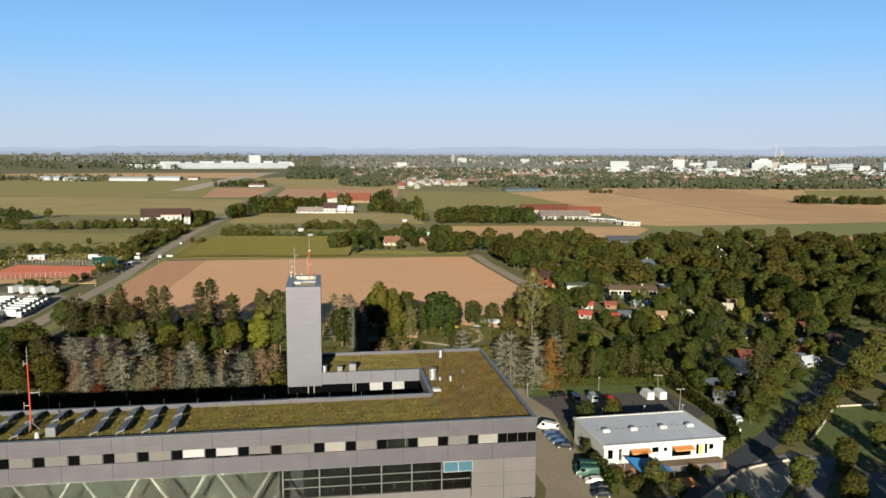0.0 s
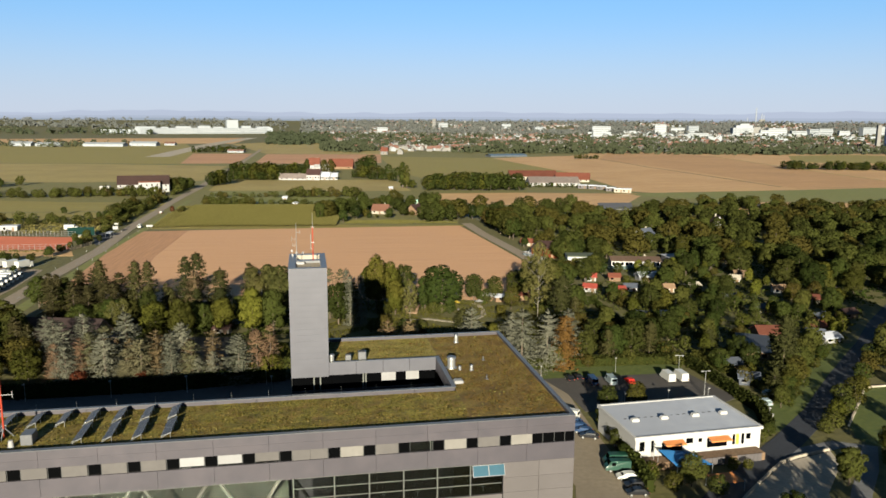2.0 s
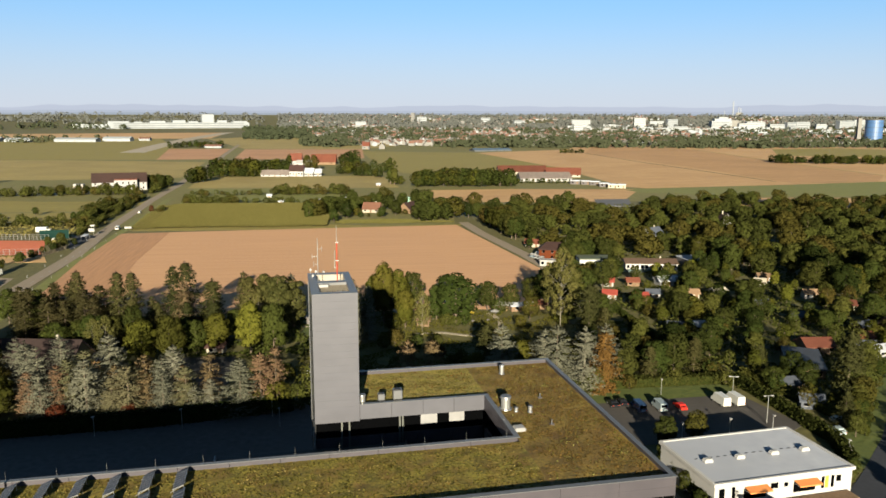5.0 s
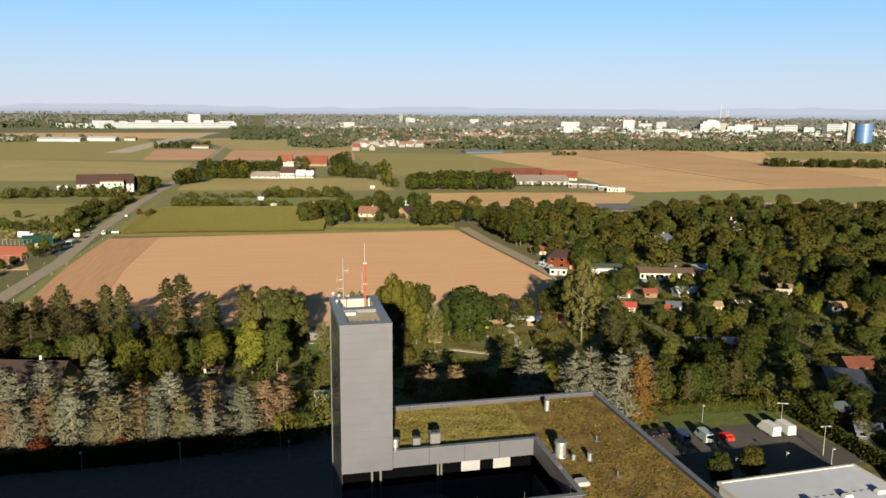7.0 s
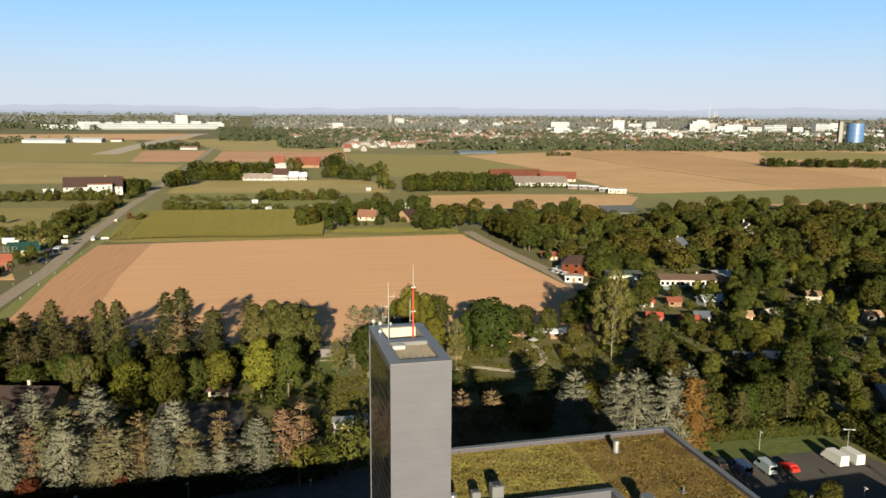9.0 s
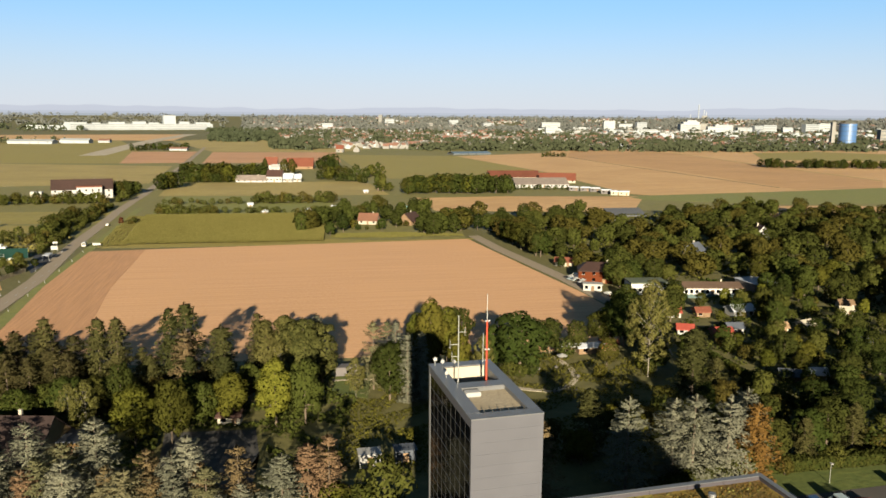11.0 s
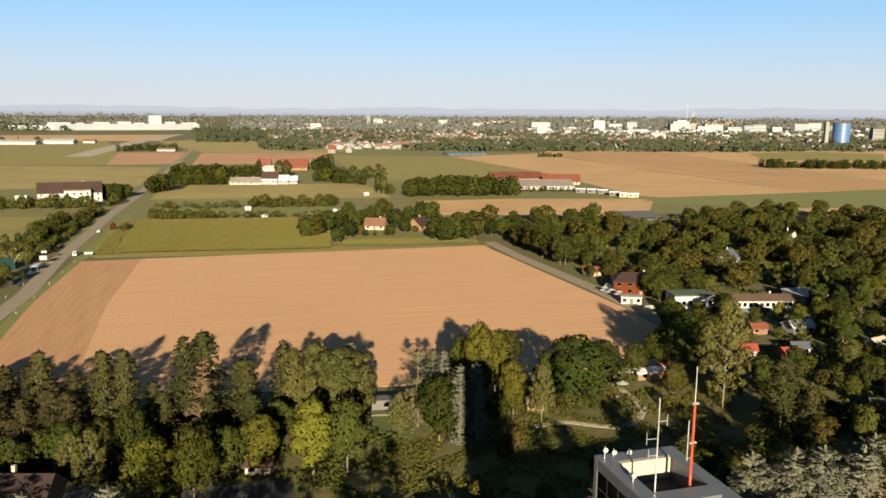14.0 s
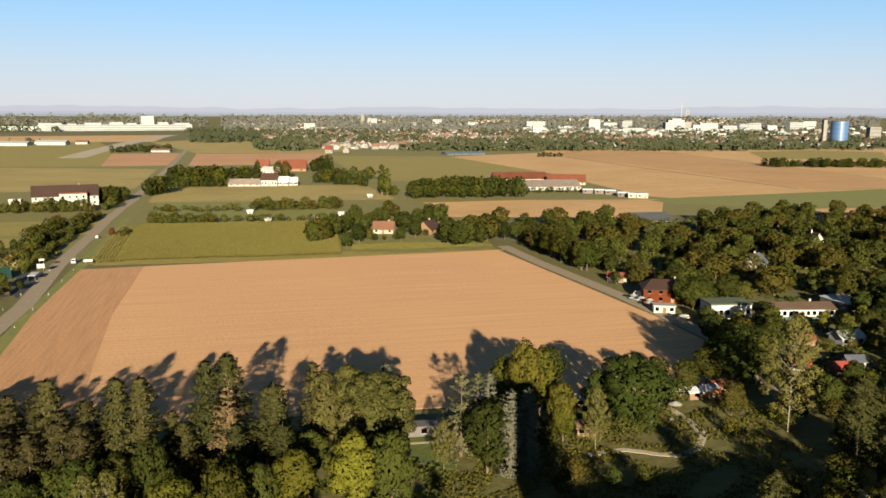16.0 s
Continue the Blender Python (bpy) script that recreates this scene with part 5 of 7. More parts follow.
# ---- buildings ----
def gable_data(w, d, eave, ridge, over=0.5, hip=0.0, thick=0.25):
    """A roof over w by d, ridge along w; hip pulls the ridge's ends in."""
    bm = bmesh.new()
    x, y = w / 2 + over, d / 2 + over
    e = eave - (ridge - eave) * over / (d / 2)
    r = w / 2 + over - hip
    top = [bm.verts.new(p) for p in ((-x, -y, e), (x, -y, e), (x, y, e), (-x, y, e), (-r, 0, ridge), (r, 0, ridge))]
    low = [bm.verts.new((v.co.x, v.co.y, v.co.z - thick)) for v in top]
    for q in ((0, 1, 5, 4), (2, 3, 4, 5)) + (((1, 2, 5), (3, 0, 4)) if hip else ()):
        bm.faces.new([top[i] for i in q])
        bm.faces.new([low[i] for i in reversed(q)])
    for a, b in ((0, 1), (2, 3)) + (((1, 2), (3, 0)) if hip else ((1, 5), (5, 2), (3, 4), (4, 0))):
        bm.faces.new((top[a], low[a], low[b], top[b]))
    return bm


def wall_data(w, d, eave, ridge, hip=False):
    bm = bmesh.new()
    x, y = w / 2, d / 2
    lo = [bm.verts.new(p) for p in ((-x, -y, -0.3), (x, -y, -0.3), (x, y, -0.3), (-x, y, -0.3))]
    hi = [bm.verts.new((v.co.x, v.co.y, eave)) for v in lo]
    for i in range(4):
        j = (i + 1) % 4
        if i in (1, 3) and not hip:
            t = bm.verts.new((hi[i].co.x, 0, ridge - 0.25))
            bm.faces.new((lo[i], lo[j], hi[j], t, hi[i]))
        else:
            bm.faces.new((lo[i], lo[j], hi[j], hi[i]))
    return bm


def house(name, x, y, w, d, eave, ridge, rot, wall, roof, label, category="house", hip=0.0, cols=3, floors=1, chimney=True, group="", flat=False, z=0.0, door=True):
    """A house at (x, y) with windows in front and at its sides, door and chimney."""
    h = thing(name, pose(x, y, z, 0, 0, rot), label, category, group)
    if flat:
        box("wall", (-w / 2, -d / 2, -0.3), (w / 2, d / 2, eave), wall, h, 0.03)
        box("roof", (-w / 2 - 0.3, -d / 2 - 0.3, eave), (w / 2 + 0.3, d / 2 + 0.3, ridge), roof, h, 0.05)
    else:
        part("wall", wall_data(w, d, eave, ridge, hip > 0), wall, h)
        part("roof", gable_data(w, d, eave, ridge, hip=hip), roof, h)
    if chimney and not flat:
        c = box("chimney", (w * 0.2, d * 0.06, ridge - 1.4), (w * 0.2 + 0.7, d * 0.06 + 0.7, ridge + 0.8), M_cream, h, 0.03)
    for f in range(floors):
        z0 = eave / floors * f + eave / floors * 0.36
        z1 = z0 + min(1.4, eave / floors * 0.45)
        for i in range(cols):
            c = -w / 2 + w * (i + 0.5) / cols
            is_door = door and f == 0 and i == cols // 2
            win = box("door" if is_door else "window", (c - 0.6, -d / 2 - 0.04, 0.05 if is_door else z0), (c + 0.6, -d / 2 + 0.05, z1), M_wood if is_door else M_pane_dark, h, 0.01)
            if not is_door:
                box("frame", (c - 0.7, -d / 2 - 0.08, z0 - 0.12), (c + 0.7, -d / 2 - 0.03, z0 - 0.02), M_white, win, 0.01)
    return h


def pavilion():
    p = thing("pavilion", pose(54.1, 108.4, 0, 0, 0, 15.2), "white single-storey flat-roofed pavilion with orange awnings", "pavilion")
    w, d, e = 28.7, 18.2, 5.7
    box("wall", (0, 0, 0), (w, 0.3, e), M_white_fresh, p, 0.02)
    box("wall", (0, d - 0.3, 0), (w, d, e), M_white_fresh, p, 0.02)
    box("wall", (0, 0.3, 0), (0.3, d - 0.3, e), M_white_fresh, p, 0.02)
    box("wall", (w - 0.3, 0.3, 0), (w, d - 0.3, e), M_white_fresh, p, 0.02)
    box("roof", (0.2, 0.2, e), (w - 0.2, d - 0.2, e + 0.22), M_roof_grey, p, 0.03, "pale grey flat membrane roof")
    for a, b in (((-0.35, -0.35), (w + 0.35, 0.2)), ((-0.35, d - 0.25), (w + 0.35, d + 0.3)), ((-0.35, 0.2), (0.2, d - 0.25)), ((w - 0.2, 0.2), (w + 0.35, d - 0.25))):
        box("fascia", (*a, e - 0.25), (*b, e + 0.4), M_white_fresh, p, 0.03)
    for u in (3.8, 10.6, 18.0, 24.8):
        s = box("rooflight", (u - 0.9, 7.5, e + 0.2), (u + 0.9, 8.7, e + 0.75), M_white_fresh, p, 0.15, "white domed rooflight")
        box("dome", (u - 0.75, 7.6, e + 0.72), (u + 0.75, 8.6, e + 0.95), M_white_fresh, s, 0.1)
    for i in range(16):
        box("roof_seam", (2 + 1.55 * i, 9.6, e + 0.22), (2.7 + 1.55 * i, 9.8, e + 0.27), M_shade_asphalt, p, 0.01)
    for u0, u1, z0, z1, m in ((0.9, 2.0, 2.9, 4.9, M_pane_dark), (3.5, 4.1, 2.5, 5.0, M_pane_dark), (11.4, 12.9, 3.7, 4.8, M_pane_dark), (22.1, 22.7, 2.5, 4.8, M_pane_dark), (22.9, 23.6, 2.5, 4.8, M_yellow), (24.2, 24.8, 2.5, 4.8, M_pane_dark), (25.3, 26.3, 3.5, 4.7, M_pane_dark), (5.9, 10.5, 2.4, 4.4, M_pane_dark), (16.2, 20.8, 2.4, 4.4, M_pane_dark), (14.2, 15.0, 3.8, 4.6, M_pane_dark)):
        win = box("window" if z0 > 2.6 else "door", (u0, -0.05, z0), (u1, 0.05, z1), m, p, 0.01)
        box("frame", (u0 - 0.08, -0.09, z1), (u1 + 0.08, -0.02, z1 + 0.1), M_white_fresh, win, 0.01)
    for u0, u1 in ((6.0, 10.6), (16.2, 21.0)):
        aw = part("awning", mesh_of("awning", [(u0, -0.05, 4.75), (u1, -0.05, 4.75), (u1, -1.7, 4.4), (u0, -1.7, 4.4), (u0, -0.05, 4.68), (u1, -0.05, 4.68), (u1, -1.7, 4.33), (u0, -1.7, 4.33), (u0, -1.74, 4.15), (u1, -1.74, 4.15)],
                  [(0, 3, 2, 1), (4, 5, 6, 7), (0, 1, 5, 4), (3, 7, 8, 9, 6, 2), (0, 4, 7, 3), (1, 2, 6, 5)], M_orange), None, p, "orange canvas awning")
        for u in (u0 + 0.1, u1 - 0.1):
            rod("arm", (u, 0, 4.1), (u, -1.6, 4.32), 0.04, 0.04, M_alu, aw, 6)
    box("deck", (1.0, -3.4, 0), (w - 1, -0.4, 1.7), M_wood, p, 0.03, "raised timber terrace with board front")
    for i in range(14):
        box("board", (13.5 + 0.95 * i, -3.65, 0.1), (14.4 + 0.95 * i, -3.5, 1.75), M_wood if 4 < i < 8 else M_concrete, p, 0.02)
    # fabric sails over the play yard
    for pts, m, lb in ((((3.5, -3.0, 4.4), (9.8, -4.0, 3.9), (12.5, -8.2, 2.8), (5.0, -8.0, 2.9)), M_blue, "blue fabric sun sail"), (((9.5, -11.0, 2.3), (15.0, -11.0, 2.3), (15.5, -14.5, 2.0), (10.5, -14.5, 2.0)), M_orange, "orange fabric sun sail")):
        V = list(pts) + [(a, b, c - 0.05) for a, b, c in pts]
        sail = part("sun_sail", mesh_of("sun_sail", V, [(0, 1, 2, 3), (7, 6, 5, 4), (0, 4, 5, 1), (1, 5, 6, 2), (2, 6, 7, 3), (3, 7, 4, 0)], m), None, p, lb)
        for a, b, c in pts:
            rod("post", (a, b, 0), (a, b, c + 0.2), 0.06, 0.05, M_alu, sail, 6)


M_net = leafy("teal_net", (0.008, 0.024, 0.022), (0.012, 0.032, 0.028), 0.05, 0.4)
M_yellow = plain("yellow_paint", (0.303, 0.22, 0.022), 0.5)
M_hall_roof = surf("weathered_hall_roof", (0.085, 0.07, 0.066), (0.12, 0.1, 0.092), 3, 0.8, 0.1)
M_teal = plain("teal_boards", (0.022, 0.044, 0.044), 0.7)
M_slate = surf("blue_grey_roofing", (0.0275, 0.033, 0.0468), (0.0468, 0.0523, 0.0688), 1.0, 0.7, 0.2, vary=0.2)
pavilion()

# restaurant, kiosk and long house by the lane
house("restaurant", 58.0, 351, 17, 11, 5.4, 8.2, -10, plain("rust_red_boards", (0.058, 0.0135, 0.0035), 0.8, spec=0.1), M_roof_brown, "rust-red two-storey restaurant with brown hipped roof", hip=4, cols=4, floors=2)
house("kiosk", 51.6, 333.2, 7.5, 4, 2.6, 2.9, -10, M_white, M_white, "small white flat-roofed kiosk by the lane", "kiosk", flat=True, cols=3)
house("workshop", 71.5, 327, 14.5, 9, 5, 5.5, 2, M_white_fresh, surf("mossy_roofing", (0.035, 0.045, 0.03), (0.055, 0.065, 0.045), 1.5), "low pale workshop with white roof edge", "workshop", flat=True, cols=6)
house("long_house", 96.7, 326.1, 23, 9, 3.7, 5.1, -1, M_white_fresh, M_roof_tan, "long white house with brown tiled roof", cols=11)
house("red_roof_house", 49.7, 385, 8, 5, 2.4, 4, -15, M_cream, M_roof_red, "small pale house with red roof by the lane", cols=2, chimney=False)
house("garage_block", 119, 334, 10, 13, 3.6, 4.0, 14, M_concrete, M_roof_grey, "grey flat-roofed garage beside the long house", "garage", flat=True, cols=2)
house("wood_house", 117.3, 403.2, 11, 8, 4.5, 8, 40, M_roof_grey, M_slate, "blue-grey house half hidden in the wood", cols=3, floors=2)
house("wood_house", 175.5, 456.8, 8, 8, 5, 9.5, 90, M_white, M_roof_brown, "white gabled house half hidden in the wood", cols=2)
house("white_cabin", 95.6, 293.5, 8, 6, 2.6, 4.2, 10, M_white, M_roof_grey, "white garden cabin with a rounded grey roof", "cabin", cols=3, chimney=False)
fence = thing("board_fence", pose(72, 319.1, 0, 0, 0, -0.5), "teal-green board fence before the long house", "fence")
for i in range(20):
    box("board", (1.75 * i, -0.06, 0), (1.75 * i + 1.68, 0.06, 1.5), M_teal, fence, 0.02)

M_cabin_red = surf("faded_red_boards", (0.13, 0.022, 0.015), (0.165, 0.032, 0.022), 0.6, 0.7, 0.1)
CABINS = [(70.9, 291.9, 5, M_cabin_red), (81.3, 292.1, 5, M_cabin_red), (67.7, 269.9, 5, M_cabin_red), (78.1, 266.1, 6, M_cabin_red), (84.4, 271.4, 5, M_white), (100, 271.8, 4, M_cream), (110.5, 275.2, 6, M_cream), (80.2, 224.8, 5, M_wood), (133.6, 201.5, 6, M_white), (135.3, 214.4, 5, M_cabin_red)]
CABINS_B = [(131, 205.1, 5, M_wood), (141.7, 227, 5, M_wood), (94.5, 172.5, 6, M_wood), (150.2, 256.3, 7, M_cream), (133.7, 292.5, 4, M_white), (88.5, 225.9, 4, M_cream), (139.1, 303.1, 5, M_white), (119.8, 255.6, 5, M_cream), (94.5, 160.1, 5, M_slate), (154.3, 233.5, 6, M_wood), (145.1, 272.9, 5, M_white), (126.1, 239.1, 5, M_cream)]
for i, (x, y, w, m) in enumerate(CABINS + CABINS_B):
    rf = (M_cabin_red, M_roof_red, M_cabin_red, M_cabin_red, M_slate, M_wood, M_cream, M_slate, M_roof_grey, M_roof_red, M_slate, M_slate, M_slate, M_roof_red, M_cream, M_roof_grey, M_wood, M_slate, M_slate, M_roof_brown, M_wood, M_slate)[i]
    wl = M_white if i in (0, 2) else (M_wood if m is M_cabin_red else m)
    house("garden_cabin", x, y, w, w * 0.75, 2.3, 3.5, random.uniform(-20, 30), wl, rf, "small garden cabin with a pitched roof among shrubs", "cabin", cols=2, chimney=False, group="garden cabins")

house("red_roofed_house", 116, 204.8, 8.5, 7, 2.6, 4.4, 4, M_wood, M_roof_red, "low garden house with a brick-red tiled roof", cols=4, chimney=False)
house("flat_shed", 105.9, 190.2, 9.5, 19, 2.5, 2.8, -18, M_wood, M_slate, "long shed with a flat blue-grey roof among gardens", "shed", flat=True, cols=3)

# brown-roofed house behind the spruces, with yellow annexe
house("bungalow", -105.4, 181.2, 25, 16, 3, 9.2, -2, plain("tan_render", (0.143, 0.0935, 0.0385), 0.8), M_roof_dark, "low tan house with a broad brown gabled roof", cols=6)
house("annexe", -91.3, 184.5, 5.6, 7, 3.2, 3.5, 2, plain("ochre_render", (0.11, 0.0605, 0.011), 0.8), M_slate, "ochre-yellow flat-roofed annexe beside the bungalow", "annexe", flat=True, cols=2)
sheet("lane_yard", [(-74.9, 193.3), (-55.3, 194.7), (-51.6, 180.6), (-50.4, 166.4), (-68.5, 166.1)], 0.05, M_yard, "shaded asphalt yard among the trees", category="yard")
house("container", -28.8, 176.8, 4.2, 3, 2.8, 3, 10, M_white, M_white, "small white site container among trees", "container", flat=True, cols=1)
house("container", -21.7, 179, 4.2, 3, 2.6, 2.8, 10, M_slate, M_slate, "small grey site container among trees", "container", flat=True, cols=1)
house("garden_hut", -61.9, 198.6, 5, 3, 2.4, 3.4, 0, M_cream, M_roof_brown, "small pale hut with brown roof among trees", "hut", cols=2, chimney=False)
house("garden_hut", -37.9, 231.6, 7, 3, 2.2, 2.5, 5, M_concrete, M_concrete, "low grey garden wall shed at the field edge", "hut", flat=True, cols=1, door=False)

# left: white house by the road, farm, barns, cottages
house("roadside_house", -299, 676, 46, 14, 8.0, 15.5, 20, M_white, M_roof_brown, "large white house with a steep brown roof", cols=8, floors=2)
house("roadside_wing", -291, 670.5, 19, 9.3, 9.6, 10.6, 20, M_white, M_roof_red, "white front wing of the roadside house", "house", flat=True, cols=4, floors=2)
house("roadside_barn", -276, 704, 14, 10, 4.1, 9, 15, M_wood, M_roof_brown, "dark brown barn beside the roadside house", "barn", cols=2, chimney=False)
house("shed", -331, 664, 8.2, 6.2, 5.1, 6.2, 10, M_cream, M_white, "pale shed beside the roadside house", "shed", flat=True, cols=1)
for x, y, w, d, e, r, m, lb in ((-193, 834, 31, 12, 2.6, 7.2, M_hall_roof, "long low white farm shed with grey-brown roof"), (-169, 836, 16, 12, 6.5, 12.5, M_roof_brown, "white farmhouse with a brown tiled roof"), (-156, 838, 11, 10, 4.5, 9, M_roof_grey, "white farm building with grey roof"), (-147, 842, 8, 11, 4.2, 8, M_roof_grey, "white farm shed with pale gable"),
                                (-204, 1000, 15, 12, 8, 17, M_roof_red, "tall white gabled house with red roof"), (-192, 992, 20, 10, 5, 8.5, M_white, "white farm building behind the farmhouse")):
    house("farm_building", x, y, w, d, e, r, random.uniform(-6, 6), M_white, m, lb, "farm", cols=5, group="farm buildings")
house("red_barn", -174, 1038, 34, 20, 4, 14, 3, M_wood, M_roof_red, "big farm barn with bright red roof", "barn", cols=3, chimney=False)
house("riding_hall", 101, 794, 54, 28, 3.6, 9, 5, M_white, M_hall_roof, "long riding hall with grey-brown roof and white front", "hall", cols=14, chimney=False)
house("hall_annexe", 84, 872, 56, 24, 4.3, 10.5, 5, M_cream, M_roof_red, "long hall with red tiled roof", "hall", cols=8, chimney=False)
house("hall_annexe", 129, 846, 38, 18, 3.2, 10, -10, M_cream, M_roof_red, "stable wing with red roof", "hall", cols=6, chimney=False)
for x, y in ((128, 752), (138, 748), (146, 742), (152, 724), (158, 713), (165, 711)):
    house("stable_box", x, y, 9, 6, 3.4, 4.2, -12, M_cream if y < 715 else M_concrete, M_roof_grey, "small pale stable shed behind the hall", "shed", flat=True, cols=2, group="stable sheds")
house("cottage", -51.5, 525, 12, 9, 3, 7, -8, M_cream, surf("rusty_tiles", (0.075, 0.034, 0.022), (0.105, 0.05, 0.032), 0.8, 0.8, 0.3), "cottage with rust-brown tiled roof among trees", cols=3)
house("cottage", -25, 524, 13, 10.3, 3.1, 7.6, 60, M_wood, M_roof_brown, "cottage with steep brown roof among trees", cols=3)
house("hut", -28.5, 592, 9.3, 5.2, 2.7, 3.5, 0, plain("mint_boards", (0.138, 0.248, 0.198), 0.7), plain("mint_roof", (0.165, 0.275, 0.231), 0.6), "mint-green low hut among trees", "hut", flat=True, cols=2)
for x, y, m in ((-128.4, 575.1, M_white), (-99.3, 583.3, M_cream), (-148.1, 618.3, M_white), (-67.2, 723.8, M_white), (-82.7, 605, M_white)):
    house("garden_cabin", x, y, 3.8, 3, 2.0, 2.9, 10, m, M_roof_grey, "small pale garden cabin between shrub rows", "cabin", cols=1, chimney=False, group="garden cabins")
dark_field = sheet("covered_beds", [(122, 610), (117, 564), (143, 565), (151, 614)], 0.5, surf("dark_netting", (0.055, 0.0578, 0.0688), (0.0825, 0.0825, 0.0935), 2), "dark netted garden beds", category="bed")


# ---- vehicles ----
def car(x, y, rot, paint, label, kind="car"):
    dims = {"car": (4.3, 1.75, 1.45), "van": (5.2, 2.0, 2.3), "caravan": (5.6, 2.2, 2.5)}[kind]
    L, W, Hh = dims
    c = thing({"car": "car", "van": "van", "caravan": "motorhome"}[kind], pose(x, y, 0.1, 0, 0, rot), label, kind, "parked vehicles")
    if kind == "car":
        prof = [(-L / 2, 0.35), (-L / 2, 0.85), (-L * 0.46, 0.95), (-L * 0.36, 1.0), (-L * 0.26, Hh), (L * 0.1, Hh), (L * 0.27, 0.98), (L * 0.46, 0.82), (L / 2, 0.6), (L / 2, 0.35)]
    else:
        prof = [(-L / 2, 0.4), (-L / 2, Hh * 0.97), (-L * 0.48, Hh), (L * 0.28, Hh), (L * 0.37, Hh * 0.62), (L * 0.47, Hh * 0.5), (L / 2, 0.8), (L / 2, 0.4)]
    bm = bmesh.new()
    a = [bm.verts.new((px, -W / 2, pz)) for px, pz in prof]
    b = [bm.verts.new((px, W / 2, pz)) for px, pz in prof]
    bm.faces.new(a)
    bm.faces.new(list(reversed(b)))
    n = len(prof)
    for i in range(n):
        bm.faces.new((a[(i + 1) % n], a[i], b[i], b[(i + 1) % n]))
    for v in bm.verts:
        if v.co.z > 1.1:
            v.co.y *= 0.86
    bmesh.ops.bevel(bm, geom=bm.edges[:], offset=0.06, segments=1, affect="EDGES")
    part("body", bm, paint, c)
    zt = Hh * 0.72 if kind != "car" else 0.98
    zh = Hh - 0.12
    if kind == "car":
        for sg in (1, -1):
            yy = sg * W * 0.47
            part("side_window", mesh_of("side_window", [(-L * 0.33, yy, 1.0), (L * 0.22, yy, 1.0), (L * 0.09, yy * 0.93, zh), (-L * 0.25, yy * 0.93, zh)], [(0, 1, 2, 3) if sg < 0 else (3, 2, 1, 0)], M_pane_dark), None, c)
        part("rear_window", mesh_of("rear_window", [(-L * 0.365, -W * 0.38, 1.02), (-L * 0.365, W * 0.38, 1.02), (-L * 0.272, W * 0.36, zh), (-L * 0.272, -W * 0.36, zh)], [(3, 2, 1, 0)], M_pane_dark), None, c)
        part("windscreen", mesh_of("windscreen", [(L * 0.275, -W * 0.38, 1.02), (L * 0.275, W * 0.38, 1.02), (L * 0.12, W * 0.36, zh + 0.02), (L * 0.12, -W * 0.36, zh + 0.02)], [(0, 1, 2, 3)], M_pane_dark), None, c)
    elif kind == "van":
        part("windscreen", mesh_of("windscreen", [(L * 0.378, -W * 0.38, Hh * 0.64), (L * 0.378, W * 0.38, Hh * 0.64), (L * 0.30, W * 0.37, Hh * 0.96), (L * 0.30, -W * 0.37, Hh * 0.96)], [(0, 1, 2, 3)], M_pane_dark), None, c)
        part("rear_window", box_data((-L / 2 - 0.01, -W * 0.36, Hh * 0.58), (-L / 2 + 0.02, W * 0.36, Hh * 0.88)), M_pane_dark, c)
        for sg in (1, -1):
            part("side_window", box_data((L * 0.1, min(sg * W * 0.46, sg * W * 0.475), Hh * 0.6), (L * 0.26, max(sg * W * 0.46, sg * W * 0.475), Hh * 0.88)), M_pane_dark, c)
    else:
        part("windscreen", mesh_of("windscreen", [(L * 0.378, -W * 0.38, Hh * 0.64), (L * 0.378, W * 0.38, Hh * 0.64), (L * 0.30, W * 0.37, Hh * 0.96), (L * 0.30, -W * 0.37, Hh * 0.96)], [(0, 1, 2, 3)], M_pane_dark), None, c)
    for px in (-L * 0.31, L * 0.31):
        for sg in (1, -1):
            wh = part("wheel", rod_data((px, sg * W * 0.40, 0.32), (px, sg * W * 0.51, 0.32), 0.32, 0.32, 12), M_rubber, c)
            part("rim", rod_data((px, sg * W * 0.505, 0.32), (px, sg * W * 0.518, 0.32), 0.2, 0.2, 10), M_alu, wh)
    for sg in (1, -1):
        part("tail_light", box_data((-L / 2 - 0.02, sg * W * 0.4 - 0.12, 0.72), (-L / 2 + 0.03, sg * W * 0.4 + 0.12, 0.9)), M_red, c)
    return c


P_red, P_blue, P_white = plain("red_lacquer", (0.275, 0.0165, 0.011), 0.25), plain("blue_lacquer", (0.0165, 0.033, 0.077), 0.25), plain("white_lacquer", (0.33, 0.33, 0.319), 0.3)
P_black, P_silver, P_green = plain("black_lacquer", (0.00825, 0.0088, 0.011), 0.2), plain("pale_blue_lacquer", (0.193, 0.231, 0.253), 0.25), plain("dark_green_lacquer", (0.006, 0.03, 0.02), 0.35)
for x, y, r, p, k, lb in ((52.4, 157, 100, P_blue, "van", "dark blue van in the parking lot"), (57.5, 157.6, 100, P_silver, "van", "pale silver-blue van in the parking lot"), (62.6, 158.2, 102, P_red, "car", "bright red hatchback in the parking lot"), (73.4, 161.4, 103, P_white, "caravan", "white motorhome in the parking lot"), (77, 162, 103, P_white, "caravan", "white motorhome in the parking lot"),
                          (46.7, 159.5, 100, P_black, "car", "black car in the parking lot"), (49.1, 160.6, 100, P_black, "car", "black car in the parking lot")):
    car(x, y, r, p, lb, k)
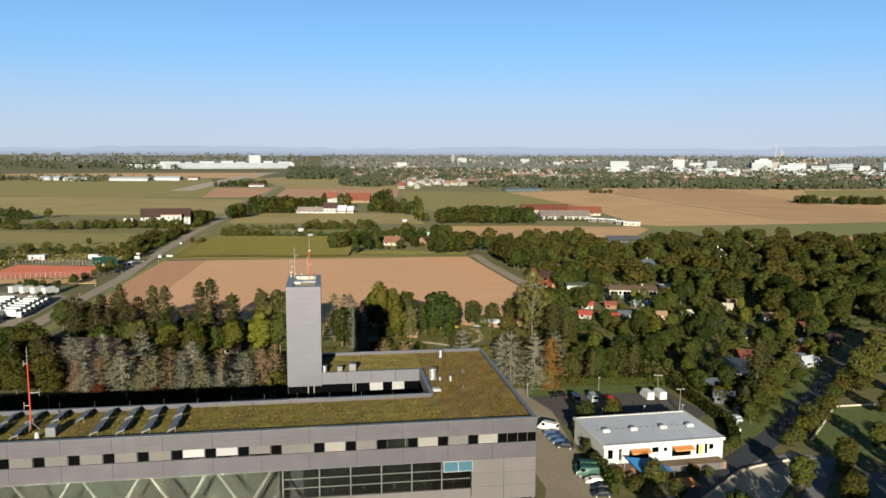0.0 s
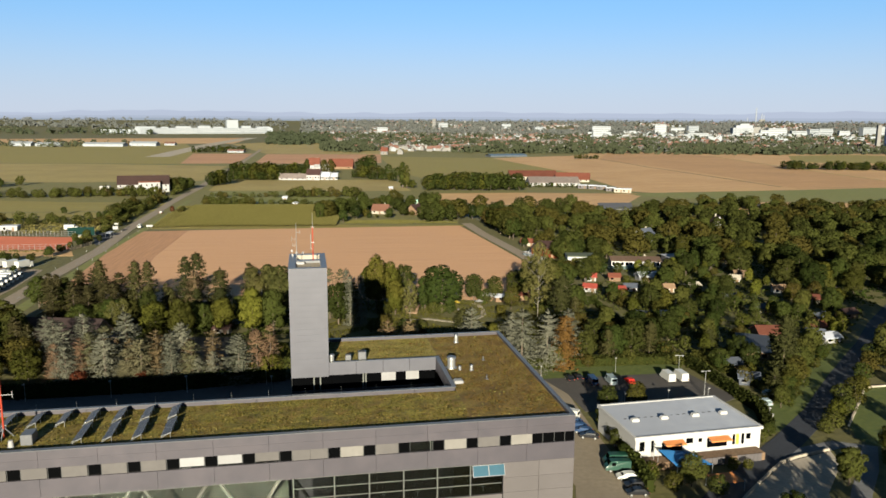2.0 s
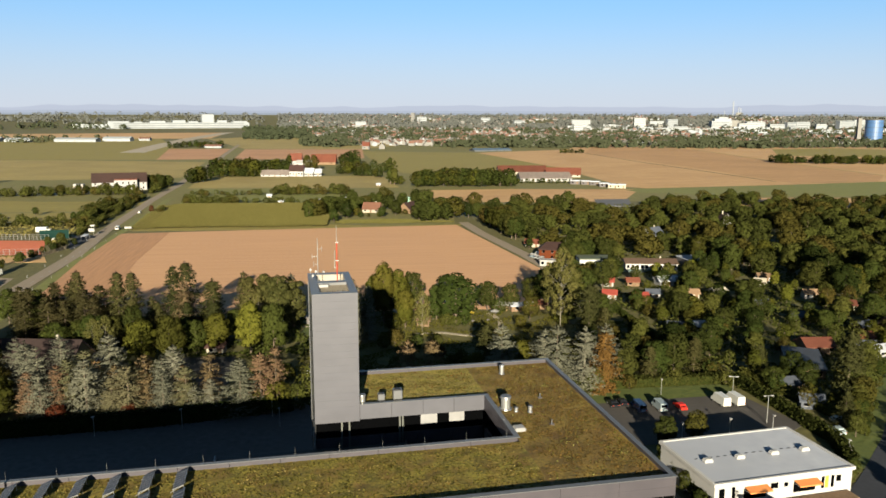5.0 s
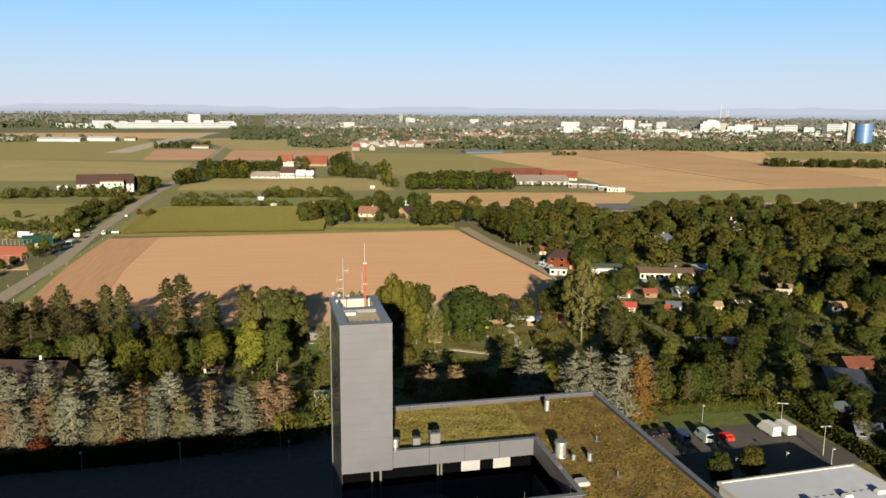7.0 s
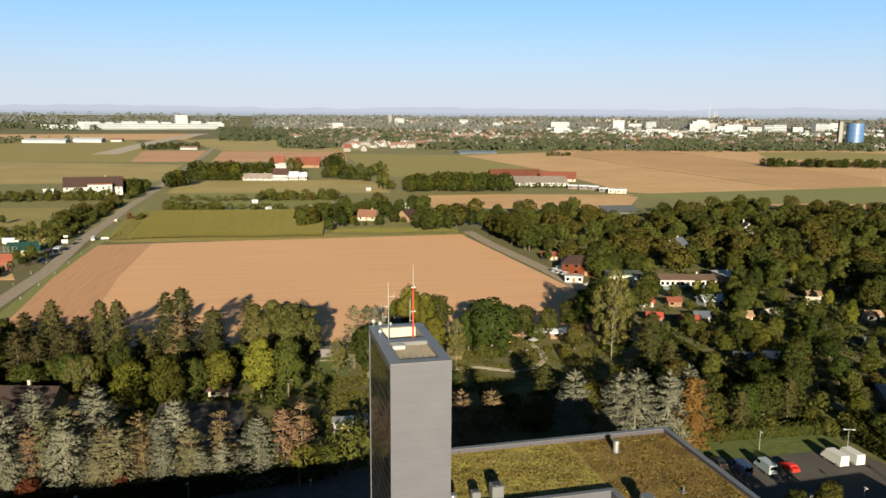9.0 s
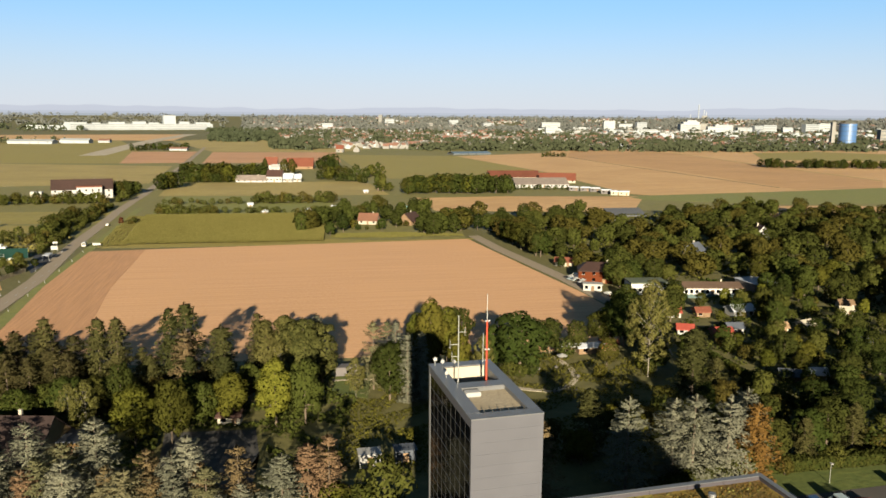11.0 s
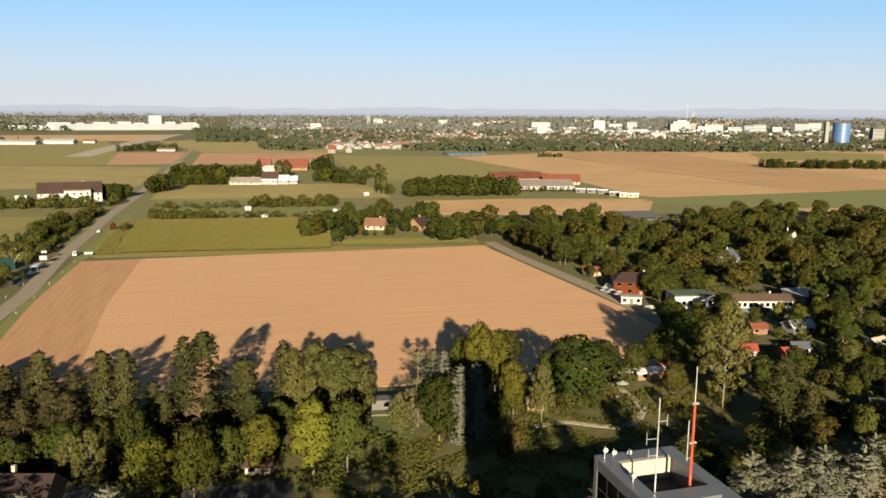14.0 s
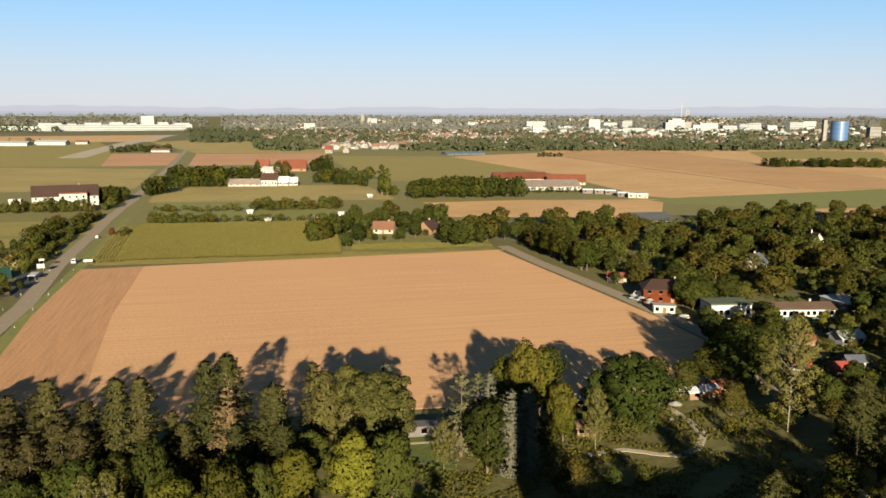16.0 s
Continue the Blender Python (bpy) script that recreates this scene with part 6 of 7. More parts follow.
for x, y, r, p, k, lb in ((43.4, 132.9, 150, P_white, "van", "white van at the yard's edge"), (44.1, 129.4, 160, P_blue, "car", "blue car at the yard's edge"), (44.9, 126.7, 160, P_blue, "car", "blue car at the yard's edge"), (45.7, 124.1, 165, P_blue, "car", "dark blue car at the yard's edge"), (46.7, 121.4, 170, P_black, "car", "dark car at the yard's edge"),
                          (50.1, 105.7, 185, P_green, "van", "dark green van at the yard's edge"), (50.3, 108.7, 185, P_green, "van", "dark green van at the yard's edge"), (51.4, 102.1, 185, P_white, "car", "white car at the yard's edge"), (52.4, 98.7, 185, P_black, "car", "black car at the yard's edge"), (52.1, 95.7, 185, P_black, "car", "black car at the yard's edge")):
    car(x, y, r, p, lb, k)
for x, y, r, p, k, lb in ((49.6, 355.3, 120, P_white, "van", "white van by the restaurant"), (46.5, 351, 120, P_silver, "car", "pale car by the restaurant"), (55.8, 323.9, 110, P_white, "car", "white car by the kiosk"), (59.4, 315.6, 110, P_silver, "car", "pale car by the lane"), (97, 150.9, 10, P_silver, "car", "pale blue covered car by the gardens"),
                          (-195.5, 435.4, 101, P_white, "van", "white van on the country road"), (-213.7, 511.4, 101, P_white, "car", "white car on the country road"), (-212.4, 394.9, 60, P_white, "car", "white car by the bus stop")):
    car(x, y, r, p, lb, k)


def truck(x, y, rot):
    t = thing("truck", pose(x, y, 0.05, 0, 0, rot), "white box truck in a depot lot", "truck", "depot trucks")
    box("box_body", (-4.2, -1.25, 1.1), (2.2, 1.25, 4.0), P_white, t, 0.06)
    box("cab", (2.35, -1.2, 0.5), (4.3, 1.2, 2.9), P_white, t, 0.2)
    box("windscreen", (4.28, -1.0, 1.7), (4.33, 1.0, 2.6), M_pane_dark, t, 0.01)
    for px in (-2.6, 3.2):
        for sg in (1, -1):
            part("wheel", rod_data((px, sg * 0.85, 0.5), (px, sg * 1.22, 0.5), 0.5, 0.5, 12), M_rubber, t)


sheet("depot_lot", [(-164.9, 233), (-169.7, 259.2), (-179.6, 297.6), (-243.8, 308.1), (-251.2, 235.2)], 0.05, M_asphalt, "grey depot lot beside the road", category="parking lot")
for i in range(7):
    truck(-174 - 1.3 * i, 246 + 5.2 * i, 8)
    truck(-186 - 1.3 * i, 244 + 5.2 * i, 8)
for i in range(4):
    truck(-190 - 6 * i, 300 + 0.5 * i, 75)
truck(-231.2, 418.2, 0)
sheet("bus_bay", [(-188.9, 365.5), (-194.2, 394.5), (-199.3, 415.3), (-209.8, 410.6), (-195.7, 375.6)], 0.09, M_shade_asphalt, "dark asphalt bay at the bus stop", category="yard")
slats = thing("slat_fence", pose(-194, 347.7, 0, 0, 0, 87), "pale wooden slat fence beside the courts", "fence")
for k in range(18):
    box("slat", (1.2 * k, -0.05, 0), (1.2 * k + 0.75, 0.05, 2.0), M_board, slats, 0.01)
rod("rail", (0, 0.08, 1.4), (21.4, 0.08, 1.4), 0.05, 0.05, M_board, slats, 5)
net = thing("windbreak_net", pose(-222.5, 397.7, 0, 0, 0, 14), "tall teal-green windbreak net beside the courts", "net")
part("mesh", box_data((0, -0.02, 0.3), (15, 0.02, 5.2), 0), M_net, net)
for k in range(5):
    rod("post", (3.75 * k, 0.08, 0), (3.75 * k, 0.08, 5.4), 0.07, 0.06, M_alu, net, 6)
plants("leaf", [(-201.9, 380.6, 7), (-204.7, 373.2, 6), (-194.5, 329, 6), (-190.9, 306.5, 6), (-202.8, 305.1, 7), (-279.2, 496.7, 6), (-233.9, 469, 7), (-241, 472.7, 6)], "roadside trees", 1.1)
plants("rust", [(-207.7, 518.2, 5)], "roadside trees")


# ---- lamps, hedges, fences ----
def street_lamp(x, y, h, label="grey street lamp with flat head", arm=True):
    l = thing("street_lamp", pose(x, y, 0, 0, 0, random.uniform(-10, 10)), label, "street lamp", "street lamps")
    rod("pole", (0, 0, 0), (0, 0, h), 0.09, 0.06, M_alu, l)
    if arm:
        box("arm", (-1.1, -0.05, h - 0.05), (1.1, 0.05, h + 0.05), M_alu, l, 0.01)
        for sg in (1, -1):
            box("lamp_head", (sg * 0.85 - 0.35, -0.16, h - 0.12), (sg * 0.85 + 0.35, 0.16, h + 0.1), M_white, l, 0.04)
    else:
        box("lamp_head", (-0.25, -0.6, h - 0.1), (0.25, 0.15, h + 0.12), M_white, l, 0.05)


for x, y, h in ((76.7, 163, 6.5), (80.1, 150.2, 6.5)):
    street_lamp(x, y, h)
for x, y, h in ((69.2, 143.4, 3.8), (58, 140.8, 3.8), (79.7, 145.9, 3.6), (60.4, 167.3, 4.2), (-90.3, 135.5, 4.5), (-70.3, 139.2, 4.5), (-52.7, 144, 4.5), (-34.1, 151.3, 4.5), (-31, 145.3, 4.5), (39, 159.4, 4), (90.2, 133.4, 3.5), (57.7, 107.8, 5)):
    street_lamp(x, y, h, "slim grey path lamp with white head", False)


def hedge(name, line, w, h, material, label, per=60, size=0.5, category="hedge"):
    """A clipped hedge along a line: a dark core and leaf sprays over it."""
    P, N = [], []
    g = np.random.default_rng(len(line) * 31 + int(h * 10))
    bms = []
    for a, b in zip(line, line[1:]):
        a, b = Vector(a), Vector(b)
        L = (b - a).length
        d = (b - a).normalized()
        s = Vector((-d.y, d.x))
        n = int(per * L)
        t, q = g.random(n) * L, g.random(n)
        side = g.integers(0, 3, n)
        off = np.where(side == 0, -w / 2, np.where(side == 1, w / 2, (g.random(n) - 0.5) * w)) + g.normal(0, 0.15, n)
        z = np.where(side == 2, h, q * h) + g.normal(0, 0.18, n)
        P.append(np.stack([a.x + d.x * t + s.x * off, a.y + d.y * t + s.y * off, np.maximum(z, 0.1)], 1))
        nn = np.where((side == 2)[:, None], [[0, 0, 1.0]], np.where((side == 0)[:, None], [[-s.x, -s.y, 0.3]], [[s.x, s.y, 0.3]]))
        N.append(nn + g.normal(0, 0.45, (n, 3)))
        m = (a + b) / 2
        bm = box_data((-L / 2, -w * 0.36, 0), (L / 2, w * 0.36, h * 0.86))
        bmesh.ops.transform(bm, matrix=Matrix.Translation((m.x, m.y, 0)) @ Matrix.Rotation(math.atan2(d.y, d.x), 4, "Z"), verts=bm.verts)
        bms.append(bm)
    P, N = np.concatenate(P), np.concatenate(N)
    hd = tagged(new(name), label, category)
    part("leaves", leaf_mesh(name + "_leaves", P, N, size * (0.6 + 0.8 * g.random(len(P))), material), None, hd)
    part("core", merge(*bms), L_leaf_b, hd)
    return hd


# dark leaves on the yard hedge deepen the station's shadow there
hedge("hedge", [(-150, 126.9), (-125.2, 132.6), (-90.3, 138), (-60.3, 144.9), (-30.1, 155.4)], 2.4, 3.4, L_leaf_b, "clipped hedge behind the yard, leaves darkened for the building's shade")
hedge("hedge", [(22, 163), (43, 170.8), (62, 174), (81, 177)], 2.2, 2.6, L_leaf_b, "dark clipped hedge behind the parking lot")
hedge("hedge", [(82.1, 177.5), (86.3, 160), (90.3, 139.5), (88.1, 127.3)], 2.4, 2.6, L_leaf_b, "dark clipped hedge between gardens and parking lot")
for x, y, h in ((50.6, 127, 5.6), (51.6, 121.5, 4.4), (51.6, 116.5, 4.6), (52.4, 110.5, 4.0)):
    plant("leaf", x, y, h, 0.95, v=1, group="garden trees")
hedge("hedge", [(52.8, 129), (53, 114.8), (54.7, 96.7)], 1.8, 3.0, L_leaf, "clipped hedge beside the pavilion")
hedge("hedge", [(86.2, 182.7), (92.4, 166.3), (98.6, 149.9)], 2.0, 2.2, L_leaf, "garden hedge along the path")
hedge("hedge", [(65.7, 252.3), (72.9, 207.1), (79, 182.6)], 1.6, 1.8, L_leaf, "garden hedge along the path")
plants("bush", [(99, 143.5, 2.4), (103, 150, 2.8), (108.5, 158.5, 3), (112, 166, 3.4), (118, 174, 3.2), (124, 184, 3.6), (128, 190, 3)], "shrubs along the shaded lane")
plants("leaf", [(101.2, 150.9, 6), (105.8, 159.2, 6.5), (112.1, 170.7, 8), (116.7, 179.1, 8), (122.5, 187.4, 9), (99.6, 145.8, 4.5)], "garden trees", 1.05)
plants("leaf", [(60.5, 138.7, 7.5), (52.8, 135.6, 7.5), (63.3, 99.8, 7)], "yard trees", 0.9)
plants("conifer", [(59.5, 176.1, 10), (72.8, 181.5, 11), (104.5, 163, 18.5), (96.3, 147.3, 9), (90.4, 181.8, 9)], "garden conifers", 1.15)
# mostly the dark-leaved variant, in place of shade over these gardens
for i, (x, y, h) in enumerate([(53.3, 176, 10), (61.5, 178.2, 11), (67.7, 182.4, 12), (73.9, 186.6, 11), (46.1, 186.2, 9), (57.4, 188.4, 10), (96.6, 176.7, 9), (92.5, 191, 10), (82.2, 197, 11), (71.8, 196.8, 11), (63.6, 204.9, 10), (51.3, 219, 10), (47.1, 233.4, 9), (57.4, 237.7, 10)]):
    plant("leaf", x, y, h, v=(1, 0, 1)[i % 3], group="garden trees")
plants("bush", [(53.3, 170.9, 4), (65.6, 175.2, 4.5), (76.9, 180.5, 5), (44.1, 169.7, 7), (90.4, 170.4, 5), (93.5, 160.1, 5), (96.5, 166.3, 4), (100.7, 160.2, 4), (56.2, 102.7, 3.5), (59.3, 97.7, 4), (67.4, 96.8, 4)], "garden shrubs")
plants("bush", [(73.6, 107.4, 2.6), (76.7, 108, 2.2), (84, 121.2, 3), (87.1, 125.3, 3), (106.5, 111.3, 3)], "garden shrubs")


# ---- fields' crops, shrub rows and trees in the middle distance ----
def crop(name, poly, n, h, material, label, seed, rows=2.6, turn=13.5, size=1.1):
    """Maize or the like: leaf sprays in rows over a field."""
    g = np.random.default_rng(seed)
    xs, ys = [p[0] for p in poly], [p[1] for p in poly]
    X, Y = g.uniform(min(xs), max(xs), n), g.uniform(min(ys), max(ys), n)
    c, s = math.cos(radians(turn)), math.sin(radians(turn))
    a, b = X * c + Y * s, -X * s + Y * c
    b = np.round(b / rows) * rows + g.normal(0, 0.35, n)
    X, Y = a * c - b * s, a * s + b * c
    ok = np.array([inside(x, y, poly) for x, y in zip(X, Y)])
    X, Y = X[ok], Y[ok]
    Z = h * (0.45 + 0.6 * g.random(len(X)))
    N = np.stack([g.normal(0, 0.16, len(X)), -0.3 + g.normal(0, 0.16, len(X)), 0.9 + 0 * X], 1)
    return tagged(part(name, leaf_mesh(name, np.stack([X, Y, Z], 1), N, size * (0.7 + 0.6 * g.random(len(X))), material, True, N * 0.3 + np.array([0, -0.25, 0.6])), None), label, "crop", kind="stuff")


MAIZE = [(-177, 438), (-72, 451), (-84, 568), (-204, 552)]
crop("maize_field", MAIZE, 150000, 2.1, L_maize, "olive-green maize standing in rows", 3, rows=2.4, turn=9, size=0.7)
sheet("maize_soil", MAIZE, 0.06, M_green, "ground beneath the maize", category="field")
crop("weedy_strip", [(-188, 433), (-174, 436), (-204, 552), (-215, 552), (-201, 488)], 15000, 1.2, L_maize, "coarse olive-green beet and weeds beside the maize", 8, rows=1.7, turn=104, size=0.6)
crop("meadow_grass", [(-68.4, 465.1), (-36.1, 466.4), (6.9, 474.6), (6.9, 479), (-33.1, 486.9), (-70.6, 479.9)], 5000, 0.5, L_maize, "rough grass at the field edge", 5, size=0.8)


def clump_rows(key, rows, seed, group, joined=""):
    """Stretches of trees: x0, y0, x1, y1, depth, count, least and most height."""
    g = random.Random(seed)
    for x0, y0, x1, y1, dep, n, lo, hi in rows:
        for i in range(n):
            t = (i + g.uniform(0.1, 0.9)) / n
            plant(key, x0 + (x1 - x0) * t + g.uniform(-1, 1), y0 + (y1 - y0) * t + g.uniform(-dep, dep), g.uniform(lo, hi), g.uniform(0.9, 1.3), group=group, joined=joined)


clump_rows("hedgebush", [(-208, 410, -250, 612, 2.5, 40, 2.5, 5), (-258, 640, -276, 742, 3, 16, 3, 6.2), (-212.9, 447.4, -308.6, 448.9, 7.1, 18, 3, 7.1), (-203, 570, -161, 570, 4, 20, 4.5, 7.5), (-157, 575, -84, 579, 4, 16, 3, 6), (-222, 632, -160, 636, 8, 14, 3, 6), (-150, 640, -86, 645, 7, 22, 5, 9.5), (-420.5, 603.4, -254.6, 643.2, 9.1, 46, 4.1, 9.1), (-221.8, 441.8, -258.3, 568.6, 7, 34, 4, 8.1), (-234, 488, -232, 540, 5, 18, 3, 6.5), (-338.2, 442.4, -223.8, 473.6, 8, 24, 3, 7), (-253, 508, -243, 584, 4, 20, 4, 8), (-200, 509, -202, 530, 2, 5, 2, 4)], 21, "roadside shrubs", "roadside_shrubs")
clump_rows("mid", [(-278, 692, -266, 706, 4, 6, 8, 13), (-346.1, 627.1, -277.7, 655, 5.1, 9, 5.1, 9.2), (-89.4, 479.2, -67.4, 561.7, 8.2, 11, 9.2, 14.3), (-44, 535.4, -10.5, 581, 8.2, 8, 8.2, 13.4), (-16.2, 478.1, 8.9, 498.5, 8.2, 9, 11.3, 15.4), (-65.1, 540, -44.6, 601.5, 8.2, 8, 8.2, 12.4)], 22, "field trees", "field_trees")
clump_rows("fartree", [(-33, 720, 64, 728, 8, 38, 14, 18.5), (66, 758, 128, 762, 4, 16, 3, 5.5), (-258, 742, -248, 762, 5, 7, 12, 17), (-268, 836, -218, 850, 9, 18, 13, 20), (-228, 858, -186, 864, 6, 14, 13, 19), (-240, 828, -208, 832, 4, 10, 6, 10), (-264, 824, -212, 826, 2, 16, 4, 8), (-128, 862, -72, 900, 12, 12, 10, 16), (-150, 1022, -128, 1040, 8, 6, 14, 20), (-54.6, 749.5, -45.9, 736.6, 4.2, 3, 8.4, 11.6), (-106.5, 848, -72.7, 827, 6.4, 8, 6.4, 10.6)], 23, "field trees", "farm_trees")
clump_rows("fartree", [(470, 1112, 790, 1075, 24, 150, 5, 13), (192, 1360, 236, 1362, 7, 9, 6, 9), (-560, 740, -450, 715, 16, 18, 8, 12), (-517, 641.1, -416, 614.4, 20.3, 16, 7.1, 12.2), (-441.6, 351, -257.4, 419.3, 19.8, 16, 5, 8.9), (-560, 1500, -470, 1560, 22, 18, 10, 15)], 24, "far copses", "far_copses")
clump_rows("leaf", [(28.1, 460.3, 42.8, 403.9, 4.1, 9, 11.3, 15.4), (15.3, 490, 62, 503, 8.2, 9, 9.3, 13.4), (61.6, 351.5, 93.1, 347.1, 5.1, 4, 8.2, 11.2), (62.7, 338.8, 68.9, 335.9, 1, 2, 9.2, 11.2)], 25, "lane trees")
clump_rows("leaf", [(-121.7, 222.8, -141.9, 231.5, 5, 4, 9, 12.9), (-115.7, 167.5, -136.1, 192.3, 7.9, 10, 8.9, 13.9), (-198.5, 327.9, -193.9, 379.9, 4, 10, 3, 5), (-189.7, 297.4, -178.8, 265, 4, 6, 3, 5), (-258.9, 313.8, -199.3, 323.7, 5, 14, 2.5, 4.5), (-168.8, 186.7, -177.6, 224.7, 5, 10, 6, 9.9)], 26, "roadside trees")
plant("poplar", -57, 742, 27, 1.4)
plant("poplar", -52.5, 738, 24, 1.3)
for x, y in ((-172.4, 910.4), (-165.1, 916.4), (-119.5, 912.8), (-195, 913.4)):
    plant("mid", x, y, 20, 0.6, group="farm trees")

# tennis courts with fence and clubhouse roofs
sheet("clay_courts", [(-260.8, 341.4), (-197.2, 353.8), (-217.4, 393.7), (-268.5, 393.9)], 0.06, M_clay, "red clay tennis courts", category="court")
sheet("court_apron", [(-254.4, 327.3), (-184.6, 333.4), (-195.1, 350.7), (-259.7, 339.4)], 0.05, M_stubble, "dry sand strip beside the courts", category="ground")
cf = thing("court_fence", pose(0, 0, 0), "tall wire fence round the clay courts", "fence")
for i in range(26):
    t = i / 25
    for (x0, y0), (x1, y1) in (((-260.7, 339.9), (-195.6, 352.3)), ((-270.6, 395.4), (-216.5, 395.8))):
        rod("post", (x0 + (x1 - x0) * t, y0 + (y1 - y0) * t, 0), (x0 + (x1 - x0) * t, y0 + (y1 - y0) * t, 3.2), 0.12, 0.1, M_alu, cf, 5)
for (x0, y0), (x1, y1) in (((-260.7, 339.9), (-195.6, 352.3)), ((-270.6, 395.4), (-216.5, 395.8))):
    for z in (0.8, 2.0, 3.2):
        rod("rail", (x0, y0, z), (x1, y1, z), 0.06, 0.06, M_alu, cf, 5)
house("clubhouse", -287.6, 368.4, 22, 10, 4, 4.6, 12, M_cream, M_slate, "low clubhouse with blue-grey flat roof", flat=True, cols=4)
house("clubhouse", -269.4, 416.9, 10, 6, 3, 3.5, 12, M_white, M_roof_grey, "pale shed beside the clay courts", flat=True, cols=2)

# roadside furniture: dashes, posts, bus shelter, signs
dashes = tagged(new("road_marking"), "white dashed centre line on the country road", "marking", kind="structure")
axis_a, axis_b = Vector((-165.6, 281.6)), Vector((-195.3, 426))
for i in range(26):
    p = axis_a + (axis_b - axis_a).normalized() * (12 * i - 40)
    if p.y > 424:
        break
    ang = math.degrees(math.atan2(140, -25.8))
    box("dash", (-2, -0.09, 0), (2, 0.09, 0.012), M_white, dashes, 0, at=pose(p.x, p.y, 0.102, 0, 0, ang))


def sign(x, y, w, h, z, label, rot=10):
    s = thing("road_sign", pose(x, y, 0, 0, 0, rot), label, "sign", "road signs")
    box("board", (-w / 2, -0.05, z), (w / 2, 0.02, z + h), M_white, s, 0.02)
    for u in (-w * 0.3, w * 0.3):
        rod("post", (u, 0.06, 0), (u, 0.06, z + h), 0.05, 0.05, M_alu, s, 6)


sign(-188.1, 432.6, 4.0, 1.2, 1.2, "wide white sign at the maize edge")
sign(-200.8, 413.1, 3.2, 2.0, 2.2, "white sign board at the bus stop")
sign(-204.1, 421.4, 2.4, 1.0, 4.0, "small white sign high on posts")
shelter = thing("bus_shelter", pose(-197.4, 398.5, 0, 0, 0, 13), "grey flat-roofed bus shelter beside the road", "bus shelter")
box("roof", (-1.5, -4, 2.5), (1.5, 4, 2.7), M_roof_grey, shelter, 0.04)
box("back_wall", (-1.4, -3.8, 0), (-1.3, 3.8, 2.5), M_slate, shelter, 0.01)
for v in (-3.7, 3.7):
    rod("post", (1.3, v, 0), (1.3, v, 2.5), 0.06, 0.06, M_alu, shelter, 6)
for i in range(7):
    p = axis_a + (axis_b - axis_a).normalized() * (24 * i - 6)
    for off in (-5.4, 5.0):
        d = thing("marker_post", pose(p.x + off, p.y, 0), "white roadside marker post with dark band", "post", "marker posts")
        box("shaft", (-0.08, -0.08, 0), (0.08, 0.08, 1.1), M_white, d, 0.02)
        box("band", (-0.085, -0.085, 0.75), (0.085, 0.085, 0.92), M_rubber, d, 0)

for x, y in ((47.5, 345.8), (49.6, 342.6), (45.9, 350), (48, 338.4)):
    tent = thing("parasol", pose(x, y, 0.05), "white terrace parasol beside the restaurant", "parasol", "terrace parasols")
    rod("pole", (0, 0, 0), (0, 0, 2.7), 0.05, 0.05, M_alu, tent, 6)
    part("canopy", rod_data((0, 0, 2.2), (0, 0, 2.8), 1.7, 0.1, 6), M_white, tent)

garden_box = thing("storage_box", pose(90.9, 135.0, 0, 0, 0, 20), "white rounded storage box at the hedge's end", "box")
box("body", (-0.8, -0.6, 0.05), (0.8, 0.6, 1.3), M_white_fresh, garden_box, 0.2)
box("lid", (-0.84, -0.64, 1.3), (0.84, 0.64, 1.42), M_white, garden_box, 0.05)
car(93.5, 144.8, 100, P_silver, "pale blue car parked among garden trees", "car")
# garden clearing between the trees: round path, parasols, sheds, stones
strip("garden_ring_path", [(-4, 219.3), (4, 221.3), (10.6, 218.8), (15.2, 217.6), (20.5, 221.9), (23.7, 227.7), (23.6, 235.3), (22.1, 242.3), (19.7, 246.7)], 1.7, 0.08, M_gravel, "pale winding gravel garden path", "path")
for x, y, m, lb in ((7.7, 238.7, M_yellow, "yellow garden parasol"), (13.4, 238.7, M_yellow, "yellow garden parasol"), (4.9, 240.7, M_cream, "pale garden parasol"), (22.1, 240.8, M_white, "white garden parasol"), (35.7, 248.6, M_orange, "orange garden parasol")):
    p = thing("parasol", pose(x, y, 0.05), lb + " over a garden seat", "parasol", "garden parasols")
    rod("pole", (0, 0, 0), (0, 0, 2.6), 0.04, 0.04, M_wood, p, 6)
    part("canopy", rod_data((0, 0, 2.1), (0, 0, 2.75), 1.7, 0.08, 8), m, p)
for x, y, w, rf in ((32.1, 251, 8, M_roof_grey), (24.3, 251.4, 5, M_white), (1.7, 246.8, 4, M_cream), (38.7, 253.8, 5, M_roof_red), (-2.2, 230.3, 4, M_wood)):
    house("garden_cabin", x, y, w, 4, 2.3, 3.0, random.uniform(-10, 15), M_wood, rf, "low garden cabin beside the field lane", "cabin", cols=2, chimney=False, group="garden cabins")
GARDEN_MID = [(-36.4, 174.7), (-14, 171), (18.5, 177.6), (41, 186.1), (47.1, 241.6), (20.1, 257.5), (-20.9, 252.4), (-34.8, 225.6)]
g_mid = random.Random(77)
for i in range(46):
    x, y = g_mid.uniform(-36, 46), g_mid.uniform(172, 256)
    if inside(x, y, GARDEN_MID) and not (-3 < x < 36 and 198 < y < 246) and not (-44 < x < -28 and 204 < y < 236) and not (-50 < x < -14 and 172 < y < 206):
        plant("bush" if i % 5 else "rust", x, y, g_mid.uniform(1.5, 4.5), 1.2, group="garden shrubs")
